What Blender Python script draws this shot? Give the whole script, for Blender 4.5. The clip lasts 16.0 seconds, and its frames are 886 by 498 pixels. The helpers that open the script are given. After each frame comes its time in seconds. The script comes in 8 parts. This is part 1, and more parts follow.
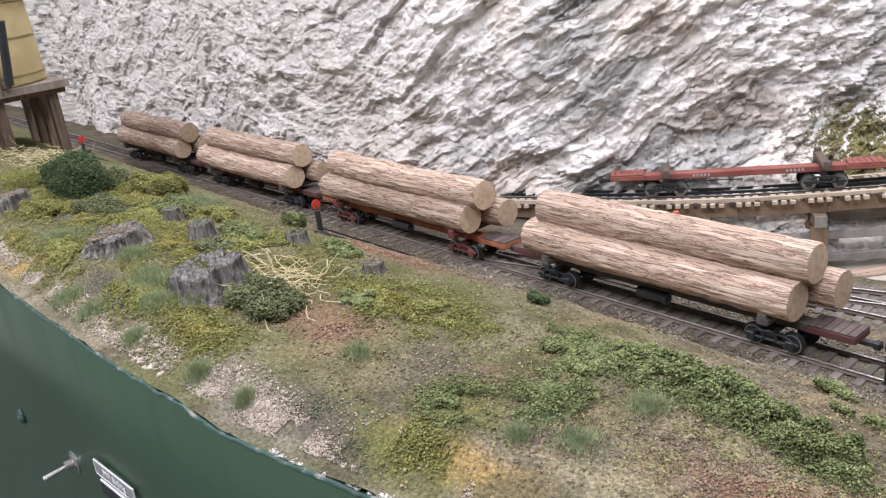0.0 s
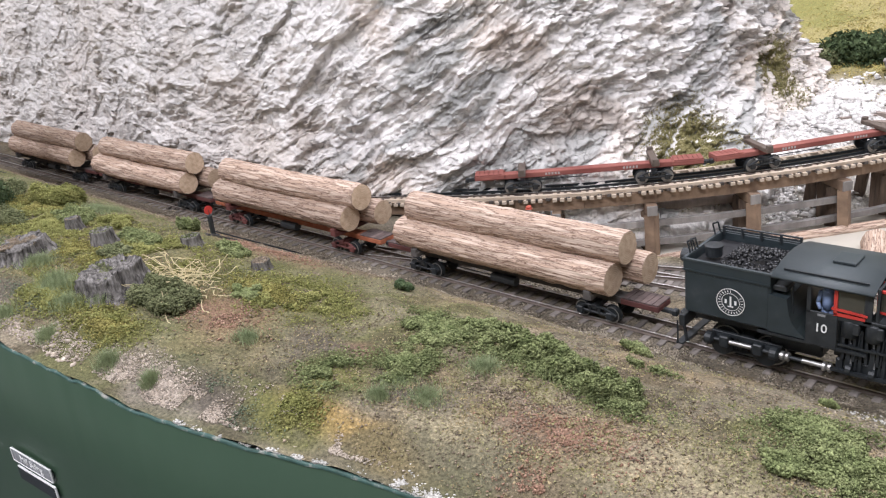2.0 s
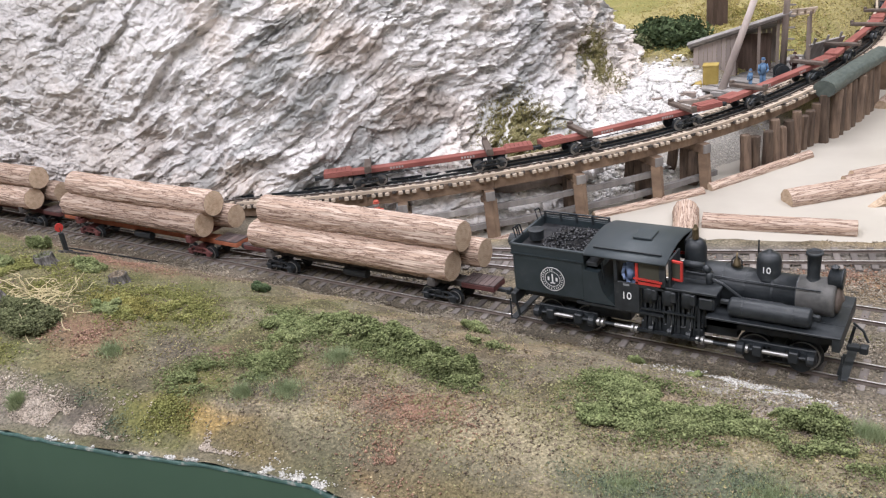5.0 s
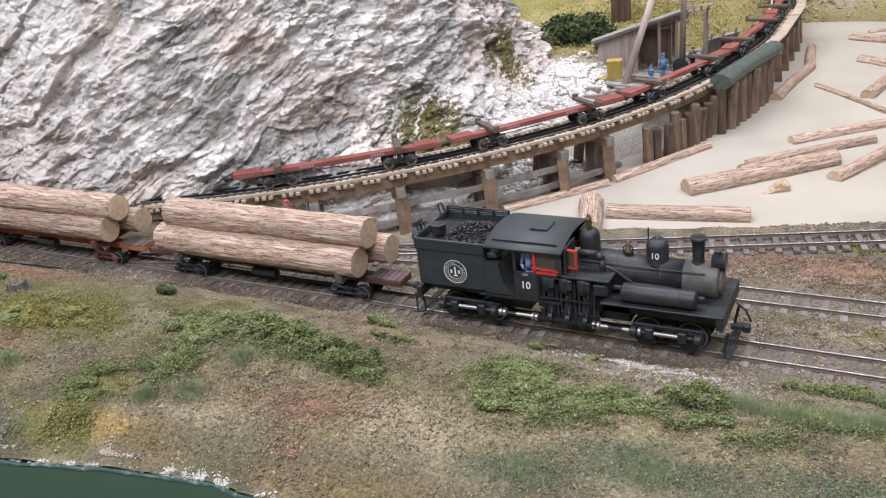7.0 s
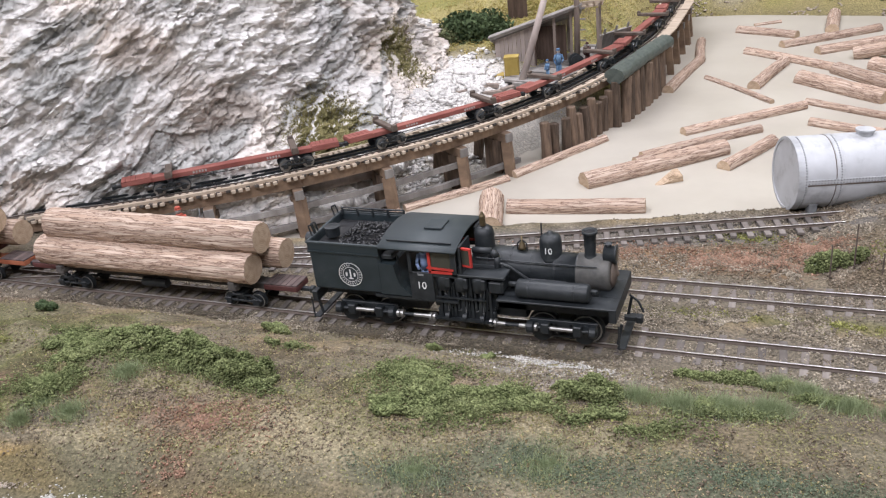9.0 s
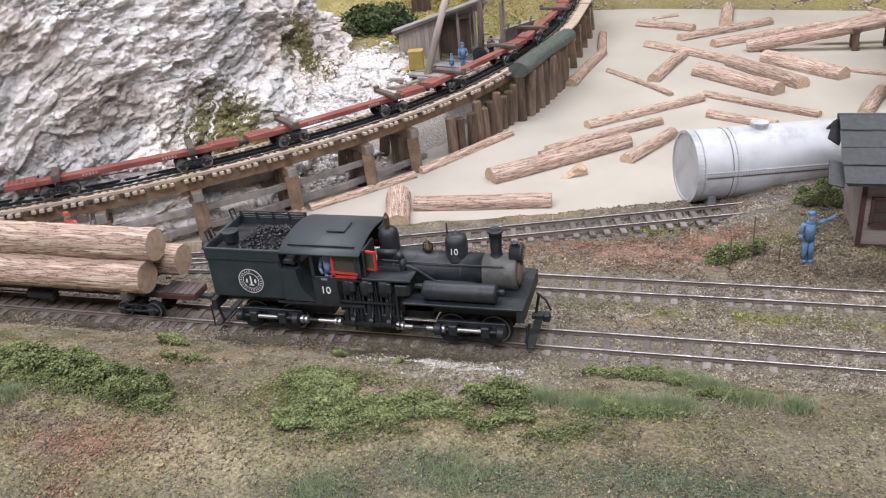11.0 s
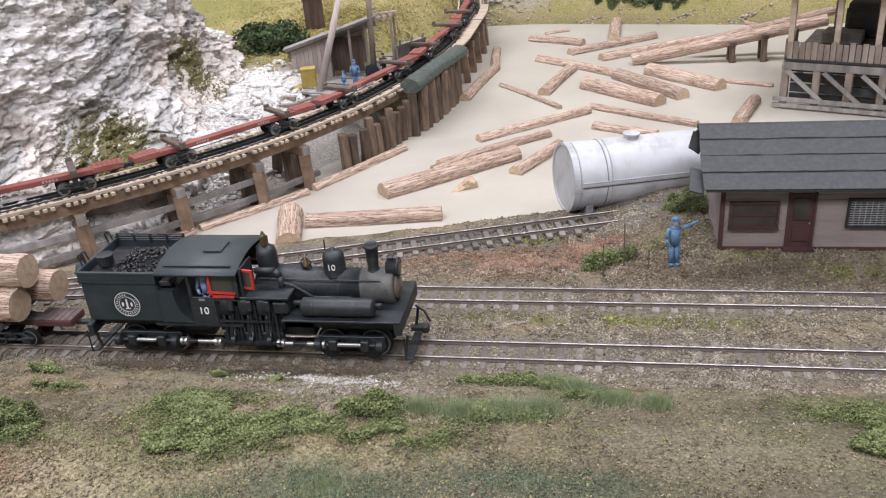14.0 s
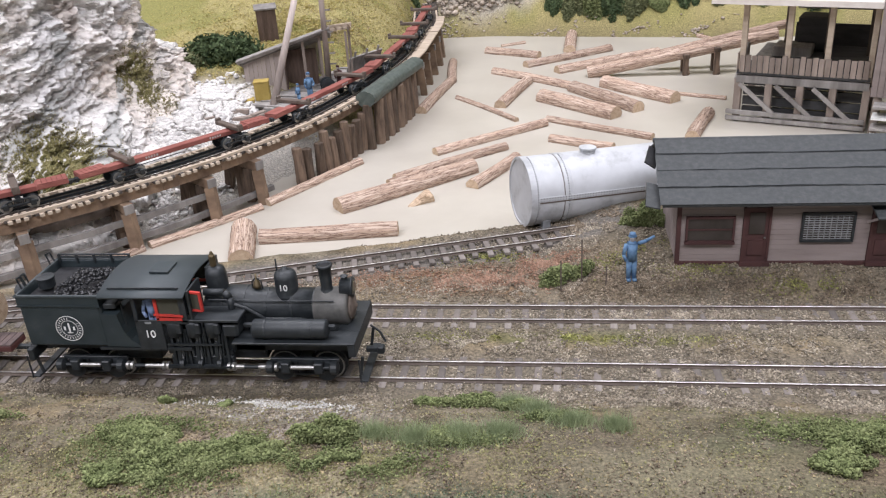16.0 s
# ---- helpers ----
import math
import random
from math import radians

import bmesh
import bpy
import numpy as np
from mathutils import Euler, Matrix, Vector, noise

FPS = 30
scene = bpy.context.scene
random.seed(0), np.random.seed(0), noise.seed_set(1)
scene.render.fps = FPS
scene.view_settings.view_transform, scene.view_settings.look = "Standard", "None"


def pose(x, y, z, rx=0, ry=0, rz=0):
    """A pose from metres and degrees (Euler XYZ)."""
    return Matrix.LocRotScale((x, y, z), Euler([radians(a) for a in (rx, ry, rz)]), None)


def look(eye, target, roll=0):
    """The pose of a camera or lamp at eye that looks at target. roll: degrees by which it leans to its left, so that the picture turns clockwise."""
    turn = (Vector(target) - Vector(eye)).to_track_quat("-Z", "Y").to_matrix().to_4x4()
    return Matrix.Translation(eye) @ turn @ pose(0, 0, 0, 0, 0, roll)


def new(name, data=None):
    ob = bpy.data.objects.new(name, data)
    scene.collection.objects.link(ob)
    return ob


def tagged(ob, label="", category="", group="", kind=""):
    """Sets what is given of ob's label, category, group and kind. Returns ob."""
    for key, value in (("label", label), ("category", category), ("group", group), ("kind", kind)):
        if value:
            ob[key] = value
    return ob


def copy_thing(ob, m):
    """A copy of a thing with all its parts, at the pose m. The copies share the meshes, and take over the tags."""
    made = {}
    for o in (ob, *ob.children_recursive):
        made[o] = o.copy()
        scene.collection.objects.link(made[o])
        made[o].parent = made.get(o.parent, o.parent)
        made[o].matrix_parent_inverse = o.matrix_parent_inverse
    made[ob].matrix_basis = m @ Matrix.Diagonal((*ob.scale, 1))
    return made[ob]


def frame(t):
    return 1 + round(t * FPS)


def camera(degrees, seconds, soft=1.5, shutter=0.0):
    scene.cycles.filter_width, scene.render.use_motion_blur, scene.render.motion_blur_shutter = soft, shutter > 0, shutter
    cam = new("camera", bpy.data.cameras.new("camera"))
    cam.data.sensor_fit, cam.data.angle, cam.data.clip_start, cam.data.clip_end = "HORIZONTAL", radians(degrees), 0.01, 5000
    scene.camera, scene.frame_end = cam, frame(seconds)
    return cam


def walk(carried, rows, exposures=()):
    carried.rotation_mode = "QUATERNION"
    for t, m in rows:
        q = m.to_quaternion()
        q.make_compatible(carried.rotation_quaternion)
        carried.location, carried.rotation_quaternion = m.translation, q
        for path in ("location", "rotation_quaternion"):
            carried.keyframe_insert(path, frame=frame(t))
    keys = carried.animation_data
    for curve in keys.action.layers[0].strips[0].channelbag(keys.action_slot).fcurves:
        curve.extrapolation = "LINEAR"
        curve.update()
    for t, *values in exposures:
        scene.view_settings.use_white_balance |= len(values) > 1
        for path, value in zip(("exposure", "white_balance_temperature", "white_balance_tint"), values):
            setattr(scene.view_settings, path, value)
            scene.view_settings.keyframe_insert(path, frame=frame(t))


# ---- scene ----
# camera
cam = camera(55.23, 16.0, soft=1.2, shutter=0.0)
PATH = [
    (0, (-0.0033, -0.3568, 0.2128), (-0.3726, -0.0671, 0.0403), -7.28),
    (0.5, (0.0068, -0.3578, 0.2139), (-0.3608, -0.0672, 0.0395), -7.42),
    (1, (0.0223, -0.3661, 0.2162), (-0.3422, -0.0726, 0.0400), -7.59),
    (1.5, (0.0444, -0.3798, 0.2276), (-0.3005, -0.0647, 0.0495), -7.10),
    (2, (0.0619, -0.3884, 0.2380), (-0.2674, -0.0596, 0.0552), -6.91),
    (2.5, (0.0725, -0.3902, 0.2427), (-0.2443, -0.0526, 0.0539), -7.04),
    (3, (0.0797, -0.3926, 0.2478), (-0.2230, -0.0465, 0.0513), -7.31),
    (3.5, (0.0824, -0.3962, 0.2523), (-0.2100, -0.0428, 0.0534), -7.48),
    (6, (0.1068, -0.4119, 0.2627), (-0.1395, -0.0278, 0.0581), -7.47),
    (6.5, (0.1116, -0.4099, 0.2614), (-0.1255, -0.0209, 0.0553), -7.39),
    (7, (0.1134, -0.4083, 0.2609), (-0.1164, -0.0158, 0.0532), -7.31),
    (7.5, (0.1178, -0.4070, 0.2587), (-0.0996, -0.0086, 0.0491), -7.08),
    (8, (0.1211, -0.4085, 0.2610), (-0.0857, -0.0049, 0.0503), -6.92),
    (8.5, (0.1232, -0.4040, 0.2597), (-0.0758, 0.0027, 0.0475), -6.95),
    (9, (0.1212, -0.3970, 0.2583), (-0.0633, 0.0152, 0.0438), -6.84),
    (11.5, (0.1220, -0.3838, 0.2578), (-0.0056, 0.0444, 0.0335), -5.43),
    (12, (0.1333, -0.3937, 0.2597), (0.0128, 0.0370, 0.0362), -5.46),
    (12.5, (0.1420, -0.3979, 0.2606), (0.0285, 0.0353, 0.0382), -5.42),
    (13, (0.1474, -0.3992, 0.2608), (0.0416, 0.0368, 0.0399), -5.27),
    (13.5, (0.1469, -0.3913, 0.2586), (0.0486, 0.0468, 0.0386), -5.06),
    (14, (0.1458, -0.3865, 0.2597), (0.0565, 0.0535, 0.0398), -4.76),
    (14.5, (0.1447, -0.3904, 0.2604), (0.0613, 0.0511, 0.0409), -4.58),
    (15, (0.1475, -0.3830, 0.2603), (0.0697, 0.0602, 0.0422), -4.41),
    (15.5, (0.1460, -0.3785, 0.2603), (0.0755, 0.0665, 0.0435), -4.11),
    (16, (0.1464, -0.3760, 0.2596), (0.0808, 0.0700, 0.0433), -3.92),
]
EXPOSURES = [(0, 0.22), (1.5, 0.20), (3, 0.14), (6, 0.08), (8, 0.0), (16, 0.0)]
walk(cam, [(t, look(eye, target, roll)) for t, eye, target, roll in PATH], EXPOSURES)

# ---- light: an exhibition hall with ceiling panels ----
world = bpy.data.worlds.new("hall_air")
world.use_nodes = True
world.node_tree.nodes["Background"].inputs[0].default_value = (0.95, 0.95, 0.98, 1)
world.node_tree.nodes["Background"].inputs[1].default_value = 0.1
scene.world = world
LAMPS = [(-1.1, -1.35, 41), (0.6, -1.35, 41), (-0.7, 0.6, 28), (0.7, 0.6, 28)]
for lx, ly, watts in LAMPS:
    lamp = bpy.data.lights.new("ceiling_lamp_light", "AREA")
    lamp.shape, lamp.size, lamp.size_y, lamp.energy, lamp.color = "RECTANGLE", 1.2, 0.6, watts, (0.945, 0.94, 1.04)
    ob = new("ceiling_lamp_light", lamp)
    ob.matrix_world = look((lx, ly, 1.78), (lx, ly, 0))

# ---- small tools ----
MM = 0.001


def smooth(e0, e1, x):
    t = np.clip((x - e0) / (e1 - e0), 0, 1)
    return t * t * (3 - 2 * t)


def hash3(i, j, k, seed=0):
    n = (i.astype(np.int64) * 73856093) ^ (j.astype(np.int64) * 19349663) ^ (k.astype(np.int64) * 83492791) ^ (seed * 2654435761)
    n = (n ^ (n >> 13)) * 1274126177 & 0xFFFFFFFF
    n = (n ^ (n >> 16)) * 2246822519 & 0xFFFFFFFF
    return ((n ^ (n >> 15)) & 0xFFFFFF) / float(0xFFFFFF)


def vnoise(x, y, z, seed=0):
    i, j, k = np.floor(x), np.floor(y), np.floor(z)
    u, v, w = x - i, y - j, z - k
    u, v, w = u * u * (3 - 2 * u), v * v * (3 - 2 * v), w * w * (3 - 2 * w)
    out = 0
    for a in (0, 1):
        for b in (0, 1):
            for c in (0, 1):
                out = out + hash3(i + a, j + b, k + c, seed) * (u if a else 1 - u) * (v if b else 1 - v) * (w if c else 1 - w)
    return out


def fbm(x, y, z, octaves=4, seed=0):
    out, amp, tot = 0, 1.0, 0
    for o in range(octaves):
        out, tot = out + amp * vnoise(x, y, z, seed + o), tot + amp
        x, y, z, amp = x * 2.03, y * 2.03, z * 2.03, amp * 0.5
    return out / tot


def mesh_np(name, verts, faces, mat, shade=False):
    me = bpy.data.meshes.new(name)
    verts, faces = np.asarray(verts, np.float32), np.asarray(faces, np.int32)
    n, k = faces.shape
    me.vertices.add(len(verts))
    me.vertices.foreach_set("co", verts.ravel())
    me.loops.add(n * k)
    me.loops.foreach_set("vertex_index", faces.ravel())
    me.polygons.add(n)
    me.polygons.foreach_set("loop_start", np.arange(0, n * k, k, dtype=np.int32))
    me.update(calc_edges=True)
    if shade:
        me.polygons.foreach_set("use_smooth", np.ones(n, bool))
    me.materials.append(mat)
    return me


def grid_faces(rows, cols):
    a = np.arange(rows * cols).reshape(rows, cols)
    return np.stack([a[:-1, :-1], a[:-1, 1:], a[1:, 1:], a[1:, :-1]], -1).reshape(-1, 4)


TETRA_V = np.array([(1, 1, 1), (-1, -1, 1), (-1, 1, -1), (1, -1, -1)], float) * 0.7
TETRA_F = np.array([(0, 2, 1), (0, 1, 3), (0, 3, 2), (1, 2, 3)])
FLAKE_V = np.array([(1.0, 0, -0.15), (-1.0, 0, -0.15), (0, 0.85, 0.4), (0, -0.85, 0.4)])
FLAKE_F = np.array([(0, 2, 1), (0, 1, 3)])
FLAKY = ("foam", "flock")
OCTA_V = np.array([(1, 0, 0), (-1, 0, 0), (0, 1, 0), (0, -1, 0), (0, 0, 1), (0, 0, -1)], float)
OCTA_F = np.array([(0, 2, 4), (2, 1, 4), (1, 3, 4), (3, 0, 4), (2, 0, 5), (1, 2, 5), (3, 1, 5), (0, 3, 5)])


def crumbs(name, pts, size, mat, seed, squash=0.8, spread=0.45, fine=False, foam=False):
    """One mesh of many small uneven lumps, or of finer splinters, at the points."""
    BASE_V, BASE_F = (TETRA_V, TETRA_F) if fine else (OCTA_V, OCTA_F)
    if mat.name.endswith(FLAKY) and not foam:
        BASE_V, BASE_F = FLAKE_V, FLAKE_F
    m_ = len(BASE_V)
    rng = np.random.default_rng(seed)
    n = len(pts)
    s = size * (1 - spread + 2 * spread * rng.random(n))
    q = rng.normal(size=(n, 4))
    q /= np.linalg.norm(q, axis=1)[:, None]
    w, x, y, z = q.T
    rot = np.stack([np.stack([1 - 2 * (y * y + z * z), 2 * (x * y - z * w), 2 * (x * z + y * w)], -1),
                    np.stack([2 * (x * y + z * w), 1 - 2 * (x * x + z * z), 2 * (y * z - x * w)], -1),
                    np.stack([2 * (x * z - y * w), 2 * (y * z + x * w), 1 - 2 * (x * x + y * y)], -1)], 1)
    v = BASE_V[None] * (0.6 + 0.8 * rng.random((n, m_, 1)))
    if fine:
        v = v * rng.uniform(0.35, 1.35, (n, 1, 3))
    v = np.einsum("nij,nkj->nki", rot, v) * s[:, None, None]
    v[:, :, 2] *= squash
    v = v + np.asarray(pts)[:, None, :]
    f = BASE_F[None] + (np.arange(n) * m_)[:, None, None]
    return mesh_np(name, v.reshape(-1, 3), f.reshape(-1, 3), mat)


def part(name, bm, mat, parent=None, label="", shade=False):
    me = bpy.data.meshes.new(name)
    bm.to_mesh(me)
    bm.free()
    for m in mat if isinstance(mat, (list, tuple)) else (mat,):
        me.materials.append(m)
    if shade:
        me.polygons.foreach_set("use_smooth", np.ones(len(me.polygons), bool))
    ob = new(name, me)
    ob.parent = parent
    if label:
        ob["label"] = label
    return ob


def again(ob, m, parent=None):
    """The same piece once more, on the same mesh."""
    o = new(ob.name.split(".")[0], ob.data)
    o.matrix_basis, o.parent = m, parent or ob.parent
    return o


def empty(name, m=None):
    ob = new(name)
    ob.empty_display_size = 0.005
    if m is not None:
        ob.matrix_basis = m
    return ob


def B():
    return bmesh.new()


def box(bm, c, s, rot=(0, 0, 0), bevel=0.0, mat=0):
    m = Matrix.LocRotScale(c, Euler([radians(a) for a in rot]), s)
    made = bmesh.ops.create_cube(bm, size=1, matrix=m)
    if bevel:
        edges = list({e for v in made["verts"] for e in v.link_edges})
        made = bmesh.ops.bevel(bm, geom=edges, offset=bevel, segments=1, affect="EDGES")
    if mat:
        for f in {f for v in made["verts"] for f in v.link_faces}:
            f.material_index = mat
    return bm


def rod(bm, p, q, r0, r1=None, seg=10, caps=True):
    p, q = Vector(p), Vector(q)
    d = q - p
    m = Matrix.Translation((p + q) / 2) @ d.to_track_quat("Z", "Y").to_matrix().to_4x4()
    bmesh.ops.create_cone(bm, cap_ends=caps, segments=seg, radius1=r0, radius2=r0 if r1 is None else r1, depth=d.length, matrix=m)
    return bm


def beam(bm, p, q, w, h, roll=0):
    p, q = Vector(p), Vector(q)
    d = q - p
    x = d.normalized()
    up = Vector((0, 0, 1)) if abs(x.z) < 0.95 else Vector((0, 1, 0))
    y = up.cross(x).normalized()
    z = x.cross(y)
    m = Matrix((x, y, z)).transposed().to_4x4()
    m = Matrix.Translation((p + q) / 2) @ m @ pose(0, 0, 0, roll) @ Matrix.Diagonal((d.length, w, h, 1))
    bmesh.ops.create_cube(bm, size=1, matrix=m)
    return bm


def ball(bm, c, r, sub=2, scale=(1, 1, 1)):
    bmesh.ops.create_icosphere(bm, subdivisions=sub, radius=r, matrix=Matrix.LocRotScale(c, None, scale))
    return bm


def lathe(bm, c, prof, seg=16, axis="Z", hollow=False):
    """A turned shape: radius and height pairs round an axis through c."""
    rings = []
    for r, h in prof:
        ring = []
        for k in range(seg):
            a = 2 * math.pi * k / seg
            p = (r * math.cos(a), r * math.sin(a), h)
            if axis == "X":
                p = (h, p[0], p[1])
            if axis == "Y":
                p = (p[0], h, p[1])
            ring.append(bm.verts.new(Vector(c) + Vector(p)))
        rings.append(ring)
    for a, b in zip(rings, rings[1:] + rings[:1] if hollow else rings[1:]):
        for k in range(seg):
            bm.faces.new((a[k], a[(k + 1) % seg], b[(k + 1) % seg], b[k]))
    if not hollow:
        bm.faces.new(rings[0][::-1])
        bm.faces.new(rings[-1])
    bmesh.ops.recalc_face_normals(bm, faces=bm.faces)
    return bm


def tube(bm, pts, r, seg=6):
    for p, q in zip(pts, pts[1:]):
        rod(bm, p, q, r, r, seg)
    return bm


def words(name, text, size, mat, parent, m, depth=0.0002):
    cu = bpy.data.curves.new(name, "FONT")
    cu.body, cu.size, cu.align_x, cu.align_y, cu.extrude = text, size, "CENTER", "CENTER", depth
    tmp = bpy.data.objects.new(name, cu)
    me = bpy.data.meshes.new_from_object(tmp)
    bpy.data.objects.remove(tmp)
    me.materials.append(mat)
    ob = new(name, me)
    ob.parent, ob.matrix_basis = parent, m
    return ob


# ---- materials ----
def material(name, stops, scale=60, rough=0.8, metal=0.0, bump=0.3, bumpscale=400, dist=0.0006, stretch=(1, 1, 1), detail=5, warp=0.0, attr="", island=0.0, obj=0.0, spec=0.5):
    """Noise-ramped colour with finer relief. attr: a colour attribute multiplied in; obj / island: brightness change from piece to piece."""
    mat = bpy.data.materials.new(name)
    mat.use_nodes = True
    nt = mat.node_tree
    n, l = nt.nodes, nt.links
    bsdf = n["Principled BSDF"]
    bsdf.inputs["Roughness"].default_value, bsdf.inputs["Metallic"].default_value = rough, metal
    bsdf.inputs["Specular IOR Level"].default_value = spec
    co = n.new("ShaderNodeTexCoord")
    mp = n.new("ShaderNodeMapping")
    mp.inputs["Scale"].default_value = stretch
    l.new(co.outputs["Object"], mp.inputs["Vector"])
    no = n.new("ShaderNodeTexNoise")
    no.inputs["Scale"].default_value, no.inputs["Detail"].default_value, no.inputs["Roughness"].default_value = scale, detail, 0.62
    no.inputs["Distortion"].default_value = warp
    l.new(mp.outputs[0], no.inputs["Vector"])
    ra = n.new("ShaderNodeValToRGB")
    els = ra.color_ramp.elements
    while len(els) < len(stops):
        els.new(0.5)
    for e, (p, c) in zip(els, stops):
        e.position, e.color = p, (*c, 1)
    l.new(no.outputs["Fac"], ra.inputs[0])
    col = ra.outputs[0]
    if attr:
        at = n.new("ShaderNodeAttribute")
        at.attribute_name = attr
        mx = n.new("ShaderNodeMix")
        mx.data_type, mx.blend_type = "RGBA", "MULTIPLY"
        mx.inputs[0].default_value = 1.0
        l.new(at.outputs["Color"], mx.inputs[6])
        l.new(col, mx.inputs[7])
        col = mx.outputs[2]
    if obj or island:
        src = n.new("ShaderNodeObjectInfo").outputs["Random"] if obj else n.new("ShaderNodeNewGeometry").outputs["Random Per Island"]
        mr = n.new("ShaderNodeMapRange")
        amount = obj or island
        mr.inputs[3].default_value, mr.inputs[4].default_value = 1 - amount, 1 + amount
        l.new(src, mr.inputs[0])
        mx = n.new("ShaderNodeMix")
        mx.data_type, mx.blend_type = "RGBA", "MULTIPLY"
        mx.inputs[0].default_value = 1.0
        cb = n.new("ShaderNodeCombineColor")
        for k in range(3):
            l.new(mr.outputs[0], cb.inputs[k])
        l.new(col, mx.inputs[6])
        l.new(cb.outputs[0], mx.inputs[7])
        col = mx.outputs[2]
    l.new(col, bsdf.inputs["Base Color"])
    if bump:
        fine = n.new("ShaderNodeTexNoise")
        fine.inputs["Scale"].default_value, fine.inputs["Detail"].default_value = bumpscale, 4
        l.new(mp.outputs[0], fine.inputs["Vector"])
        bp = n.new("ShaderNodeBump")
        bp.inputs["Strength"].default_value, bp.inputs["Distance"].default_value = bump, dist
        l.new(fine.outputs["Fac"], bp.inputs["Height"])
        l.new(bp.outputs[0], bsdf.inputs["Normal"])
        rr = n.new("ShaderNodeMapRange")
        rr.inputs[3].default_value, rr.inputs[4].default_value = max(0.02, rough - 0.1), min(1, rough + 0.1)
        l.new(no.outputs["Fac"], rr.inputs[0])
        l.new(rr.outputs[0], bsdf.inputs["Roughness"])
    return mat


def two(a, b):
    return [(0.32, a), (0.68, b)]


M_ROCK = material("plaster_rock", [(0.27, (0.60, 0.57, 0.545)), (0.40, (0.81, 0.775, 0.745)), (0.52, (0.90, 0.865, 0.83)), (0.75, (0.94, 0.905, 0.875))], 42, 0.95, bump=0.5, bumpscale=420, dist=0.0007, attr="tint", spec=0.2)


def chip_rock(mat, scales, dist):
    """Adds broken flakes: cells of uneven height and slightly uneven tone, on warped coordinates."""
    n, l = mat.node_tree.nodes, mat.node_tree.links
    bsdf = n["Principled BSDF"]
    co = n.new("ShaderNodeTexCoord")
    warp = n.new("ShaderNodeTexNoise")
    warp.inputs["Scale"].default_value, warp.inputs["Detail"].default_value = 45, 3
    l.new(co.outputs["Object"], warp.inputs["Vector"])
    add = n.new("ShaderNodeVectorMath")
    add.operation = "MULTIPLY_ADD"
    add.inputs[1].default_value = (0.018, 0.018, 0.018)
    l.new(warp.outputs["Color"], add.inputs[0])
    l.new(co.outputs["Object"], add.inputs[2])
    mp = n.new("ShaderNodeMapping")
    mp.inputs["Rotation"].default_value = (radians(-14), radians(20), 0)
    mp.inputs["Scale"].default_value = (0.7, 0.7, 1.15)
    l.new(add.outputs[0], mp.inputs["Vector"])
    height = None
    normal = bsdf.inputs["Normal"].links[0].from_socket
    colour = bsdf.inputs["Base Color"].links[0].from_socket
    for sc in scales:
        vo = n.new("ShaderNodeTexVoronoi")
        vo.inputs["Scale"].default_value = sc
        l.new(mp.outputs[0], vo.inputs["Vector"])
        bp = n.new("ShaderNodeBump")
        bp.inputs["Strength"].default_value, bp.inputs["Distance"].default_value = 0.6, dist * scales[0] / sc
        sep = n.new("ShaderNodeSeparateColor")
        l.new(vo.outputs["Color"], sep.inputs[0])
        l.new(sep.outputs[0], bp.inputs["Height"])
        l.new(normal, bp.inputs["Normal"])
        normal = bp.outputs[0]
        mr = n.new("ShaderNodeMapRange")
        mr.inputs[3].default_value, mr.inputs[4].default_value = 0.95, 1.06
        l.new(sep.outputs[1], mr.inputs[0])
        cb = n.new("ShaderNodeCombineColor")
        for k in range(3):
            l.new(mr.outputs[0], cb.inputs[k])
        mx = n.new("ShaderNodeMix")
        mx.data_type, mx.blend_type = "RGBA", "MULTIPLY"
        mx.inputs[0].default_value = 1.0
        l.new(colour, mx.inputs[6])
        l.new(cb.outputs[0], mx.inputs[7])
        colour = mx.outputs[2]
    # open cracks, broken off where the rock is sound, coloured darker along their lines
    sound = n.new("ShaderNodeTexNoise")
    sound.inputs["Scale"].default_value, sound.inputs["Detail"].default_value = 30, 3
    l.new(co.outputs["Object"], sound.inputs["Vector"])
    for sc, wide, tone_ in ((105, 0.036, 0.82), (250, 0.05, 0.88)):
        vo = n.new("ShaderNodeTexVoronoi")
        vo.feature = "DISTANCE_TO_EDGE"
        vo.inputs["Scale"].default_value = sc
        l.new(mp.outputs[0], vo.inputs["Vector"])
        gap = n.new("ShaderNodeMapRange")
        gap.inputs[1].default_value, gap.inputs[2].default_value = 0.46, 0.60
        gap.inputs[3].default_value, gap.inputs[4].default_value = 0.004, wide
        l.new(sound.outputs["Fac"], gap.inputs[0])
        dv = n.new("ShaderNodeMath")
        dv.operation, dv.use_clamp = "DIVIDE", True
        l.new(vo.outputs["Distance"], dv.inputs[0])
        l.new(gap.outputs[0], dv.inputs[1])
        bp = n.new("ShaderNodeBump")
        bp.inputs["Strength"].default_value, bp.inputs["Distance"].default_value = 0.8, 0.11 / sc
        l.new(dv.outputs[0], bp.inputs["Height"])
        l.new(normal, bp.inputs["Normal"])
        normal = bp.outputs[0]
        mr = n.new("ShaderNodeMapRange")
        mr.inputs[3].default_value, mr.inputs[4].default_value = tone_, 1.0
        l.new(dv.outputs[0], mr.inputs[0])
        cb = n.new("ShaderNodeCombineColor")
        for k in range(3):
            l.new(mr.outputs[0], cb.inputs[k])
        mx = n.new("ShaderNodeMix")
        mx.data_type, mx.blend_type = "RGBA", "MULTIPLY"
        mx.inputs[0].default_value = 1.0
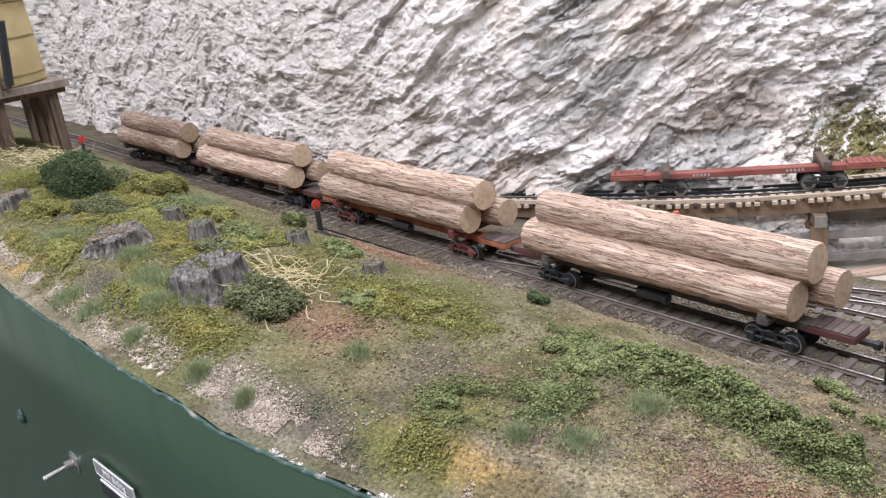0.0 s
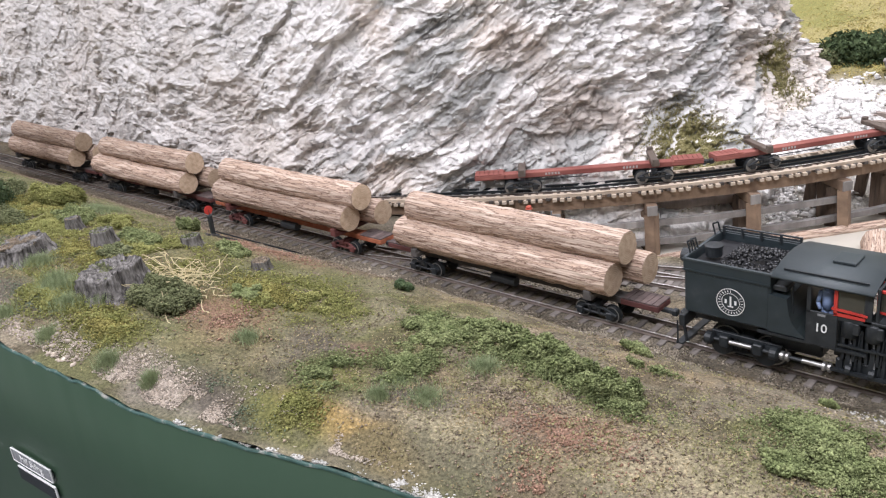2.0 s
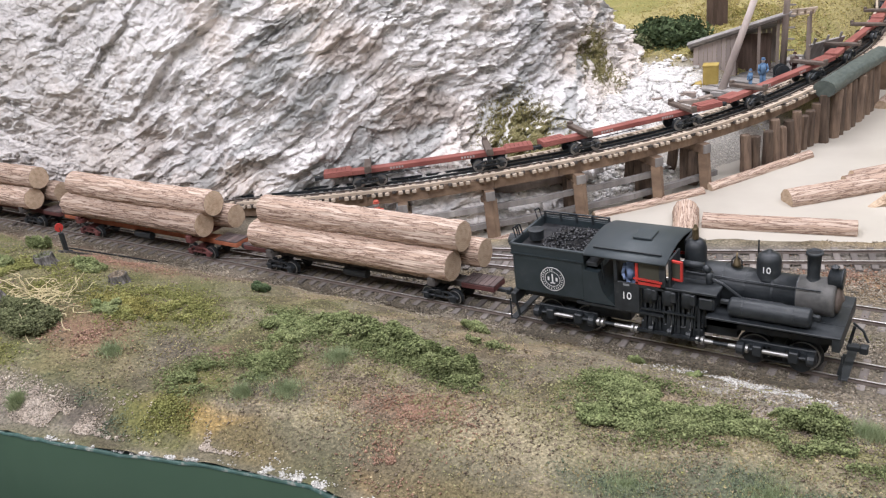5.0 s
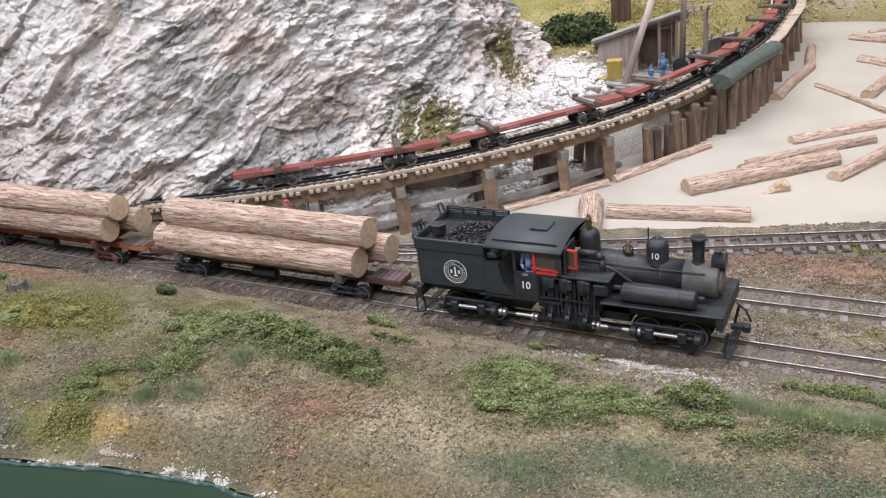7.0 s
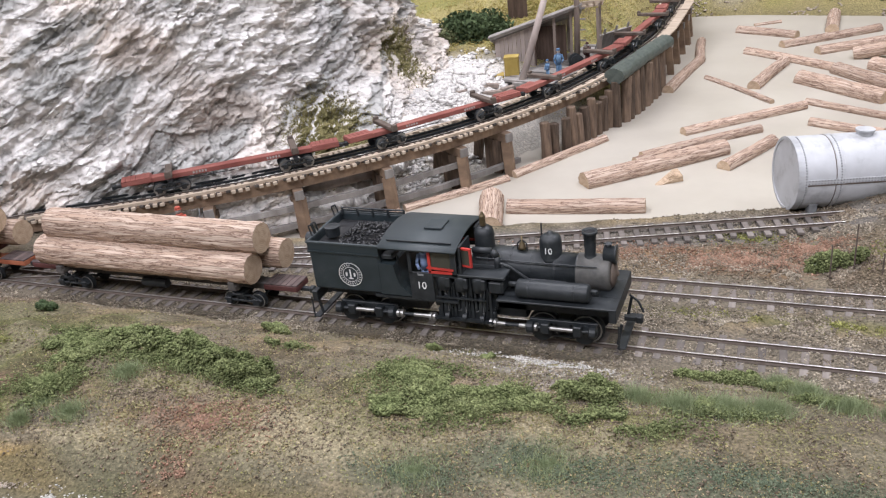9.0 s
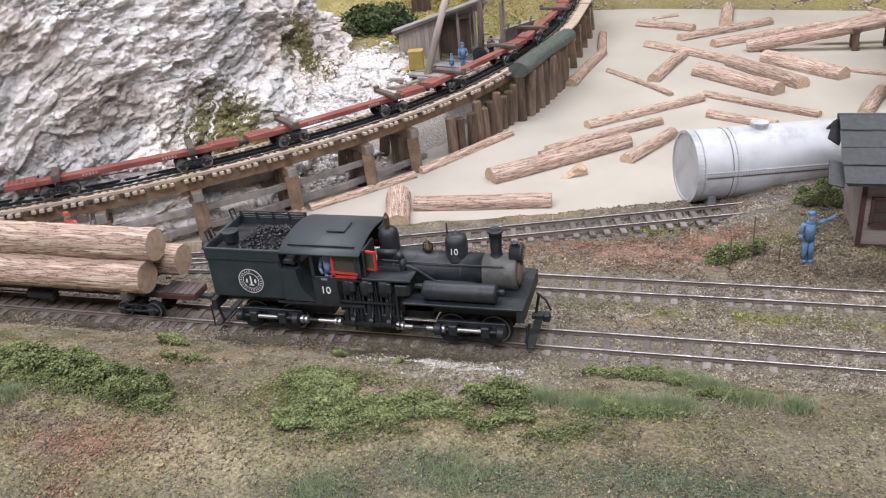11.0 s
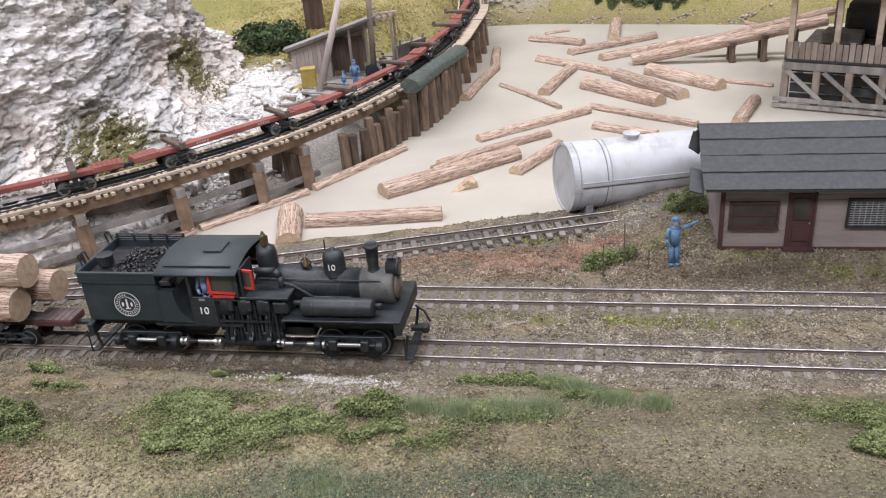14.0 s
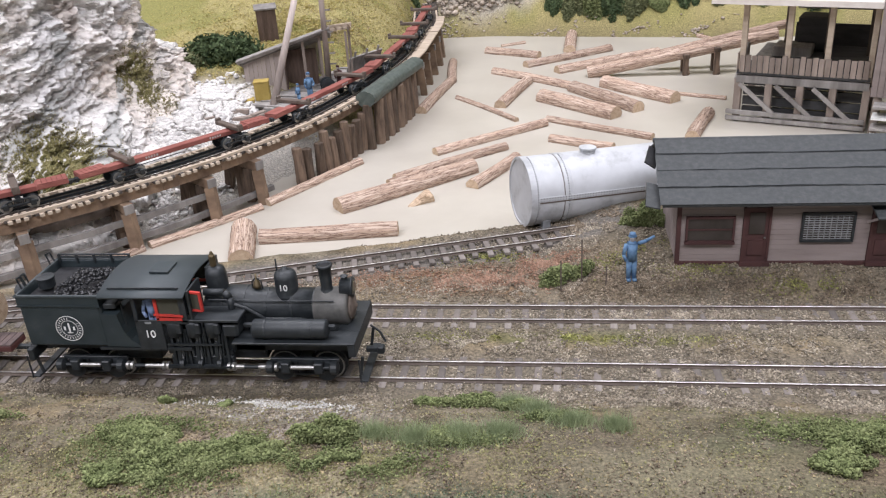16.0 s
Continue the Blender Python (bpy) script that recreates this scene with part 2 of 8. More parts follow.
        l.new(colour, mx.inputs[6])
        l.new(cb.outputs[0], mx.inputs[7])
        colour = mx.outputs[2]
    l.new(normal, bsdf.inputs["Normal"])
    l.new(colour, bsdf.inputs["Base Color"])


chip_rock(M_ROCK, (190, 420), 0.0020)
M_GROUND = material("scenic_soil", [(0.30, (0.36, 0.36, 0.345)), (0.47, (0.81, 0.82, 0.82)), (0.55, (0.95, 0.95, 0.94)), (0.70, (1.55, 1.53, 1.47))], 640, 0.97, bump=1.0, bumpscale=900, dist=0.0012, attr="tint", spec=0.1)
M_POND = material("pond_resin", two((0.42, 0.385, 0.33), (0.50, 0.465, 0.40)), 9, 0.38, bump=0.12, bumpscale=120, dist=0.0004, spec=0.35)
M_FASCIA = material("green_fascia_paint", two((0.032, 0.064, 0.038), (0.041, 0.076, 0.046)), 5, 0.36, bump=0.05, bumpscale=90, dist=0.0005, spec=0.4)
M_RIM = material("teal_rim_paint", [(0.42, (0.020, 0.055, 0.042)), (0.56, (0.035, 0.085, 0.072)), (0.63, (0.16, 0.18, 0.155)), (0.75, (0.38, 0.37, 0.32))], 160, 0.6)
M_WALL = material("hall_wall_paint", two((0.74, 0.74, 0.72), (0.80, 0.80, 0.78)), 2, 0.9, bump=0)
M_FLOORING = material("hall_carpet", two((0.10, 0.10, 0.11), (0.14, 0.14, 0.15)), 40, 0.95)
M_BLACK = material("weathered_black_paint", [(0.3, (0.011, 0.014, 0.016)), (0.6, (0.022, 0.026, 0.029)), (0.8, (0.055, 0.056, 0.055))], 190, 0.5, bump=0.35, bumpscale=700, dist=0.0003)
M_TENDER = material("dark_green_black_paint", [(0.3, (0.016, 0.025, 0.028)), (0.6, (0.026, 0.036, 0.041)), (0.8, (0.05, 0.058, 0.060))], 90, 0.48, bump=0.1, bumpscale=600, dist=0.0002)
M_ROOF = material("slate_grey_roof_paint", two((0.032, 0.042, 0.046), (0.052, 0.062, 0.066)), 70, 0.55, bump=0.1, bumpscale=500, dist=0.0002)
M_SMOKEBOX = material("graphite_smokebox", two((0.055, 0.055, 0.053), (0.135, 0.13, 0.12)), 110, 0.6)
M_STEEL = material("bright_steel", two((0.30, 0.295, 0.28), (0.46, 0.45, 0.43)), 150, 0.45, metal=0.85, bump=0.05)
M_RAIL = material("rusty_rail_side", two((0.09, 0.065, 0.05), (0.15, 0.12, 0.10)), 200, 0.7)
M_RAILTOP = material("polished_railhead", two((0.45, 0.43, 0.41), (0.62, 0.60, 0.58)), 90, 0.32, metal=0.85, bump=0.03)
M_TIE = material("weathered_tie_wood", two((0.095, 0.080, 0.070), (0.21, 0.185, 0.165)), 140, 0.9, stretch=(1, 0.2, 1), obj=0.35)
M_DARKTIE = material("creosoted_tie", two((0.045, 0.04, 0.037), (0.085, 0.078, 0.072)), 140, 0.9, obj=0.3)
M_RED = material("oxide_red_wood", two((0.060, 0.022, 0.021), (0.15, 0.048, 0.042)), 90, 0.7, stretch=(0.3, 1, 1), bump=0.3)
M_DECKPLANK = material("dark_worn_deck_plank", two((0.050, 0.036, 0.034), (0.12, 0.085, 0.078)), 120, 0.85, obj=0.3)
M_DUSTYRED = material("dusty_red_wood", two((0.21, 0.060, 0.048), (0.34, 0.125, 0.10)), 90, 0.8, stretch=(0.3, 1, 1), bump=0.3)
M_ORANGE = material("rust_orange_wood", two((0.26, 0.075, 0.035), (0.40, 0.14, 0.07)), 120, 0.8)
M_SIGRED = material("signal_red_paint", two((0.42, 0.03, 0.025), (0.55, 0.05, 0.035)), 60, 0.55, bump=0)
M_WHITE = material("white_lettering", two((0.72, 0.72, 0.70), (0.82, 0.82, 0.80)), 90, 0.6, bump=0)
M_COAL = material("coal", two((0.010, 0.010, 0.011), (0.03, 0.03, 0.032)), 200, 0.4, island=0.5)
M_GLASS = material("smoky_window_glass", two((0.045, 0.045, 0.035), (0.08, 0.078, 0.06)), 20, 0.15, bump=0)
M_BARK = material("pale_bark", [(0.33, (0.42, 0.295, 0.22)), (0.455, (0.49, 0.365, 0.285)), (0.492, (0.18, 0.115, 0.085)), (0.508, (0.18, 0.115, 0.085)), (0.545, (0.52, 0.40, 0.32)), (0.70, (0.60, 0.48, 0.39))], 480, 0.9, stretch=(0.065, 1, 1), bump=1.0, bumpscale=620, dist=0.0012, obj=0.16, detail=5, warp=0.5, spec=0.12)
M_CUT = material("cut_log_end", [(0.3, (0.40, 0.285, 0.19)), (0.5, (0.53, 0.40, 0.285)), (0.7, (0.60, 0.47, 0.34))], 260, 0.85, obj=0.2, spec=0.12)
M_GREYBARK = material("grey_brown_pile", two((0.075, 0.052, 0.038), (0.22, 0.155, 0.11)), 260, 0.9, stretch=(1, 1, 0.15), obj=0.35)
M_TIMBER = material("brown_trestle_timber", two((0.115, 0.075, 0.05), (0.26, 0.18, 0.12)), 100, 0.85, stretch=(0.3, 1, 0.5), island=0.25)
M_PALEWOOD = material("pale_planking", two((0.36, 0.285, 0.215), (0.51, 0.425, 0.335)), 110, 0.85, stretch=(0.3, 1, 1), island=0.15)
M_GREYWOOD = material("silvered_board", two((0.17, 0.155, 0.145), (0.33, 0.31, 0.29)), 90, 0.9, stretch=(1, 1, 0.2), obj=0.25)
M_SHEDWOOD = material("brown_grey_board", two((0.19, 0.15, 0.125), (0.34, 0.28, 0.24)), 100, 0.9, stretch=(1, 1, 0.2), obj=0.2)
M_GREENLOG = material("dark_green_log", two((0.055, 0.070, 0.062), (0.115, 0.135, 0.118)), 140, 0.6, bump=0.3)
M_TANK = material("silver_white_tank_paint", [(0.3, (0.33, 0.335, 0.34)), (0.45, (0.48, 0.49, 0.505)), (0.75, (0.57, 0.58, 0.60))], 55, 0.5, bump=0.1, bumpscale=300, dist=0.0002)
M_RIVET = material("dusty_grey_rivet", two((0.16, 0.165, 0.17), (0.30, 0.305, 0.31)), 200, 0.6, bump=0)
M_HUT = material("mauve_brown_siding", two((0.205, 0.165, 0.153), (0.285, 0.238, 0.222)), 70, 0.9, stretch=(0.25, 1, 1.2), bump=0.3)
M_MAROON = material("maroon_trim_paint", two((0.045, 0.018, 0.017), (0.075, 0.030, 0.027)), 90, 0.75)
M_TARROOF = material("tar_paper_roof", [(0.3, (0.044, 0.048, 0.049)), (0.5, (0.057, 0.061, 0.062)), (0.72, (0.078, 0.081, 0.081))], 320, 0.85, bump=0.3, bumpscale=300)
M_DARKGLASS = material("dark_window_glass", two((0.03, 0.025, 0.022), (0.06, 0.05, 0.045)), 60, 0.2, bump=0)
M_BLUE = material("denim_blue_paint", two((0.06, 0.125, 0.24), (0.14, 0.25, 0.38)), 300, 0.7, bump=0)
M_PALEBLUE = material("pale_blue_paint", two((0.16, 0.23, 0.40), (0.26, 0.34, 0.52)), 300, 0.7, bump=0)
M_REDSHIRT = material("red_shirt_paint", two((0.42, 0.075, 0.05), (0.55, 0.13, 0.08)), 300, 0.7, bump=0)
M_SKIN = material("grey_white_paint", two((0.34, 0.31, 0.30), (0.48, 0.44, 0.42)), 300, 0.7, bump=0)
M_YELLOW = material("yellow_crate_paint", two((0.36, 0.255, 0.06), (0.47, 0.35, 0.10)), 120, 0.7)
M_WATERTANK = material("mustard_tank_paint", two((0.25, 0.19, 0.085), (0.34, 0.265, 0.125)), 40, 0.7, bump=0.15)
M_STUMP = material("grey_stump_wood", [(0.36, (0.030, 0.027, 0.025)), (0.5, (0.115, 0.105, 0.096)), (0.7, (0.26, 0.245, 0.23))], 420, 0.95, stretch=(1, 1, 0.12), bump=1.0, bumpscale=600, dist=0.001)
# dark mill boards; also the shade put under the mill platform
M_DARKBOARD = material("blackened_board", two((0.040, 0.040, 0.042), (0.095, 0.094, 0.094)), 100, 0.85, stretch=(0.3, 1, 1), obj=0.3)
M_CREAM = material("cream_sheet", two((0.66, 0.60, 0.54), (0.78, 0.72, 0.66)), 60, 0.85)
M_SHEDWALL = material("pinkish_grey_board", two((0.34, 0.285, 0.255), (0.50, 0.43, 0.39)), 100, 0.9, stretch=(1, 1, 0.2), obj=0.15)
M_TRUNK = material("brown_trunk_bark", two((0.07, 0.045, 0.032), (0.16, 0.11, 0.085)), 160, 0.9, stretch=(1, 1, 0.15), bump=0.8, bumpscale=300, dist=0.001)
M_TWIG = material("straw_twig", two((0.46, 0.38, 0.21), (0.62, 0.53, 0.32)), 100, 0.9, bump=0)
M_STONE = material("ballast_stone", two((0.155, 0.125, 0.090), (0.38, 0.33, 0.255)), 90, 0.95, island=0.55, bump=0)
M_PALESTONE = material("pale_talus_stone", two((0.60, 0.575, 0.55), (0.80, 0.77, 0.74)), 200, 0.95, island=0.22, bump=0)
M_CRUST = material("dusty_plaster_crust", two((0.36, 0.35, 0.32), (0.56, 0.54, 0.50)), 120, 0.95, island=0.3, bump=0)
M_SHORESTONE = material("tan_shore_stone", two((0.32, 0.265, 0.21), (0.47, 0.405, 0.335)), 90, 0.95, island=0.35, bump=0)
M_BRASS = material("tarnished_brass", two((0.12, 0.09, 0.05), (0.22, 0.17, 0.10)), 200, 0.45, metal=0.7, bump=0)
M_TRESTLETIE = material("dark_trestle_tie", two((0.050, 0.042, 0.036), (0.12, 0.10, 0.085)), 140, 0.9, obj=0.3)


def leaf(name, a, b, isl=0.4):
    return material(name, two(a, b), 130, 0.9, island=isl, bump=0, spec=0.15)


M_LEAF = leaf("leaf_green_foam", (0.122, 0.150, 0.060), (0.240, 0.265, 0.122), 0.38)
M_DARKLEAF = leaf("dark_green_foam", (0.055, 0.085, 0.042), (0.11, 0.145, 0.068))
M_OLIVE = leaf("grey_olive_foam", (0.115, 0.13, 0.062), (0.20, 0.21, 0.11))
M_BLADE = leaf("blue_green_grass_fibre", (0.20, 0.25, 0.13), (0.33, 0.37, 0.21), 0.25)
M_MOSS = leaf("olive_moss_flock", (0.175, 0.185, 0.060), (0.295, 0.285, 0.105), 0.3)
M_LIME = leaf("yellow_green_flock", (0.19, 0.18, 0.055), (0.29, 0.255, 0.09))
M_HILL = leaf("ochre_hill_flock", (0.35, 0.290, 0.10), (0.50, 0.415, 0.17), 0.25)
M_HILLGREEN = leaf("faded_hill_flock", (0.27, 0.26, 0.085), (0.36, 0.33, 0.12), 0.2)
M_STRAW = leaf("dry_straw_flock", (0.25, 0.195, 0.105), (0.38, 0.31, 0.185), 0.25)
M_CLAY = leaf("red_clay_crumb", (0.22, 0.125, 0.085), (0.36, 0.23, 0.165), 0.25)
M_SOIL = leaf("brown_soil_crumb", (0.14, 0.11, 0.08), (0.28, 0.225, 0.165), 0.45)
M_PALEMOSS = leaf("pale_olive_flock", (0.21, 0.20, 0.095), (0.31, 0.285, 0.15), 0.2)
M_TEALGRASS = leaf("blue_green_flock", (0.115, 0.145, 0.095), (0.19, 0.22, 0.145), 0.25)
M_CLIFFMOSS = leaf("cliff_moss_flock", (0.27, 0.245, 0.11), (0.40, 0.355, 0.18), 0.2)


def ring_cut(mat):
    """Growth rings round the log's axis, darkening the cut faces line by line."""
    n, l = mat.node_tree.nodes, mat.node_tree.links
    bsdf = n["Principled BSDF"]
    co = n.new("ShaderNodeTexCoord")
    wv = n.new("ShaderNodeTexWave")
    wv.wave_type, wv.rings_direction = "RINGS", "X"
    wv.inputs["Scale"].default_value, wv.inputs["Distortion"].default_value, wv.inputs["Detail Scale"].default_value = 260, 1.2, 0.6
    l.new(co.outputs["Object"], wv.inputs["Vector"])
    mr = n.new("ShaderNodeMapRange")
    mr.inputs[3].default_value, mr.inputs[4].default_value = 0.78, 1.05
    l.new(wv.outputs["Fac"], mr.inputs[0])
    cb = n.new("ShaderNodeCombineColor")
    for k in range(3):
        l.new(mr.outputs[0], cb.inputs[k])
    mx = n.new("ShaderNodeMix")
    mx.data_type, mx.blend_type = "RGBA", "MULTIPLY"
    mx.inputs[0].default_value = 1.0
    l.new(bsdf.inputs["Base Color"].links[0].from_socket, mx.inputs[6])
    l.new(cb.outputs[0], mx.inputs[7])
    l.new(mx.outputs[2], bsdf.inputs["Base Color"])


ring_cut(M_CUT)


# ---- the ground ----
RISE_X = [-1.3, -0.5, -0.35, -0.2, -0.1, 0.05, 0.2, 0.4, 0.95]
RISE_Z = [0.075, 0.062, 0.052, 0.040, 0.034, 0.033, 0.030, 0.028, 0.025]
BOOM_Y = [0.10, 0.205, 0.256, 0.344, 0.462, 0.643, 0.90, 1.12]
BOOM_X = [-0.30, -0.26, -0.225, -0.145, -0.075, -0.022, -0.018, -0.03]
EDGE_X = [-1.3, -0.56, -0.45, -0.385, -0.337, -0.294, -0.264, -0.238, -0.220, -0.196, -0.172, -0.145, -0.122, 0.0, 0.2, 0.95]
EDGE_Y = [-0.275, -0.267, -0.260, -0.254, -0.248, -0.243, -0.237, -0.228, -0.223, -0.214, -0.206, -0.201, -0.199, -0.200, -0.190, -0.180]
POND_Z = -0.045


EDGE_U = np.linspace(-2.4, 1.2, 1800)
EDGE_V = np.convolve(np.pad(np.interp(EDGE_U, EDGE_X, EDGE_Y), 30, "edge"), np.hanning(61) / np.hanning(61).sum(), "valid")


def edge_y(x):
    return np.interp(x, EDGE_U, EDGE_V)


def spur_y(x):
    return 0.137 + 0.281 * (x + 0.03)


def terrain(x, y):
    x, y = np.asarray(x, float), np.asarray(y, float)
    d = np.maximum(0, -0.012 - y)
    bed_z = np.interp(x, [-0.15, 0.12], [-0.0030, -0.0022])
    z = bed_z + (np.interp(x, RISE_X, RISE_Z) - bed_z) * (1 - np.exp(-((d / np.interp(x, [-0.5, -0.25], [0.075, 0.055])) ** np.interp(x, [-0.5, -0.25], [1.6, 1.3]))))
    z = z - 0.009 * (1 - smooth(0.0, 0.03, y - edge_y(x)))
    z = z + smooth(0.085, 0.115, y) * smooth(0.13, 0.2, x) * 0.014
    crest = np.clip(spur_y(x) + 0.022, 0.085, 0.235)
    drop = smooth(0, 0.05, y - crest)
    left = np.interp(y, BOOM_Y, BOOM_X)
    z = z * (1 - drop) + drop * -0.054
    side = smooth(-0.01, 0.14, left - x) * smooth(0.14, 0.22, y)
    z = z + side * 0.045
    z = z + 0.030 * smooth(0.05, 0.16, left - x) * smooth(0.28, 0.44, y)
    west = smooth(0.02, 0.08, left - x)
    z = z + smooth(0.50, 0.62, y) * west * 0.012 + smooth(0.6, 1.5, y) * west * 0.15
    far = y + np.interp(x, [0.05, 0.45], [0, 0.085])
    z = z + smooth(1.07, 1.14, far) * 0.070 * (1 - west) + smooth(1.15, 1.7, far) * 0.16
    return z


def ground_z(x, y):
    x, y = np.asarray(x, float), np.asarray(y, float)
    rough = 0.004 * (fbm(x * 28, y * 28, x * 0 + 3.1, 4, 5) - 0.5) + 0.0022 * (vnoise(x * 160, y * 160, x * 0, 9) - 0.5)
    bed = np.minimum(smooth(0.010, 0.03, np.abs(y - 0.008)), smooth(0.010, 0.03, np.abs(y - 0.0712)))
    bed = np.minimum(bed, smooth(0.012, 0.03, np.abs(y - spur_y(x) + 0.009)))
    return terrain(x, y) + rough * np.where(y > 1.1, 3, 1) * (0.25 + 0.75 * bed)


def spot(x, y, cx, cy, rx, ry, soft=0.6, seed=0):
    wob = 0.7 * (fbm(x * 40, y * 40, x * 0 + seed, 3, 11 + seed) - 0.5)
    return 1 - smooth(1 - soft, 1 + soft * 0.4, np.hypot((x - cx) / rx, (y - cy) / ry) + wob)


nx, ny = 470, 320
gx = np.r_[np.linspace(-2.1, -1.3, 40, endpoint=False), np.linspace(-1.3, 0.95, 430)]
s = np.linspace(0, 1, ny)
sy = 0.62 * s + 1.38 * s**3
X, S = np.meshgrid(gx, sy)
Y = edge_y(X) - 0.0064 + S
Z = ground_z(X, Y)
ground_me = mesh_np("ground", np.stack([X, Y, Z], -1).reshape(-1, 3), grid_faces(ny, nx), M_GROUND, True)


def lay(base, colour, k):
    return base * (1 - k[..., None]) + np.array(colour) * k[..., None]


mottle = fbm(X * 30, Y * 30, X * 0 + 8, 4, 21)
col = np.ones(X.shape + (3,)) * np.array((0.215, 0.185, 0.130))
col = lay(col, (0.30, 0.235, 0.15), smooth(0.45, 0.6, mottle))
col = lay(col, (0.15, 0.15, 0.07), smooth(0.46, 0.6, fbm(X * 17, Y * 17, X * 0 + 2, 4, 31)) * smooth(-0.02, -0.04, Y) * 0.9)
col = lay(col, (0.30, 0.255, 0.19), smooth(0.52, 0.62, fbm(X * 55, Y * 55, X * 0 + 2, 4, 33)) * 0.7)
col = lay(col, (0.11, 0.09, 0.06), smooth(0.54, 0.66, fbm(X * 80, Y * 80, X * 0 + 2, 4, 34)) * 0.7)
col = lay(col, (0.145, 0.15, 0.06), smooth(-0.2, -0.35, X) * smooth(-0.03, -0.08, Y) * smooth(0.010, 0.035, Y - edge_y(X)) * 0.6)
col = lay(col, (0.24, 0.175, 0.13), smooth(-0.30, -0.36, X) * smooth(-0.088, -0.074, Y + 0.02 * (mottle - 0.5)) * smooth(0.0, -0.02, Y) * 0.9)
PATCHES = [((0.20, 0.145, 0.115), ((0.170, -0.107, 0.045, 0.022), (0.155, -0.075, 0.03, 0.014), (0.215, -0.125, 0.04, 0.02))),
           ((0.27, 0.165, 0.115), ((-0.116, -0.150, 0.034, 0.020), (-0.325, -0.177, 0.032, 0.020), (-0.107, -0.183, 0.020, 0.016), (-0.414, -0.085, 0.06, 0.018), (0.30, -0.09, 0.06, 0.02), (-0.24, -0.160, 0.012, 0.010))),
           ((0.42, 0.28, 0.10), ((-0.185, -0.200, 0.040, 0.010), (-0.073, -0.192, 0.035, 0.012), (-0.555, -0.25, 0.04, 0.014), (-0.226, -0.203, 0.02, 0.012))),
           ((0.36, 0.31, 0.20), ((-0.069, -0.150, 0.045, 0.028), (-0.154, -0.178, 0.030, 0.014), (-0.150, -0.135, 0.030, 0.012), (0.03, -0.13, 0.06, 0.03), (0.194, -0.10, 0.06, 0.02))),
           ((0.36, 0.31, 0.27), ((-0.298, -0.233, 0.038, 0.014), (0.033, -0.081, 0.05, 0.014))),
           ((0.135, 0.115, 0.095), ((-0.252, -0.165, 0.022, 0.014), (-0.248, -0.190, 0.016, 0.018), (-0.262, -0.222, 0.036, 0.012), (-0.190, -0.167, 0.022, 0.010), (-0.46, -0.235, 0.03, 0.010))),
           ((0.175, 0.175, 0.06), ((-0.231, -0.180, 0.020, 0.018), (-0.229, -0.212, 0.024, 0.012), (-0.366, -0.222, 0.030, 0.014), (-0.307, -0.132, 0.045, 0.022), (-0.578, -0.246, 0.03, 0.010))),
           ((0.105, 0.125, 0.085), ((0.041, -0.140, 0.04, 0.014), (-0.011, -0.160, 0.03, 0.010), (0.12, -0.14, 0.05, 0.02)))]
for shade_, spots_ in PATCHES:
    for cx, cy, rx, ry in spots_:
        col = lay(col, shade_, spot(X, Y, cx, cy, rx * 1.15, ry * 1.15, 0.7, seed=int(abs(cx) * 1000) % 9) * 0.85)
col = lay(col, (0.160, 0.152, 0.105), smooth(0.04, 0.16, X) * smooth(-0.03, -0.07, Y) * 0.55)
col = lay(col, (0.165, 0.135, 0.105), smooth(0.05, 0.10, X) * smooth(0.085, 0.10, Y) * 0.5)
# ballast along the lines
for line, half in ((0.008, 0.030), (0.0712, 0.024)):
    col = lay(col, (0.205, 0.175, 0.135), (1 - smooth(half * 0.5, half * 1.25, np.abs(Y - line) + 0.012 * (mottle - 0.5))) * 0.92)
col = lay(col, (0.36, 0.33, 0.29), spot(X, Y, 0.02, -0.052, 0.055, 0.014, seed=1) * 0.8)
col = lay(col, (0.30, 0.17, 0.09), spot(X, Y, 0.06, 0.118, 0.09, 0.022, seed=2) * 0.7)
col = lay(col, (0.20, 0.18, 0.16), (1 - smooth(0.015, 0.028, np.abs(Y - spur_y(X) + 0.009))) * (X > -0.3) * (X < 0.2) * 0.9)
col = lay(col, (0.17, 0.17, 0.075), spot(X, Y, 0.14, 0.045, 0.10, 0.008, seed=4) * 0.6)
col = lay(col, (0.20, 0.17, 0.08), smooth(0.19, 0.24, Y) * (X > -0.05) * 0.6)
# rubble under the trestle, dry grass on the hill
rubble = smooth(-0.02, 0.05, np.interp(Y, BOOM_Y, BOOM_X) - X) * smooth(0.15, 0.2, Y) * (1 - smooth(0.5, 0.58, Y))
col = lay(col, (0.52, 0.485, 0.435), rubble)
col = lay(col, (0.74, 0.71, 0.68), rubble * smooth(0.05, 0.13, np.interp(Y, BOOM_Y, BOOM_X) - X - 0.02 * mottle) * smooth(0.33, 0.42, Y))
dry = smooth(0.52, 0.62, Y) * smooth(0.0, 0.06, np.interp(Y, BOOM_Y, BOOM_X) - X)
dry = np.maximum(dry, smooth(1.07, 1.12, Y + np.interp(X, [0.05, 0.45], [0, 0.085])))
col = lay(col, (0.42, 0.36, 0.165), dry)
col = lay(col, (0.31, 0.29, 0.11), dry * smooth(0.5, 0.66, fbm(X * 14, Y * 14, X * 0, 4, 41)))
col = lay(col, (0.45, 0.40, 0.34), spot(X, Y, 0.02, 1.13, 0.12, 0.03, seed=6))
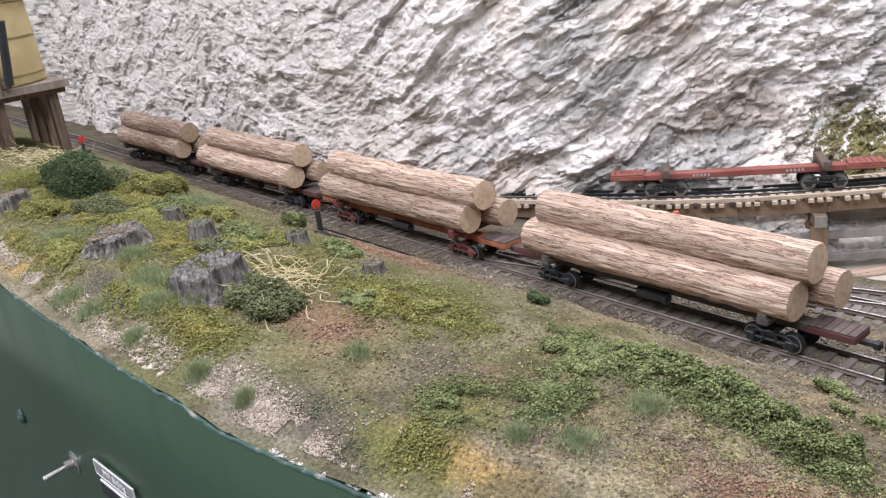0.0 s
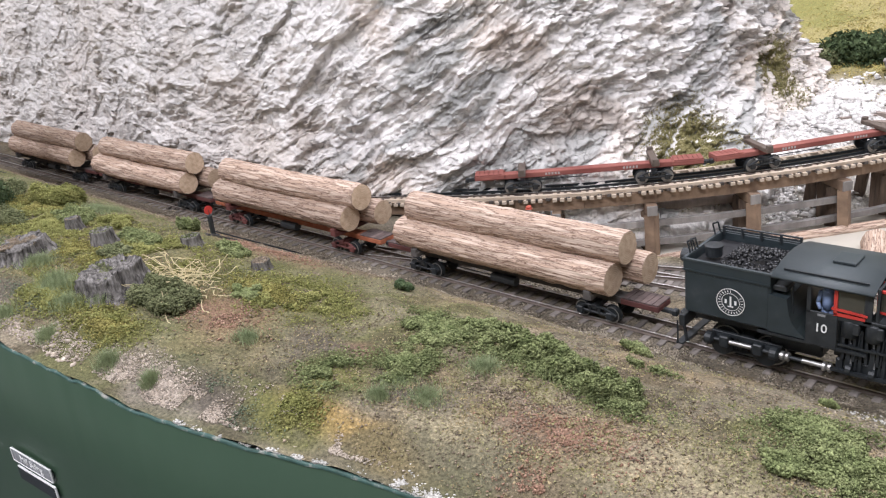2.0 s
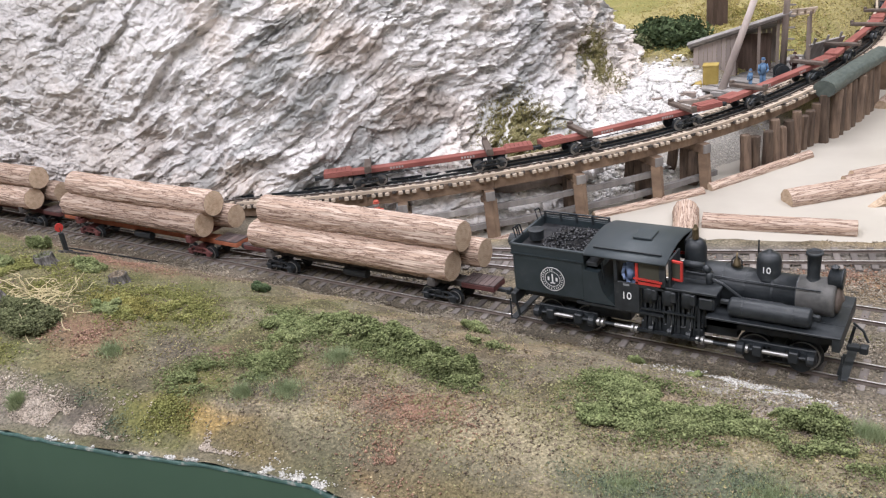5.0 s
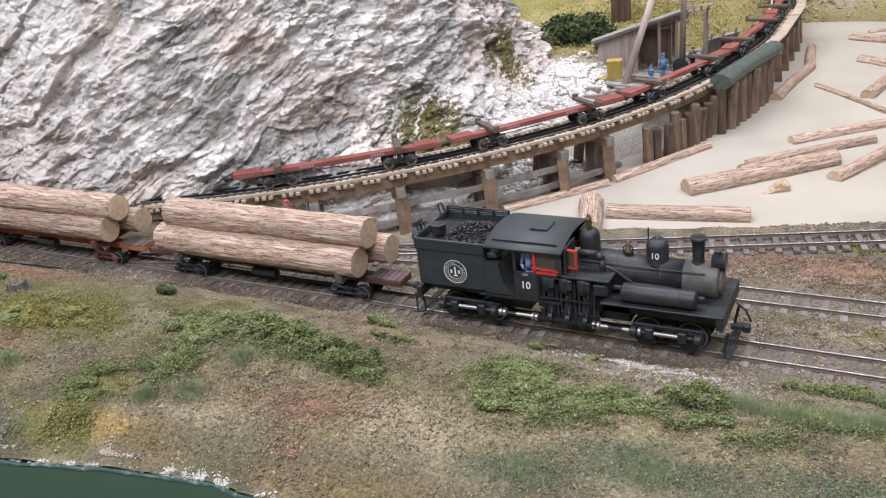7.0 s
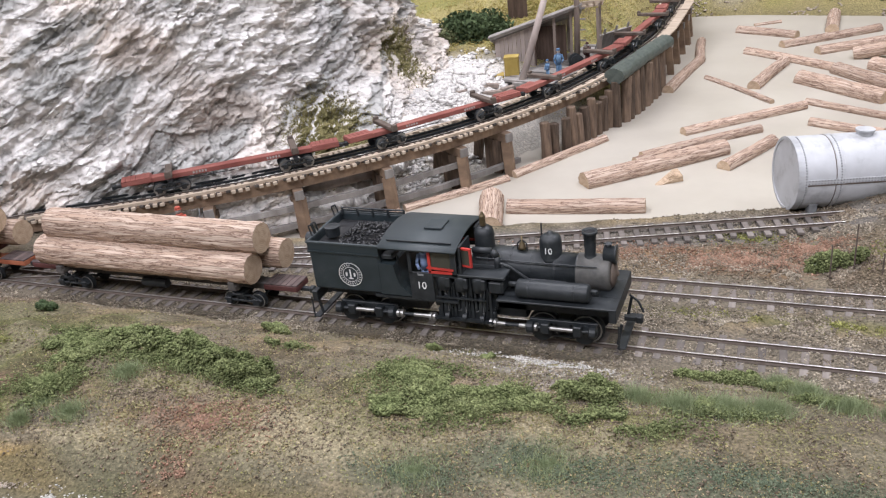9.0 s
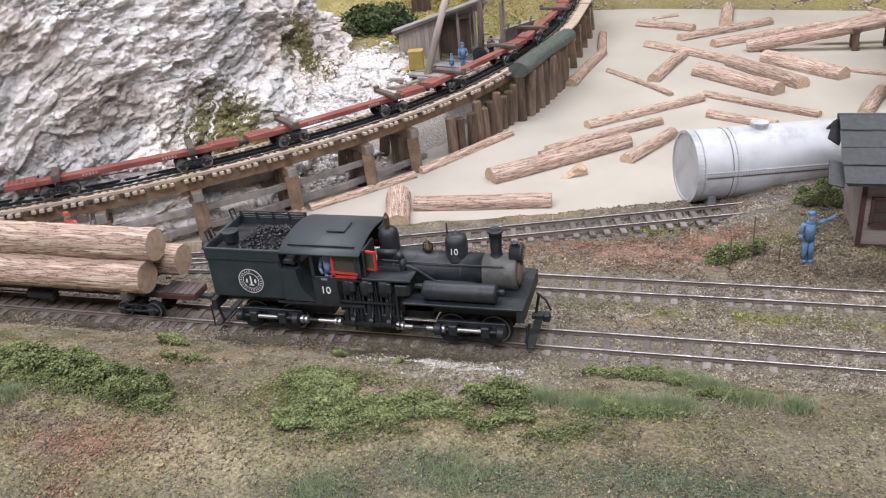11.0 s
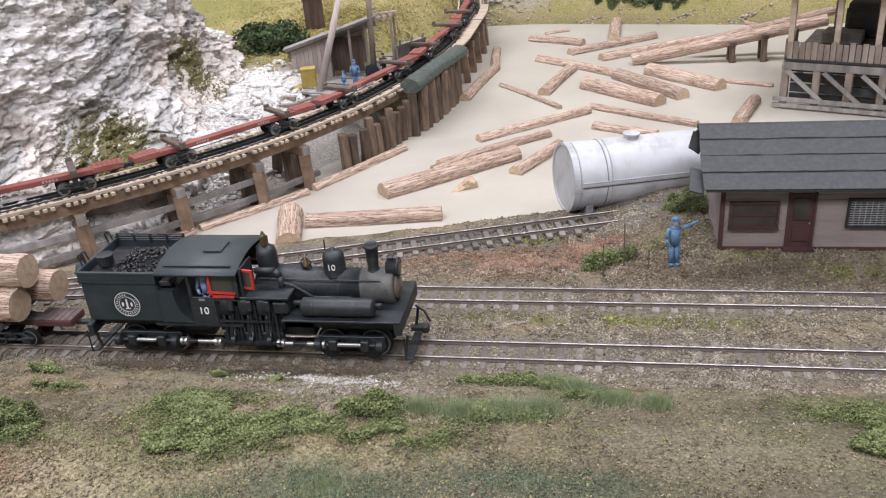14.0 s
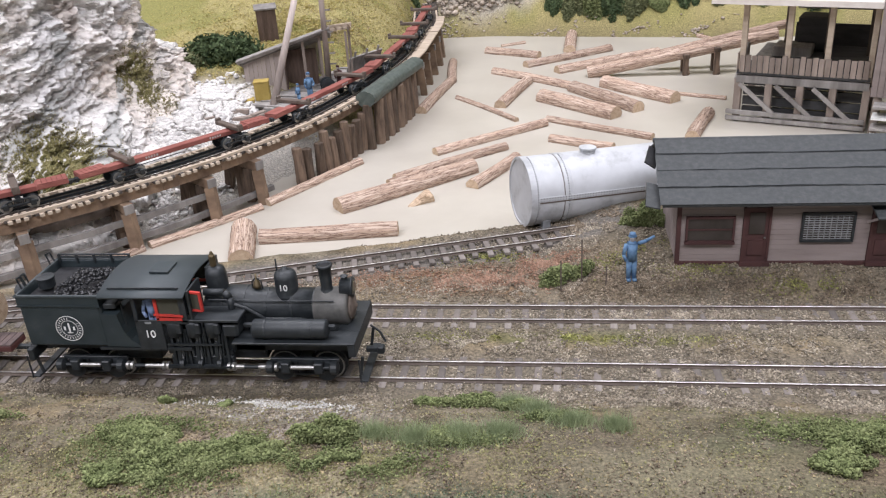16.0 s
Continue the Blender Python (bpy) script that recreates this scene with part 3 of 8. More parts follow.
col = lay(col, (0.14, 0.13, 0.085), smooth(0.05, 0.012, Y - edge_y(X) + 0.02 * (mottle - 0.5)) * smooth(0.40, 0.56, fbm(X * 34, Y * 34, X * 0 + 7, 4, 46)) * smooth(-0.34, -0.27, X) * 0.75)
col = col * np.where(Y < 0.3, 0.88, 1.0)[..., None]
at = ground_me.color_attributes.new("tint", "FLOAT_COLOR", "POINT")
at.data.foreach_set("color", np.concatenate([col, np.ones(col.shape[:2] + (1,))], -1).astype(np.float32).ravel())
tagged(new("ground", ground_me), "scenic soil with dry grass, gravel and moss patches", "ground", kind="structure")

# pond surface
px = np.linspace(-0.33, 0.95, 90)
py = np.linspace(0.08, 1.2, 80)
PX, PY = np.meshgrid(px, py)
tagged(new("pond", mesh_np("pond", np.stack([PX, PY, PX * 0 + POND_Z + 0.0006 * (fbm(PX * 9, PY * 9, PX * 0, 3, 3) - 0.5)], -1).reshape(-1, 3), grid_faces(80, 90), M_POND, True)),
       "flat beige still mill pond of cast resin", "pond", kind="structure")

# curved fascia board in front of the scenery
fx = np.linspace(-2.1, 0.95, 420)
fe = edge_y(fx)
fz = ground_z(fx, fe)
rows = [(0.003, -0.006), (0.001, -0.004), (-0.0045, -0.0012), (-0.0062, 0.0008), (-0.0070, 0.0004), (-0.0075, -0.06), (-0.0078, -0.15), (-0.008, -0.45), (-0.008, -0.95), (0.006, -0.95)]
fv = np.concatenate([np.stack([fx, fe + dy, fz + dz - 0.0015 if dz > -0.1 else fx * 0 + dz], -1) for dy, dz in rows])
tagged(new("fascia", mesh_np("fascia", fv, grid_faces(len(rows), len(fx))[:, ::-1], M_FASCIA, True)), "glossy dark green curved fascia board", "fascia", kind="structure")
rim = [(-0.0054, 0.0004), (-0.0062, 0.0011), (-0.0069, 0.0010), (-0.0074, 0.0004), (-0.0076, -0.0002)]
wob = 0.0011 * (vnoise(fx * 220, fx * 0, fx * 0, 3) - 0.4)
rv = np.concatenate([np.stack([fx, fe + dy, fz + dz - 0.0015 + wob * (0.2 if k < 3 else 0.8)], -1) for k, (dy, dz) in enumerate(rim)])
tagged(new("trim", mesh_np("trim", rv, grid_faces(len(rim), len(fx))[:, ::-1], M_RIM, True)), "chipped teal paint rim along the fascia top", "trim", kind="structure")

# ---- the cliff ----
CLIFF_X = [-2.10, -1.35, -1.0, -0.86, -0.77, -0.68, -0.62, -0.55, -0.46, -0.41, -0.375, -0.35, -0.33, -0.305, -0.287, -0.285, -0.29, -0.31, -0.36]
CLIFF_Y = [0.075, 0.070, 0.066, 0.064, 0.064, 0.067, 0.072, 0.086, 0.110, 0.135, 0.17, 0.205, 0.25, 0.32, 0.39, 0.48, 0.53, 0.60, 0.66]
arc = np.r_[0, np.cumsum(np.hypot(np.diff(CLIFF_X), np.diff(CLIFF_Y)))]
ul = np.linspace(0, arc[-1], 1600)
ker = np.hanning(61) / np.hanning(61).sum()
cx = np.convolve(np.pad(np.interp(ul, arc, CLIFF_X), 30, "edge"), ker, "valid")
cy = np.convolve(np.pad(np.interp(ul, arc, CLIFF_Y), 30, "edge"), ker, "valid")
u = np.r_[np.linspace(0, 0.62, 60, endpoint=False), np.linspace(0.62, arc[-1], 1640)]
cx, cy, nu = np.interp(u, ul, cx), np.interp(u, ul, cy), len(u)
tx, ty = np.gradient(cx), np.gradient(cy)
ln = np.hypot(tx, ty)
nxn, nyn = ty / ln, -tx / ln
v = np.r_[np.linspace(-0.06, -0.02, 12, endpoint=False), np.linspace(-0.02, 0.225, 330, endpoint=False), np.linspace(0.225, 0.36, 20)]
nv = len(v)
U, V = np.meshgrid(u, v)
u_corner = np.interp(-0.37, cx[: nu * 3 // 4], u[: nu * 3 // 4])
right = smooth(u_corner - 0.05, u_corner + 0.10, U)
wu, wv = U + 0.03 * (fbm(U * 9, V * 9, U * 0, 3, 61) - 0.5), V + 0.03 * (fbm(U * 9, V * 9, U * 0 + 5, 3, 62) - 0.5)
dip = smooth(u_corner - 0.42, u_corner - 0.12, U)


def strata(angle):
    c, s_ = math.cos(math.radians(angle)), math.sin(math.radians(angle))
    return (wu - u_corner) * c + wv * s_, -(wu - u_corner) * s_ + wv * c


A, Bb = strata(30)
A0, B0 = strata(4)
disp = 0.018 * (fbm(U * 9, V * 9, U * 0 + 1, 3, 70) - 0.5)


def slabs(thick, length, amp, seed, A, Bb):
    k = np.floor(Bb / thick + 1.6 * fbm(A * 26, Bb * 26, A * 0, 3, seed))
    c = np.floor(A / length + 7 * hash3(k, k * 0, k * 0, seed))
    t = Bb / thick - np.floor(Bb / thick)
    h = hash3(k, c, k * 0, seed + 1)
    return amp * (h - 0.5) + amp * 0.35 * t


def blocks(a_, b_, la, lb, amp, seed):
    """Broken facets: the nearest cell gives each point a height of its own and a tilt."""
    x, y = a_ / la, b_ / lb
    i0, j0 = np.floor(x), np.floor(y)
    best, out_ = np.full(x.shape, 9.0), np.zeros(x.shape)
    for di in (-1, 0, 1):
        for dj in (-1, 0, 1):
            i, j = i0 + di, j0 + dj
            px_, py_ = i + hash3(i, j, i * 0, seed), j + hash3(i, j, i * 0 + 1, seed)
            d_ = (x - px_) ** 2 + (y - py_) ** 2
            h = hash3(i, j, i * 0 + 2, seed) - 0.5 + 0.9 * (hash3(i, j, i * 0 + 3, seed) - 0.5) * (x - px_) + (0.12 + 0.9 * (hash3(i, j, i * 0 + 4, seed) - 0.5)) * (y - py_)
            out_, best = np.where(d_ < best, h, out_), np.minimum(d_, best)
    return amp * out_


strength = (0.25 + 0.75 * smooth(0.36, 0.60, fbm(U * 8, V * 8, U * 0 + 9, 3, 77) + 0.16 * smooth(u_corner - 0.5, u_corner - 0.05, U))) * (0.60 + 0.40 * dip)
for k_, (a_, b_) in ((dip, (A, Bb)), (1 - dip, (A0, B0))):
    disp = disp + k_ * strength * slabs(0.016, 0.05, 0.0030, 80, a_, b_) + k_ * (0.40 + 0.60 * strength) * (blocks(a_, b_, 0.038, 0.017, 0.0085, 110) + blocks(a_, b_, 0.0150, 0.0075, 0.0052, 113) + blocks(a_, b_, 0.0068, 0.0040, 0.0027, 116) + blocks(a_, b_, 0.0036, 0.0026, 0.0014, 119))
# long ledges along the strata, proud at their lower edge and undercut below it
lp = Bb / 0.047 + 1.3 * fbm(A * 6, Bb * 8, A * 0 + 2, 3, 141)
ledge = (1 - (lp - np.floor(lp))) ** 1.4 * smooth(0.44, 0.58, fbm(A * 7, Bb * 16, A * 0 + 6, 3, 142))
lp2 = Bb / 0.015 + 1.5 * fbm(A * 14, Bb * 18, A * 0 + 4, 3, 143)
ledge2 = (1 - (lp2 - np.floor(lp2))) ** 1.3 * smooth(0.46, 0.60, fbm(A * 18, Bb * 34, A * 0 + 1, 3, 144))
disp = disp + (0.25 + 0.75 * dip) * (0.0090 * ledge + 0.0028 * ledge2)
crag = 1 - np.abs(2 * fbm(U * 24, V * 34, U * 0 + 3, 4, 88) - 1)
disp = disp + (1 - 0.75 * dip) * 0.0025 * (crag - 0.8) + 0.004 * smooth(0.52, 0.56, fbm(U * 14, V * 24, U * 0 + 5, 3, 89)) * (0.6 + 0.4 * dip)
disp = disp + 0.0014 * (fbm(U * 60, V * 75, U * 0, 3, 90) - 0.5) + 0.0005 * (vnoise(U * 330, V * 330, U * 0, 95) - 0.5)
disp = disp + right * (slabs(0.0075, 0.022, 0.0055, 83, A0, B0) + blocks(A0, B0, 0.012, 0.0062, 0.0046, 121) + blocks(A0, B0, 0.0055, 0.0034, 0.0022, 124))
foot = (1 - smooth(-0.05, 0.075, V)) * (0.012 + 0.062 * right) * (1 - 0.5 * smooth(0.5, 0.62, np.broadcast_to(cy, U.shape)))
lean = -0.10 * np.maximum(0, V - 0.11) * (1 + 1.2 * right)
# past its shoulder the cliff falls back into the hill
shoulder = smooth(0.0, 0.10, U - np.interp(0.47, cy[nu // 2 :], u[nu // 2 :]))
Vh = np.where(V > 0.05, V * (1 - shoulder) + shoulder * (0.05 + (V - 0.05) * 0.14), V)
back = -0.30 * shoulder * np.maximum(0, V - 0.05)
out = disp + foot + lean + back
RX, RY = cx[None] + nxn[None] * out, cy[None] + nyn[None] * out
rock_z = Vh + 0.006 * (fbm(U * 50, V * 50, U * 0, 2, 99) - 0.5)
rock_me = mesh_np("cliff", np.stack([RX, RY, rock_z], -1).reshape(-1, 3), grid_faces(nv, nu), M_ROCK, False)
tone = np.ones(U.shape + (3,))
tone = lay(tone, (0.95, 0.88, 0.82), smooth(0.48, 0.66, fbm(U * 11, V * 11, U * 0 + 4, 4, 101)) * 0.8)
tone = lay(tone, (0.74, 0.76, 0.79), smooth(0.5, 0.7, fbm(A * 9, Bb * 34, U * 0 + 6, 4, 102)) * 0.5 * strength)
tone = lay(tone, (0.50, 0.52, 0.52), smooth(0.56, 0.70, fbm(A * 14, Bb * 60, U * 0 + 7, 4, 103)) * dip * 0.8)
tone = lay(tone, (0.72, 0.65, 0.58), smooth(0.52, 0.66, fbm(U * 22, V * 22, U * 0 + 12, 5, 107)) * (1 - dip) * 0.8)
tone = lay(tone, (0.62, 0.55, 0.50), smooth(0.62, 0.75, fbm(U * 15, V * 15, U * 0 + 2, 4, 104)) * 0.7)
tone = lay(tone, (0.80, 0.79, 0.785), (1 - dip) * 0.75)
at = rock_me.color_attributes.new("tint", "FLOAT_COLOR", "POINT")
at.data.foreach_set("color", np.concatenate([tone, np.ones(tone.shape[:2] + (1,))], -1).astype(np.float32).ravel())
tagged(new("cliff", rock_me), "tall white and grey layered plaster rock cliff", "cliff", kind="structure")

# ---- the hall around the layout, and the painted backdrop behind it ----
def slab(name, c, size, mat, label, cat):
    return tagged(part(name, box(B(), c, size), mat), label, cat, kind="structure")


slab("wall_north", (0, 3.55, 0.4), (7, 0.1, 2.9), M_WALL, "plain off-white hall wall", "wall")
slab("wall_south", (0, -3.55, 0.4), (7, 0.1, 2.9), M_WALL, "plain off-white hall wall", "wall")
slab("wall_east", (3.55, 0, 0.4), (0.1, 7, 2.9), M_WALL, "plain off-white hall wall", "wall")
slab("wall_west", (-3.55, 0, 0.4), (0.1, 7, 2.9), M_WALL, "plain off-white hall wall", "wall")
slab("floor", (0, 0, -1.05), (7.2, 7.2, 0.1), M_FLOORING, "dark grey hall carpet", "floor")
slab("ceiling", (0, 0, 1.86), (7.2, 7.2, 0.1), M_WALL, "plain off-white hall ceiling", "ceiling")
M_BACKDROP = material("painted_backdrop", [(0.3, (0.16, 0.17, 0.075)), (0.45, (0.30, 0.28, 0.11)), (0.6, (0.42, 0.38, 0.20)), (0.75, (0.5, 0.47, 0.33))], 7, 0.95, bump=0)
slab("backdrop", (-0.2, 1.84, 0.45), (2.6, 0.012, 0.75), M_BACKDROP, "painted dry hillside backdrop board", "backdrop")


# ---- railway lines ----
def rail_profile(pts, name, parent, h=0.0021, w=0.0011):
    """A rail along the points: foot, web and head in one, with a bright running top."""
    prof = [(-w * 1.1, -h), (-w * 1.1, -h * 0.85), (-w * 0.28, -h * 0.7), (-w * 0.28, -h * 0.35), (-w * 0.55, -h * 0.3), (-w * 0.55, 0), (w * 0.55, 0), (w * 0.55, -h * 0.3), (w * 0.28, -h * 0.35), (w * 0.28, -h * 0.7), (w * 1.1, -h * 0.85), (w * 1.1, -h)]
    pts = np.asarray(pts, float)
    t = np.gradient(pts, axis=0)
    t /= np.linalg.norm(t, axis=1)[:, None]
    side = np.stack([-t[:, 1], t[:, 0], t[:, 0] * 0], -1)
    vv = np.stack([pts + side * a + np.array((0, 0, b)) for a, b in prof], 1)
    n, k = len(pts), len(prof)
    me = mesh_np(name, vv.reshape(-1, 3), grid_faces(n, k)[:, ::-1], M_RAIL)
    me.materials.append(M_RAILTOP)
    idx = np.tile(np.array([1 if j == 5 else 0 for j in range(k - 1)], np.int32), n - 1)
    me.polygons.foreach_set("material_index", idx)
    ob = new(name, me)
    ob.parent = parent
    return ob


def resample(pts, step):
    pts = np.asarray(pts, float)
    d = np.r_[0, np.cumsum(np.linalg.norm(np.diff(pts, axis=0), axis=1))]
    q = np.arange(0, d[-1], step)
    p = np.stack([np.interp(q, d, pts[:, k]) for k in range(3)], -1)
    return p


def ease(pts, step, win=9):
    p = resample(pts, step)
    k = np.hanning(win + 2)[1:-1]
    k /= k.sum()
    return np.stack([np.convolve(np.pad(p[:, j], win // 2, "reflect", reflect_type="odd"), k, "valid") for j in range(3)], -1)


def line_of_track(name, centre, label, tie_mat, spacing=0.0105, tie=(0.031, 0.0042, 0.0022), seed=1):
    """A track along its centre line at railhead height: two rails and single ties."""
    track = tagged(empty(name), label, "railway track")
    t = np.gradient(centre, axis=0)
    t /= np.linalg.norm(t, axis=1)[:, None]
    side = np.stack([-t[:, 1], t[:, 0], t[:, 0] * 0], -1)
    for s_ in (-1, 1):
        rail_profile(centre + side * s_ * 0.00825, "rail", track)
    rng = random.Random(seed)
    first = None
    for p in resample(centre, spacing):
        k = int(np.argmin(np.linalg.norm(centre - p, axis=1)))
        a = math.degrees(math.atan2(t[k, 1], t[k, 0])) + rng.uniform(-3, 3)
        m = pose(p[0], p[1], p[2] - 0.0021 - tie[2] / 2, rng.uniform(-1, 1), 0, a) @ Matrix.Translation((0, rng.uniform(-0.0012, 0.0012), 0))
        if first is None:
            first = part("tie", box(B(), (0, 0, 0), (tie[1], tie[0], tie[2]), bevel=0.0003), tie_mat, track)
            first.matrix_basis = m
        else:
            again(first, m, track)
    return track


MAIN_Y = 0.00825
line_of_track("main_track", ease([(-1.9, MAIN_Y, 0), (0.9, MAIN_Y, 0)], 0.01), "straight single track on gravel with weathered ties", M_TIE, seed=2)
line_of_track("siding_track", ease([(-0.42, MAIN_Y + 0.004, -0.0004), (-0.35, 0.028, -0.0002), (-0.27, 0.0605, 0), (-0.18, 0.0712, 0), (0.9, 0.0712, 0)], 0.008, 13), "parallel siding with pale weathered ties", M_TIE, seed=3)
line_of_track("spur_track", ease([(-0.235, 0.0712, -0.0003), (-0.15, spur_y(-0.15) - 0.010, 0), (-0.03, spur_y(-0.03) - 0.009, 0.0005), (0.168, spur_y(0.168) - 0.009, 0.004)], 0.008, 9), "dead-end spur track with cinder ballast", M_TIE, seed=4)

# the trestle line: near edge of its deck, then the track centre behind it
DECK = [(-0.70, -0.006), (-0.60, 0.018), (-0.53, 0.045), (-0.47, 0.076), (-0.40, 0.107), (-0.32, 0.158), (-0.245, 0.222), (-0.175, 0.297), (-0.13, 0.362), (-0.085, 0.452), (-0.052, 0.56), (-0.030, 0.70), (-0.027, 0.92), (-0.06, 1.15)]
DZ = 0.012
deck = ease([(x, y, DZ) for x, y in DECK], 0.006, 15)
deck[:, 2] = 0.0 + DZ * smooth(-0.66, -0.46, deck[:, 0])
dt = np.gradient(deck, axis=0)
dt /= np.linalg.norm(dt, axis=1)[:, None]
dn = np.stack([-dt[:, 1], dt[:, 0], dt[:, 0] * 0], -1)
tcentre = deck + dn * 0.0195 + np.array((0, 0, 0.0015))
trestle_track = line_of_track("trestle_track", tcentre, "curved track on dark closely spaced ties", M_TRESTLETIE, spacing=0.0080, tie=(0.040, 0.0036, 0.0026), seed=5)


def along(pts, q):
    d = np.r_[0, np.cumsum(np.linalg.norm(np.diff(pts, axis=0), axis=1))]
    return np.array([np.interp(q, d, pts[:, k]) for k in range(3)])


dlen = float(np.linalg.norm(np.diff(deck, axis=0), axis=1).sum())
bridge = tagged(empty("trestle_bridge"), "brown timber trestle with posts, caps and guard timbers", "trestle")


def strip(name, off, z0, w, h, mat, q0, q1, label=""):
    q = q0
    while q < q1 - 0.01:
        e_ = min(q + 0.058, q1)
        ps = []
        for qq in (q, e_ - 0.0006):
            d_ = np.r_[0, np.cumsum(np.linalg.norm(np.diff(deck, axis=0), axis=1))]
            k = int(np.searchsorted(d_, qq).clip(0, len(deck) - 1))
            ps.append(deck[k] + dn[k] * off + np.array((0, 0, z0)))
        part(name, beam(B(), ps[0], ps[1], w, h), mat, bridge, label)
        q = e_


q_start = float(np.interp(-0.47, deck[:, 0][: len(deck) // 2], np.arange(len(deck) // 2))) * 0.006
strip("guard_timber", 0.002, 0.0002, 0.003, 0.0026, M_PALEWOOD, q_start, dlen - 0.1, "pale guard timber")
strip("guard_timber", 0.037, 0.0002, 0.003, 0.0026, M_PALEWOOD, q_start, dlen - 0.1, "pale guard timber")
strip("stringer", 0.006, -0.0085, 0.005, 0.009, M_TIMBER, q_start, dlen - 0.1)
strip("stringer", 0.033, -0.0085, 0.005, 0.009, M_TIMBER, q_start, dlen - 0.1)
q_far = float(np.argmin(np.abs(deck[:, 1] - 0.665) + (deck[:, 0] < -0.2))) * 0.006
strip("walk_plank", -0.004, 0.0030, 0.012, 0.002, M_PALEWOOD, q_far, q_far + 0.30, "pale walkway plank")
for off in (0.0152, 0.0238):
    strip("guard_rail", off, 0.0020, 0.0013, 0.0018, M_BLACK, q_start, dlen - 0.1, "black guard rail")
# pale ends of the ties under the guard timbers, and outside the rails
block = None
for q in np.arange(q_start, dlen - 0.25, 0.0080):
    k = int(q / 0.006)
    if k >= len(deck):
        break
    for off, dz in ((0.0002, -0.0025), (0.0053, 0.0), (0.0337, 0.0), (0.0388, -0.0025)):
        p = deck[k] + dn[k] * off + np.array((0, 0, dz))
        m = pose(*p, 0, 0, math.degrees(math.atan2(dt[k, 1], dt[k, 0])))
        if block is None:
            block = part("tie_end", box(B(), (0, 0, 0), (0.0036, 0.0050, 0.0026), bevel=0.0002), M_PALEWOOD, bridge)
            block.matrix_basis = m
        else:
            again(block, m)
# bents: a tan post under the near edge, dark doubled posts behind it, and a cap with a silvered end
BENT_X = (-0.395, -0.335, -0.2755, -0.2155, -0.1625)
bent_q = [float(np.interp(x, deck[20 : len(deck) // 2 + 20, 0], np.arange(20, len(deck) // 2 + 20))) * 0.006 for x in BENT_X]
bent_q += list(np.arange(bent_q[-1] + 0.055, dlen - 0.14, 0.055))
for q in bent_q:
    k = min(int(q / 0.006), len(deck) - 1)
    base, n_ = deck[k], dn[k]
    if 0.36 < base[1] < 0.66 and base[0] > -0.135:
        continue
    top = base[2] - 0.0135
    up_ = lambda a, z: np.array((a[0], a[1], z))
    part("cap_beam", beam(B(), up_(base + n_ * -0.0035, top - 0.004), up_(base + n_ * 0.047, top - 0.004), 0.0085, 0.0085), M_TIMBER, bridge)
    part("cap_end", beam(B(), up_(base + n_ * -0.0052, top - 0.004), up_(base + n_ * -0.0036, top - 0.004), 0.0082, 0.0080), M_GREYWOOD, bridge, "silvered cap end")
    for off, spread, wide, mat_ in ((0.000, -0.004, 0.0090, M_TIMBER), (0.014, 0, 0.0120, M_GREYBARK), (0.026, 0, 0.0120, M_GREYBARK), (0.042, 0.006, 0.0080, M_GREYBARK)):
        a = base + n_ * off
        b = base + n_ * (off + spread)
        zb = min(float(terrain(b[0], b[1])), top - 0.02) - 0.004
        part("post", beam(B(), (b[0], b[1], zb), (a[0], a[1], top - 0.0083), 0.0085, wide, random.uniform(-5, 5)), mat_, bridge)
for q0_, q1_ in ((bent_q[1], bent_q[2]), (bent_q[2], bent_q[3])):
    k0_, k1_ = int(q0_ / 0.006), int(q1_ / 0.006)
    a, b = deck[k0_] + dn[k0_] * 0.030, deck[k1_] + dn[k1_] * 0.030
    part("bracing_log", rod(B(), (a[0], a[1], -0.014), (b[0], b[1], -0.014), 0.0052, 0.0046, 14), M_SHEDWOOD, bridge, "round tan bracing log", True)
strip("sill_timber", 0.003, -0.047, 0.005, 0.005, M_GREYWOOD, q_start + 0.13, q_start + 0.46, "weathered grey sill timber")
strip("sill_timber", 0.004, -0.031, 0.004, 0.005, M_GREYWOOD, q_start + 0.10, q_start + 0.40, "weathered grey cross timber")


# ---- rolling stock (millimetres in the local frame: x forward, y across, z over the railhead) ----
def mv(*p):
    return tuple(a * MM for a in p)


def bx(bm, c, s, rot=(0, 0, 0), bevel=0.0):
    return box(bm, mv(*c), mv(*s), rot, bevel * MM)


def rd(bm, p, q, r0, r1=None, seg=12):
    return rod(bm, mv(*p), mv(*q), r0 * MM, None if r1 is None else r1 * MM, seg)


def lt(bm, c, prof, seg=18, axis="Z", ring=False):
    return lathe(bm, mv(*c), [mv(*p) for p in prof], seg, axis, ring)


def wheel_mesh(r, seg=20):
    bm = B()
    lt(bm, (0, 0, 0), [(r * 0.2, -1.4), (r * 0.75, -1.0), (r * 0.8, -1.3), (r, -1.3), (r, 0.9), (r * 1.14, 1.0), (r * 1.14, 1.5), (r * 0.3, 1.4)], seg, "Y")
    return bm


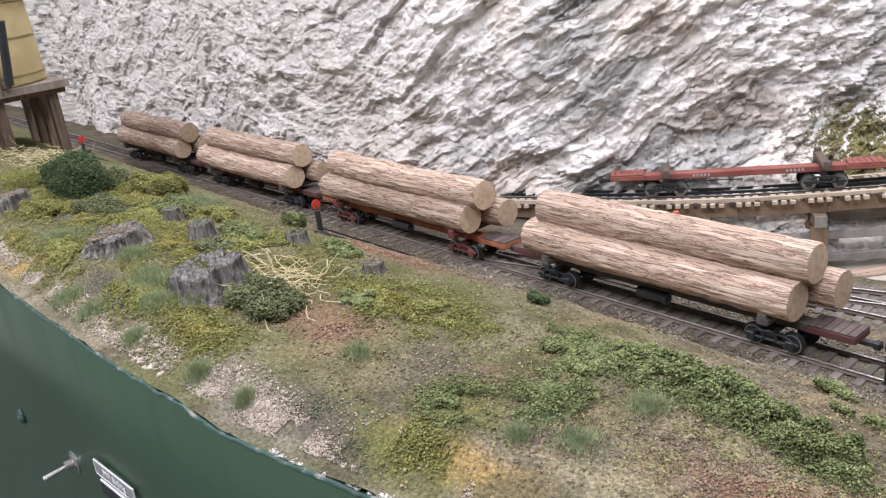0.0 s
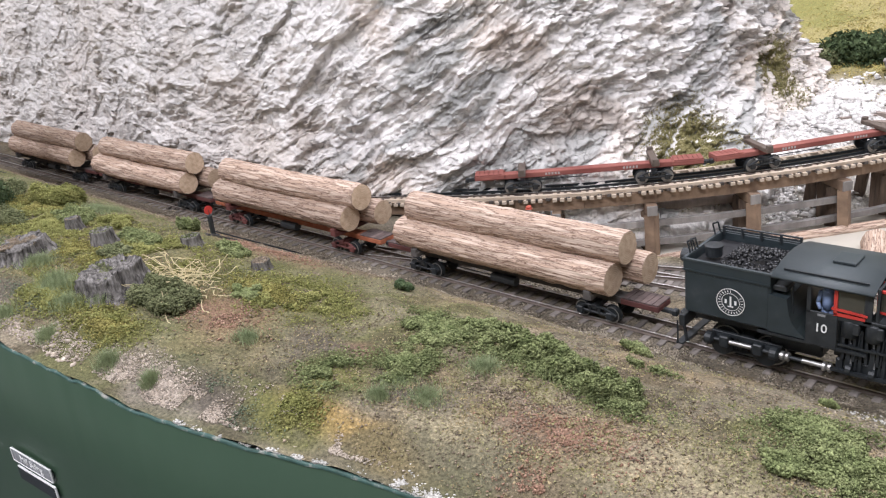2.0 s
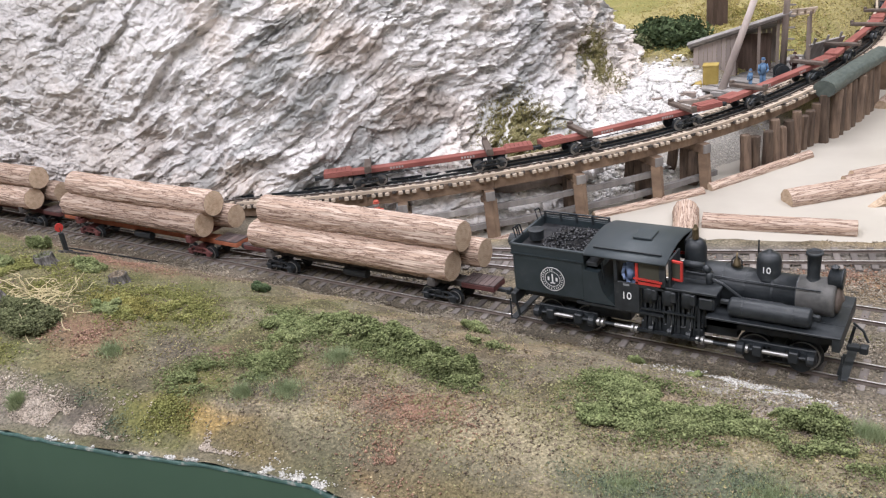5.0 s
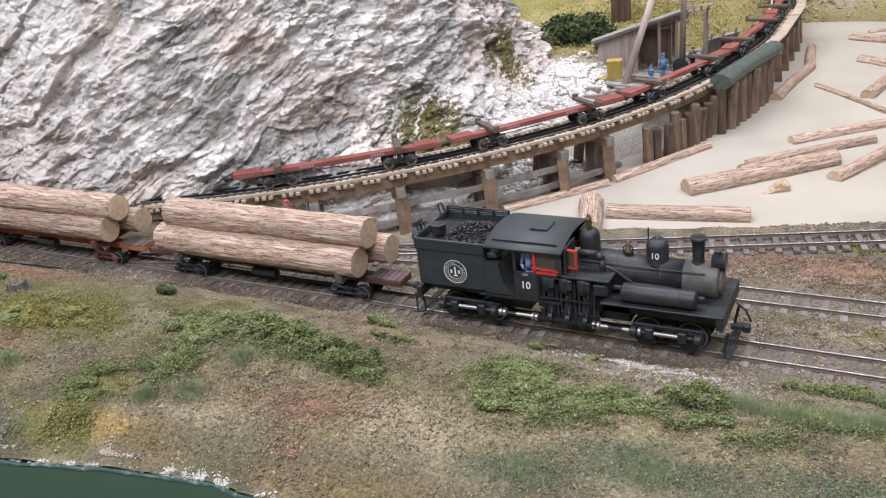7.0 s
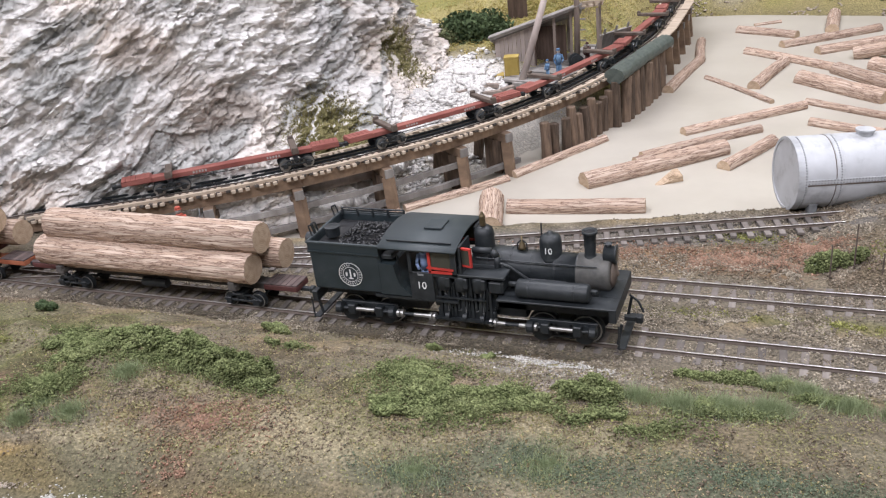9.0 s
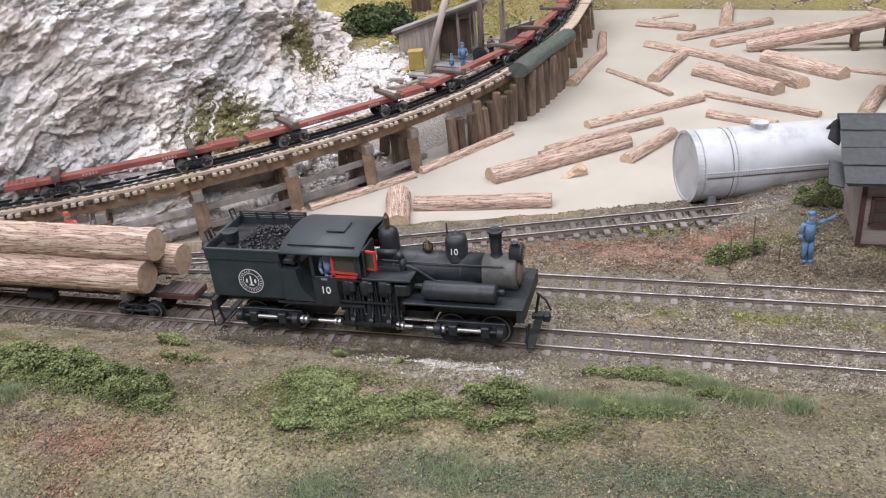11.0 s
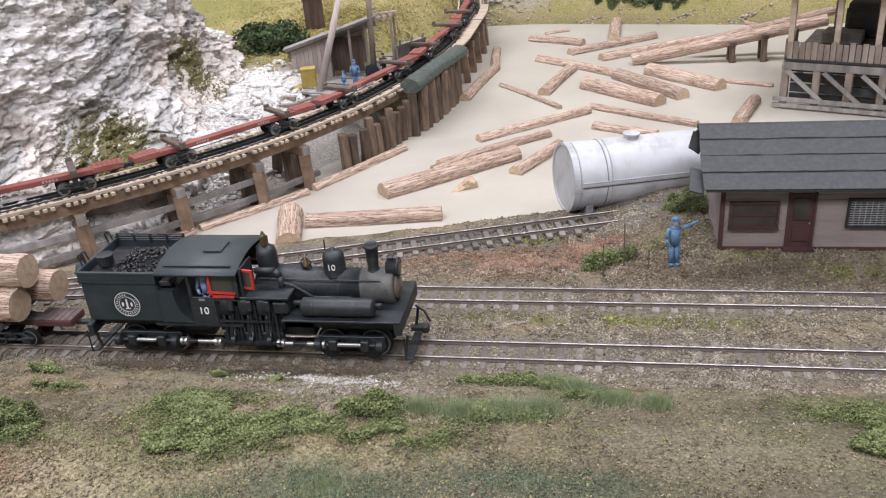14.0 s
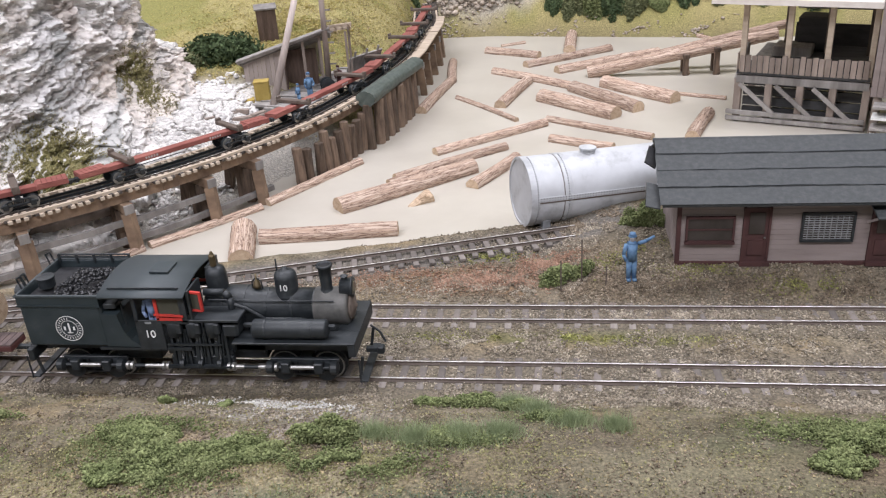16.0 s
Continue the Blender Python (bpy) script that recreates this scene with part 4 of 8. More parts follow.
def freight_truck(parent, x, name="truck", frame_mat=None, bright=4.5):
    """A two-axle archbar truck under a log car."""
    t = empty(name, pose(x * MM, 0, 0))
    t.parent = parent
    frame_mat = frame_mat or M_BLACK
    for s_ in (-1, 1):
        bm = B()
        y = s_ * 11.5
        bx(bm, (0, y, 5.6), (27, 1.6, 1.4), bevel=0.3)
        bx(bm, (0, y, 9.6), (14, 1.6, 1.2), bevel=0.3)
        for e_ in (-1, 1):
            bx(bm, (e_ * 10.2, y, 7.6), (8.6, 1.6, 1.1), (0, e_ * 26, 0))
            bx(bm, (e_ * 10.3, y * 1.03, 5.4), (4.4, 2.6, 4.8), bevel=0.5)
            bx(bm, (e_ * 3.2, y, 7.6), (1.4, 1.8, 4.2))
        for k in range(4):
            rd(bm, (-1.8 + k * 1.2, y - s_ * 0.2, 5.8), (-1.8 + k * 1.2, y - s_ * 0.2, 8.8), 0.55, seg=6)
        part("side_frame", bm, frame_mat, t)
    for e_ in (-1, 1):
        part("axle", rd(B(), (e_ * 10.2, -11, 5.4), (e_ * 10.2, 11, 5.4), 0.9, seg=8), M_BLACK, t)
        for s_ in (-1, 1):
            w = part("wheel", wheel_mesh(5.2), M_BLACK, t)
            w.matrix_basis = pose(e_ * 10.2 * MM, s_ * 8.2 * MM, 5.2 * MM, 0, 0, 0 if s_ < 0 else 180)
            part("tyre", lt(B(), (0, 0, 0), [(bright, -1.46), (5.15, -1.46), (5.15, -1.3), (bright, -1.3)], 20, "Y", True), M_STEEL, w)
    part("bolster", bx(B(), (0, 0, 9.6), (4, 26, 3), bevel=0.4), frame_mat, t)
    return t


def skeleton_car(sill_mat, end_mat, length=224.0, label="", loaded=False):
    """A flat-beamed log car: centre sill, bunks, trucks and couplers."""
    car = empty("log_car")
    h = length / 2
    if not loaded:
        for x0 in (-34, 30):
            bm = B()
            for k in range(5):
                bx(bm, (x0 + k * 2.6, -4.62, 13.6), (1.5, 0.12, 1.9))
            part("lettering", bm, M_SKIN, car, "faded white lettering bars")
    part("centre_sill", bx(B(), (0, 0, 13.4), (length - 14, 9.0, 4.4), bevel=0.4), sill_mat, car)
    for e_ in (-1, 1):
        bm = B()
        bx(bm, (e_ * (h - 12.5), 0, 14.4), (25, 14.6, 3.6), bevel=0.4)
        part("end_platform", bm, end_mat, car)
        for k in range(6):
            part("deck_plank", bx(B(), (e_ * (h - 22.0 + k * 4.0), 0, 16.8), (3.7, 14.4, 0.9), bevel=0.2), M_DECKPLANK if loaded else end_mat, car)
        bm = B()
        bx(bm, (e_ * (h - 40), 0, 18.6), (6, 40, 3.6), bevel=0.5)
        bx(bm, (e_ * (h - 40), -18.5, 21), (5, 3.5, 4), bevel=0.5)
        bx(bm, (e_ * (h - 40), 18.5, 21), (5, 3.5, 4), bevel=0.5)
        part("bunk", bm, M_RAIL if not loaded else M_DARKTIE if sill_mat is not M_ORANGE else M_RED, car, "log bunk with end chocks")
        bm = B()
        bx(bm, (e_ * (h + 2.5), 0, 12), (9, 2.6, 2.8), bevel=0.4)
        bx(bm, (e_ * (h + 7), 0, 12), (3.6, 4.2, 4), bevel=0.6)
        part("coupler", bm, M_BLACK, car)
        part("brake_rod", rd(B(), (0, e_ * 4.5, 9.2), (e_ * h * 0.55, e_ * 4.5, 9.2), 0.45, seg=6), M_BLACK, car)
        freight_truck(car, e_ * (h - 40), frame_mat=M_RED if sill_mat is M_ORANGE else M_BLACK, bright=4.5 if loaded else 2.6)
    if loaded:
        part("air_cylinder", rd(B(), (-12, -6, 9.5), (8, -6, 9.5), 3.2, seg=12), M_BLACK, car)
    return tagged(car, label, "log car")


def bark_log(p, q, r0, r1, seed, label, group="", sag=0.0, seg=56, step=0.003, flat=0.0):
    """A log with furrowed bark and two pale cut ends."""
    p, q = Vector(p), Vector(q)
    d = q - p
    n = max(8, int(d.length / step))
    k = np.arange(seg) * 2 * math.pi / seg
    tt = np.linspace(0, 1, n)
    T, K = np.meshgrid(tt, k, indexing="ij")
    L = d.length
    rr = (r0 + (r1 - r0) * T) * (1 + 0.05 * (fbm(T * L * 18, np.cos(K) * 1.3, np.sin(K) * 1.3 + seed, 2, seed) - 0.5))
    wk = K + 0.22 * (vnoise(T * L * 45, np.cos(K) * 3, np.sin(K) * 3, seed + 7) - 0.5)
    q_ = rr / 0.011
    fur = vnoise(T * L * 60, np.cos(wk) * 7.5 * q_, np.sin(wk) * 7.5 * q_ + seed, seed + 1)
    fine = vnoise(T * L * 170, np.cos(wk) * 13 * q_, np.sin(wk) * 13 * q_ + seed, seed + 2)
    rr = rr + 0.0022 * q_ * (np.abs(fur - 0.5) - 0.2) + 0.0007 * (fine - 0.5)
    bend = 0.03 * L * np.sin(T * math.pi) * (hash3(np.array([seed]), np.array([1]), np.array([2]))[0] - 0.5) * (1 if not sag else sag)
    v = np.stack([T * L, rr * np.cos(K) + bend, rr * np.sin(K) * (1 - flat)], -1)
    a = np.arange(n * seg).reshape(n, seg)
    f = np.stack([a[:-1], np.roll(a, -1, 1)[:-1], np.roll(a, -1, 1)[1:], a[1:]], -1).reshape(-1, 4)
    me = mesh_np("log", v.reshape(-1, 3), f[:, ::-1], M_BARK, False)
    ob = new("log", me)
    x = d.normalized()
    up = Vector((0, 0, 1)) if abs(x.z) < 0.95 else Vector((0, 1, 0))
    y = up.cross(x).normalized()
    ob.matrix_basis = Matrix.Translation(p) @ Matrix((x, y, x.cross(y))).transposed().to_4x4()
    for end, row, sgn in ((0, v[0], -1), (1, v[-1], 1)):
        cv = np.concatenate([row[None].mean(1) + np.array((sgn * 0.0002, 0, 0)), row * np.array((1, 0.55, 0.55)) + np.array((sgn * 0.0003, 0, 0)), row * np.array((1, 0.985, 0.985))])
        i = np.arange(seg)
        j = (i + 1) % seg
        tri = np.stack([i * 0, 1 + i, 1 + j], -1)
        ring = np.concatenate([np.stack([1 + i, 1 + seg + i, 1 + seg + j], -1), np.stack([1 + i, 1 + seg + j, 1 + j], -1)])
        ff = np.concatenate([tri, ring])
        cut = new("cut_end", mesh_np("cut_end", cv, ff if sgn > 0 else ff[:, ::-1], M_CUT))
        cut.parent = ob
    return tagged(ob, label, "log", group)


TRAIN_X = -0.111        # the loco's tender emblem along the main line
TRAIN = pose(TRAIN_X, MAIN_Y, 0.0)


def geared_loco():
    loco = empty("steam_locomotive", TRAIN)
    P = lambda name, bm, mat, parent=loco, label="", shade=False: part(name, bm, mat, parent, label, shade)
    # frame
    bm = B()
    bx(bm, (63, -9, 21), (176, 4, 5))
    bx(bm, (63, 9, 21), (176, 4, 5))
    bx(bm, (63, 0, 22.5), (176, 22, 2))
    P("main_frame", bm, M_BLACK)
    # bunker body
    body = P("bunker", bx(B(), (-3, 0, 39), (46, 44, 25), bevel=1.2), M_TENDER)
    bm = B()
    for s_ in (-1, 1):
        P("side_board", bx(B(), (-3, s_ * 21.6, 53.8), (46.6, 1.4, 7), bevel=0.3), M_TENDER, body)
        P("top_rim", bx(B(), (-3, s_ * 22.1, 57.4), (47.4, 1.6, 1.0)), M_ROOF, body)
        P("beading", bx(B(), (-3, s_ * 22.4, 51.6), (46.6, 0.8, 0.8)), M_TENDER, body)
    P("end_board", bx(B(), (-25.6, 0, 53.8), (1.4, 44, 7), bevel=0.3), M_TENDER, body)
    P("top_rim", bx(B(), (-25.9, 0, 57.4), (1.6, 45, 1.0)), M_ROOF, body)
    P("end_board", bx(B(), (19.6, 0, 53.8), (1.4, 44, 7)), M_TENDER, body)
    bm = B()
    for k in range(5):
        bx(bm, (-24 + k * 10.6, 20.6, 58.5), (1.2, 1.2, 5))
    for z in (59.4, 61):
        rd(bm, (-24, 20.6, z), (19, 20.6, z), 0.6, seg=6)
    P("bunker_rail", bm, M_BLACK, body)
    for x, y in ((-26, -15), (-26, -12), (-26, 14)):
        bm = B()
        tube(bm, [mv(x, y, 58), mv(x - 1.5, y, 64), mv(x + 1.5, y, 65.5), mv(x + 3, y, 60)], 0.5 * MM)
        P("grab_iron", bm, M_BLACK, body)
    P("water_hatch", lt(B(), (-17, -6, 55), [(4.4, 0), (4.4, 4.6), (4.9, 4.8), (4.9, 5.8), (1.5, 6.4)], 18), M_BLACK, body)
    rng = np.random.default_rng(4)
    cp = np.stack([rng.uniform(-11, 17, 420), rng.uniform(-17, 18, 420)], -1)
    cz = 53.0 + 6.0 * np.exp(-(((cp[:, 0] - 3) / 11) ** 2 + (cp[:, 1] / 12) ** 2)) + rng.uniform(-0.6, 0.6, 420)
    coal = new("coal", crumbs("coal", np.c_[cp, cz] * MM, 1.15 * MM, M_COAL, 5))
    coal.parent, coal["kind"] = body, "stuff"
    bm = B()
    bx(bm, (-3, 0, 52.4), (43, 41, 1.2))
    P("coal_floor", bm, M_COAL, body)
    P("rear_lamp", lt(B(), (-31, -8, 53), [(2.2, -3), (3.8, -2.6), (3.8, 2.6), (2.6, 3)], 16, "X"), M_BLACK, body)
    # emblem as plain shapes: ring, inner ring and bars
    em = P("emblem", lt(B(), (0, -22.35, 38), [(7.25, -0.12), (7.6, -0.12), (7.6, 0.05), (7.25, 0.05)], 40, "Y", True), M_WHITE, body, "white ring emblem")
    bm = B()
    lt(bm, (0, -22.35, 38), [(4.6, -0.1), (4.85, -0.1), (4.85, 0.05), (4.6, 0.05)], 36, "Y", True)
    P("emblem_ring", bm, M_WHITE, em)
    for k in range(22):
        a = math.radians(-60 + k * 300 / 21 + 90 + 60)
        P("emblem_bar", bx(B(), (6.05 * math.cos(a), -22.36, 38 + 6.05 * math.sin(a)), (0.30, 0.2, 1.25), (0, -math.degrees(a) + 90, 0)), M_WHITE, em)
    for c, s_ in (((0, -22.36, 38.2), (0.9, 0.2, 6.0)), ((0, -22.36, 35.4), (3.0, 0.2, 0.6)), ((-2.6, -22.36, 38.0), (1.1, 0.2, 2.2)), ((2.6, -22.36, 38.0), (1.1, 0.2, 2.2))):
        P("emblem_bar", bx(B(), c, s_), M_WHITE, em)
    # curved side tank piece between bunker and cab
    bm = B()
    prof = [(19, 26.6), (38, 26.6), (36.4, 28.2), (33.4, 30.6), (31.0, 34.0), (29.4, 38.4), (28.6, 43), (28.2, 46), (19, 46.6)]
    near = [bm.verts.new(mv(x, -21.8, z)) for x, z in prof]
    far = [bm.verts.new(mv(x, 21.8, z)) for x, z in prof]
    bm.faces.new(near)
    bm.faces.new(far[::-1])
    for k in range(len(prof)):
        bm.faces.new((near[k], far[k], far[(k + 1) % len(prof)], near[(k + 1) % len(prof)]))
    bmesh.ops.recalc_face_normals(bm, faces=bm.faces)
    P("slope_sheet", bm, M_TENDER, loco, "flared front of the bunker")
    P("tool_box", bx(B(), (24, -15, 50), (7, 10, 3), bevel=0.5), M_BLACK)
    P("brake_handle", rd(B(), (30, -17, 30), (29, -17, 51), 0.5, seg=6), M_BLACK)
    P("cab_floor", bx(B(), (40, 0, 25), (52, 43, 1.6)), M_BLACK)
    # cab
    for s_ in (-1, 1):
        bm = B()
        y = s_ * 21.4
        bx(bm, (45, y, 34), (14.6, 1.2, 18), bevel=0.2)
        bx(bm, (38.8, y, 50), (1.8, 1.2, 16))
        bx(bm, (65.5, y, 50), (3.4, 1.2, 16))
        bx(bm, (60, y, 42), (15, 1.2, 2.2))
        bx(bm, (52, y, 57.4), (28, 1.2, 2))
        P("cab_side", bm, M_BLACK)
        win = empty("cab_window", pose(0, 0, 0))
        win.parent = loco
        bm = B()
        bx(bm, (51.2, y + s_ * 0.5, 50.5), (1.6, 1.0, 14))
        bx(bm, (57.5, y + s_ * 0.5, 43.9), (14, 1.0, 1.5))
        bx(bm, (57.5, y + s_ * 0.8, 46.2), (16, 1.2, 0.9), (0, 3, 0))
        part("window_frame", bm, M_SIGRED, win, "bright red window frame")
        part("pane", bx(B(), (58, y, 51.4), (12.2, 0.4, 12.5)), M_GLASS, win)
    bm = B()
    for z in (-13.5, 13.5):
        bx(bm, (69.4, z, 51), (1.2, 16, 18))
    P("cab_front", bm, M_BLACK)
    bm = B()
    for dz, dy in ((6.1, 0), (-6.1, 0)):
        bx(bm, (71, -22.5 + dy, 55.5 + dz), (1.4, 8.5, 1.3))
    for dy in (-4, 4):
        bx(bm, (71, -22.5 + dy, 55.5), (1.4, 1.3, 13.4))
    vw = P("vent_window", bm, M_SIGRED, loco, "swung-out red framed front window")
    vw.matrix_basis = pose(0, 0, 0) @ Matrix.Translation(mv(70, -19, 6)) @ pose(0, 0, 0, 0, 0, 80) @ Matrix.Diagonal((1, 0.85, 0.85, 1)) @ Matrix.Translation(mv(-71, 20, 0))
    P("pane", bx(B(), (71, -22.5, 55.5), (0.4, 7.4, 11.6)), M_GLASS, vw)
    # roof: shallow arch
    bm = B()
    ys = np.linspace(-25, 25, 17)
    for x0, x1 in ((21.5, 68.5),):
        rows_ = [[bm.verts.new(mv(x, y, 63.0 - 4.6 * (y / 25) ** 2 + dz)) for y in ys] for x, dz in ((x0, 0), (x1, 0))]
        low = [[bm.verts.new(mv(x, y, 62.0 - 4.6 * (y / 25) ** 2)) for y in ys] for x in (x0, x1)]
        for k in range(16):
            bm.faces.new((rows_[0][k], rows_[1][k], rows_[1][k + 1], rows_[0][k + 1]))
            bm.faces.new((low[0][k + 1], low[1][k + 1], low[1][k], low[0][k]))
        for e_ in (0, 1):
            for k in range(16):
                vs = (rows_[e_][k], rows_[e_][k + 1], low[e_][k + 1], low[e_][k])
                bm.faces.new(vs if e_ == 0 else vs[::-1])
        for k in (0, 16):
            bm.faces.new((rows_[0][k], low[0][k], low[1][k], rows_[1][k]))
    bmesh.ops.recalc_face_normals(bm, faces=bm.faces)
    roof = P("cab_roof", bm, M_ROOF, loco, "slate grey arched roof", True)
    P("roof_hatch", bx(B(), (49, -1, 63.6), (11, 12, 1.4), bevel=0.3), M_ROOF, roof)
    P("rain_gutter", bx(B(), (45, -19.5, 60.9), (39, 0.8, 0.8), (8, 0, 0)), M_BLACK, roof)
    P("whistle", lt(B(), (76, 2, 63), [(1.0, -3), (1.0, 0), (1.8, 0.4), (1.8, 6), (1.2, 7), (0.6, 8.5)], 10), M_BRASS, loco, "brass whistle")
    # boiler, firebox, smokebox (offset to the far side as on a geared engine)
    by = 3.0
    bm = B()
    lt(bm, (0, by, 38.5), [(10.5, 70), (11.4, 71), (11.2, 92), (10.0, 100), (9.6, 130)], 30, "X")
    boiler = P("boiler", bm, M_BLACK, loco, "", True)
    for x in (80, 92, 104, 118, 130):
        r = float(np.interp(x, [71, 92, 100, 130], [11.6, 11.35, 10.2, 9.8]))
        P("boiler_band", lt(B(), (0, by, 38.5), [(r * 0.9, x - 0.6), (r, x - 0.6), (r, x + 0.6), (r * 0.9, x + 0.6)], 30, "X", True), M_BLACK, boiler)
    sm = P("smokebox", lt(B(), (0, by, 38.5), [(8, 129.5), (10.1, 130), (10.2, 147), (9.6, 148), (8.6, 148.4)], 30, "X"), M_SMOKEBOX, loco, "grey graphite smokebox", True)
    P("smokebox_door", lt(B(), (0, by, 38.5), [(7.4, 148.2), (7.6, 149.4), (6.2, 150.2), (2, 151), (0.8, 152)], 24, "X"), M_RAIL, sm, "", True)
    P("saddle", bx(B(), (139, by, 28), (15, 13, 8), bevel=0.8), M_BLACK)
    P("firebox", bx(B(), (80, by, 33), (22, 24, 16), bevel=1.5), M_BLACK)
    P("running_board", bx(B(), (80, -14.5, 42.6), (29, 15, 1.6), bevel=0.3), M_BLACK)
    P("side_tank", bx(B(), (88, -13.5, 35.6), (9, 13, 8), bevel=1.2), M_BLACK)
    st = P("chimney", lt(B(), (136.5, by, 47), [(4.6, 0), (3.6, 1.2), (3.0, 3), (3.3, 9), (3.6, 14.5), (4.3, 15), (4.2, 16.4), (3.2, 16.4), (2.8, 10)], 22), M_BLACK, loco, "", True)
    P("smoke_hole", lt(B(), (136.5, by, 61), [(3.0, 0), (3.1, 1.5)], 18), M_COAL, st)
    d1 = P("sand_dome", lt(B(), (114.5, by, 45), [(7.4, 0), (6.6, 1.6), (6.2, 3), (6.2, 11), (5.6, 13.4), (3.6, 14.8), (1.6, 15.3), (1.4, 16.4), (0.6, 16.6)], 26), M_BLACK, loco, "", True)
    words("number", "10", 0.0050, M_WHITE, d1, pose(114.5 * MM, (by - 6.35) * MM, 52 * MM, 90, 0, 0))
    P("steam_dome", lt(B(), (76, by, 47), [(7, 0), (6, 1.6), (5.8, 3), (5.8, 11), (5.0, 14), (3, 15.6), (0.8, 16)], 24), M_BLACK, loco, "", True)
    P("bell", lt(B(), (98, by, 50), [(2.5, 0), (1.9, 1.0), (1.5, 3.0), (0.6, 4.2), (0.5, 7.5)], 14), M_BRASS, loco, "small brass bell", True)
    bm = B()
    tube(bm, [mv(95.2, by, 47.5), mv(95.4, by, 53), mv(98, by, 55.4), mv(100.6, by, 53), mv(100.8, by, 47.5)], 0.4 * MM)
    P("bell_yoke", bm, M_BLACK)
    P("aerial_post", rd(B(), (107, by + 9, 44), (107, by + 9, 62), 0.45, seg=6), M_BLACK)
    hl = P("headlight", lt(B(), (147, by, 50), [(2.6, -3.4), (4.6, -2.8), (4.8, 2.8), (5.4, 3.2), (5.4, 4.0), (4.2, 4.2)], 22, "X"), M_BLACK, loco, "round headlight", True)
    P("headlight_lens", lt(B(), (147, by, 50), [(4.2, 4.1), (3.0, 4.5), (0.8, 4.7)], 20, "X"), M_GLASS, hl)
    P("headlight_bracket", bx(B(), (145.5, by, 44.5), (6, 6, 3)), M_BLACK, hl)
    P("headlight_vent", lt(B(), (146.5, by, 54.5), [(1.8, 0), (1.8, 1.6), (2.3, 1.8), (0.6, 2.8)], 12), M_BLACK, hl)
    # pipes
    bm = B()
    tube(bm, [mv(73, -9, 53), mv(84, -9, 53), mv(87, -9.5, 50), mv(87, -9.5, 41)], 1.9 * MM, 10)
    P("steam_pipe", bm, M_BLACK, loco, "", True)
    bm = B()
    tube(bm, [mv(88, -9.5, 46), mv(94, -9.6, 44), mv(104, -8.6, 36.5), mv(124, -8.0, 36.2), mv(131, -7.5, 33)], 0.9 * MM, 8)
    P("feed_pipe", bm, M_BLACK)
    bm = B()
    tube(bm, [mv(74, -8, 47.8), mv(110, -6.5, 46.2), mv(142, -6.2, 46.0)], 0.4 * MM, 6)
    P("handrail", bm, M_BLACK)
    # air tank on the running board
    tank = P("air_tank", lt(B(), (0, -17, 35.6), [(3.2, 99.5), (4.8, 100.4), (5.2, 101), (5.2, 139.0), (4.8, 139.7), (3.2, 140.5)], 24, "X"), M_BLACK, loco, "", True)
    for x in (107, 132):
        P("tank_strap", lt(B(), (0, -17, 35.6), [(4.8, x - 0.5), (5.4, x - 0.5), (5.4, x + 0.5), (4.8, x + 0.5)], 22, "X", True), M_BLACK, tank)
    P("tank_valve", bx(B(), (97, -15.5, 37), (5, 2.4, 2.4), bevel=0.5), M_BLACK, tank)
    P("tank_valve", bx(B(), (142, -15.5, 36), (4, 2.4, 2.4), bevel=0.5), M_BLACK, tank)
    for s_ in (-1, 1):
        P("side_deck", bx(B(), (122, s_ * 16.5, 29.6), (66, 13, 1.4), bevel=0.3), M_BLACK)
    P("front_deck", bx(B(), (149, 0, 29.6), (11.6, 20, 1.4)), M_BLACK)
    # plain black boxes added to keep the space under the frame dark
    P("ash_pan", bx(B(), (92, 0, 19), (22, 22, 12), bevel=0.8), M_BLACK)
    P("water_tank_belly", bx(B(), (30, 0, 17), (26, 24, 9), bevel=0.8), M_BLACK)
    P("end_beam", bx(B(), (153, 0, 26), (4, 46, 8), bevel=0.4), M_BLACK)
    P("end_beam", bx(B(), (-27.5, 0, 20.5), (3.6, 44, 7), bevel=0.4), M_BLACK)
    for x, dirn in ((156, 1), (-30, -1)):
        bm = B()
        bx(bm, (x + dirn * 3, 0, 13), (8, 3, 3), bevel=0.4)
        bx(bm, (x + dirn * 7.2, 0, 13), (4, 4.6, 4.6), bevel=0.7)
        P("coupler", bm, M_BLACK)
        bm = B()
        bx(bm, (x + dirn * 0.6, 0, 4.4), (4.6, 38, 1.2), bevel=0.3)
        for y in (-15, 15):
            bx(bm, (x - dirn * 0.8, y, 11), (1.6, 0.8, 13), (0, dirn * 10, 0))
        P("footboard", bm, M_BLACK)
        bm = B()
        tube(bm, [mv(x, 10, 22), mv(x + dirn * 5, 10, 18), mv(x + dirn * 8, 9, 12)], 0.7 * MM)
        P("air_hose", bm, M_BLACK)
        P("stirrup_rod", rd(B(), (x, -22, 20), (x, -22, 6), 0.5, seg=6), M_BLACK)
    # vertical cylinders and crankshaft on the near side
    for x in (57.5, 68, 78.5):
        cyl = empty("cylinder_set")
        cyl.parent = loco
        bm = B()
        lt(bm, (x, -18.5, 33), [(3.0, -1), (4.0, -0.4), (4.0, 7.6), (3.4, 8.4), (1.4, 9.2)], 18)
        part("cylinder", bm, M_BLACK, cyl, shade=True)
        part("valve_chest", bx(B(), (x + 1.0, -20.2, 37.6), (7.4, 3.6, 6.2), bevel=0.5), M_BLACK, cyl)
        bm = B()
        bx(bm, (x - 2.5, -18.5, 26.5), (1.2, 3.6, 13))
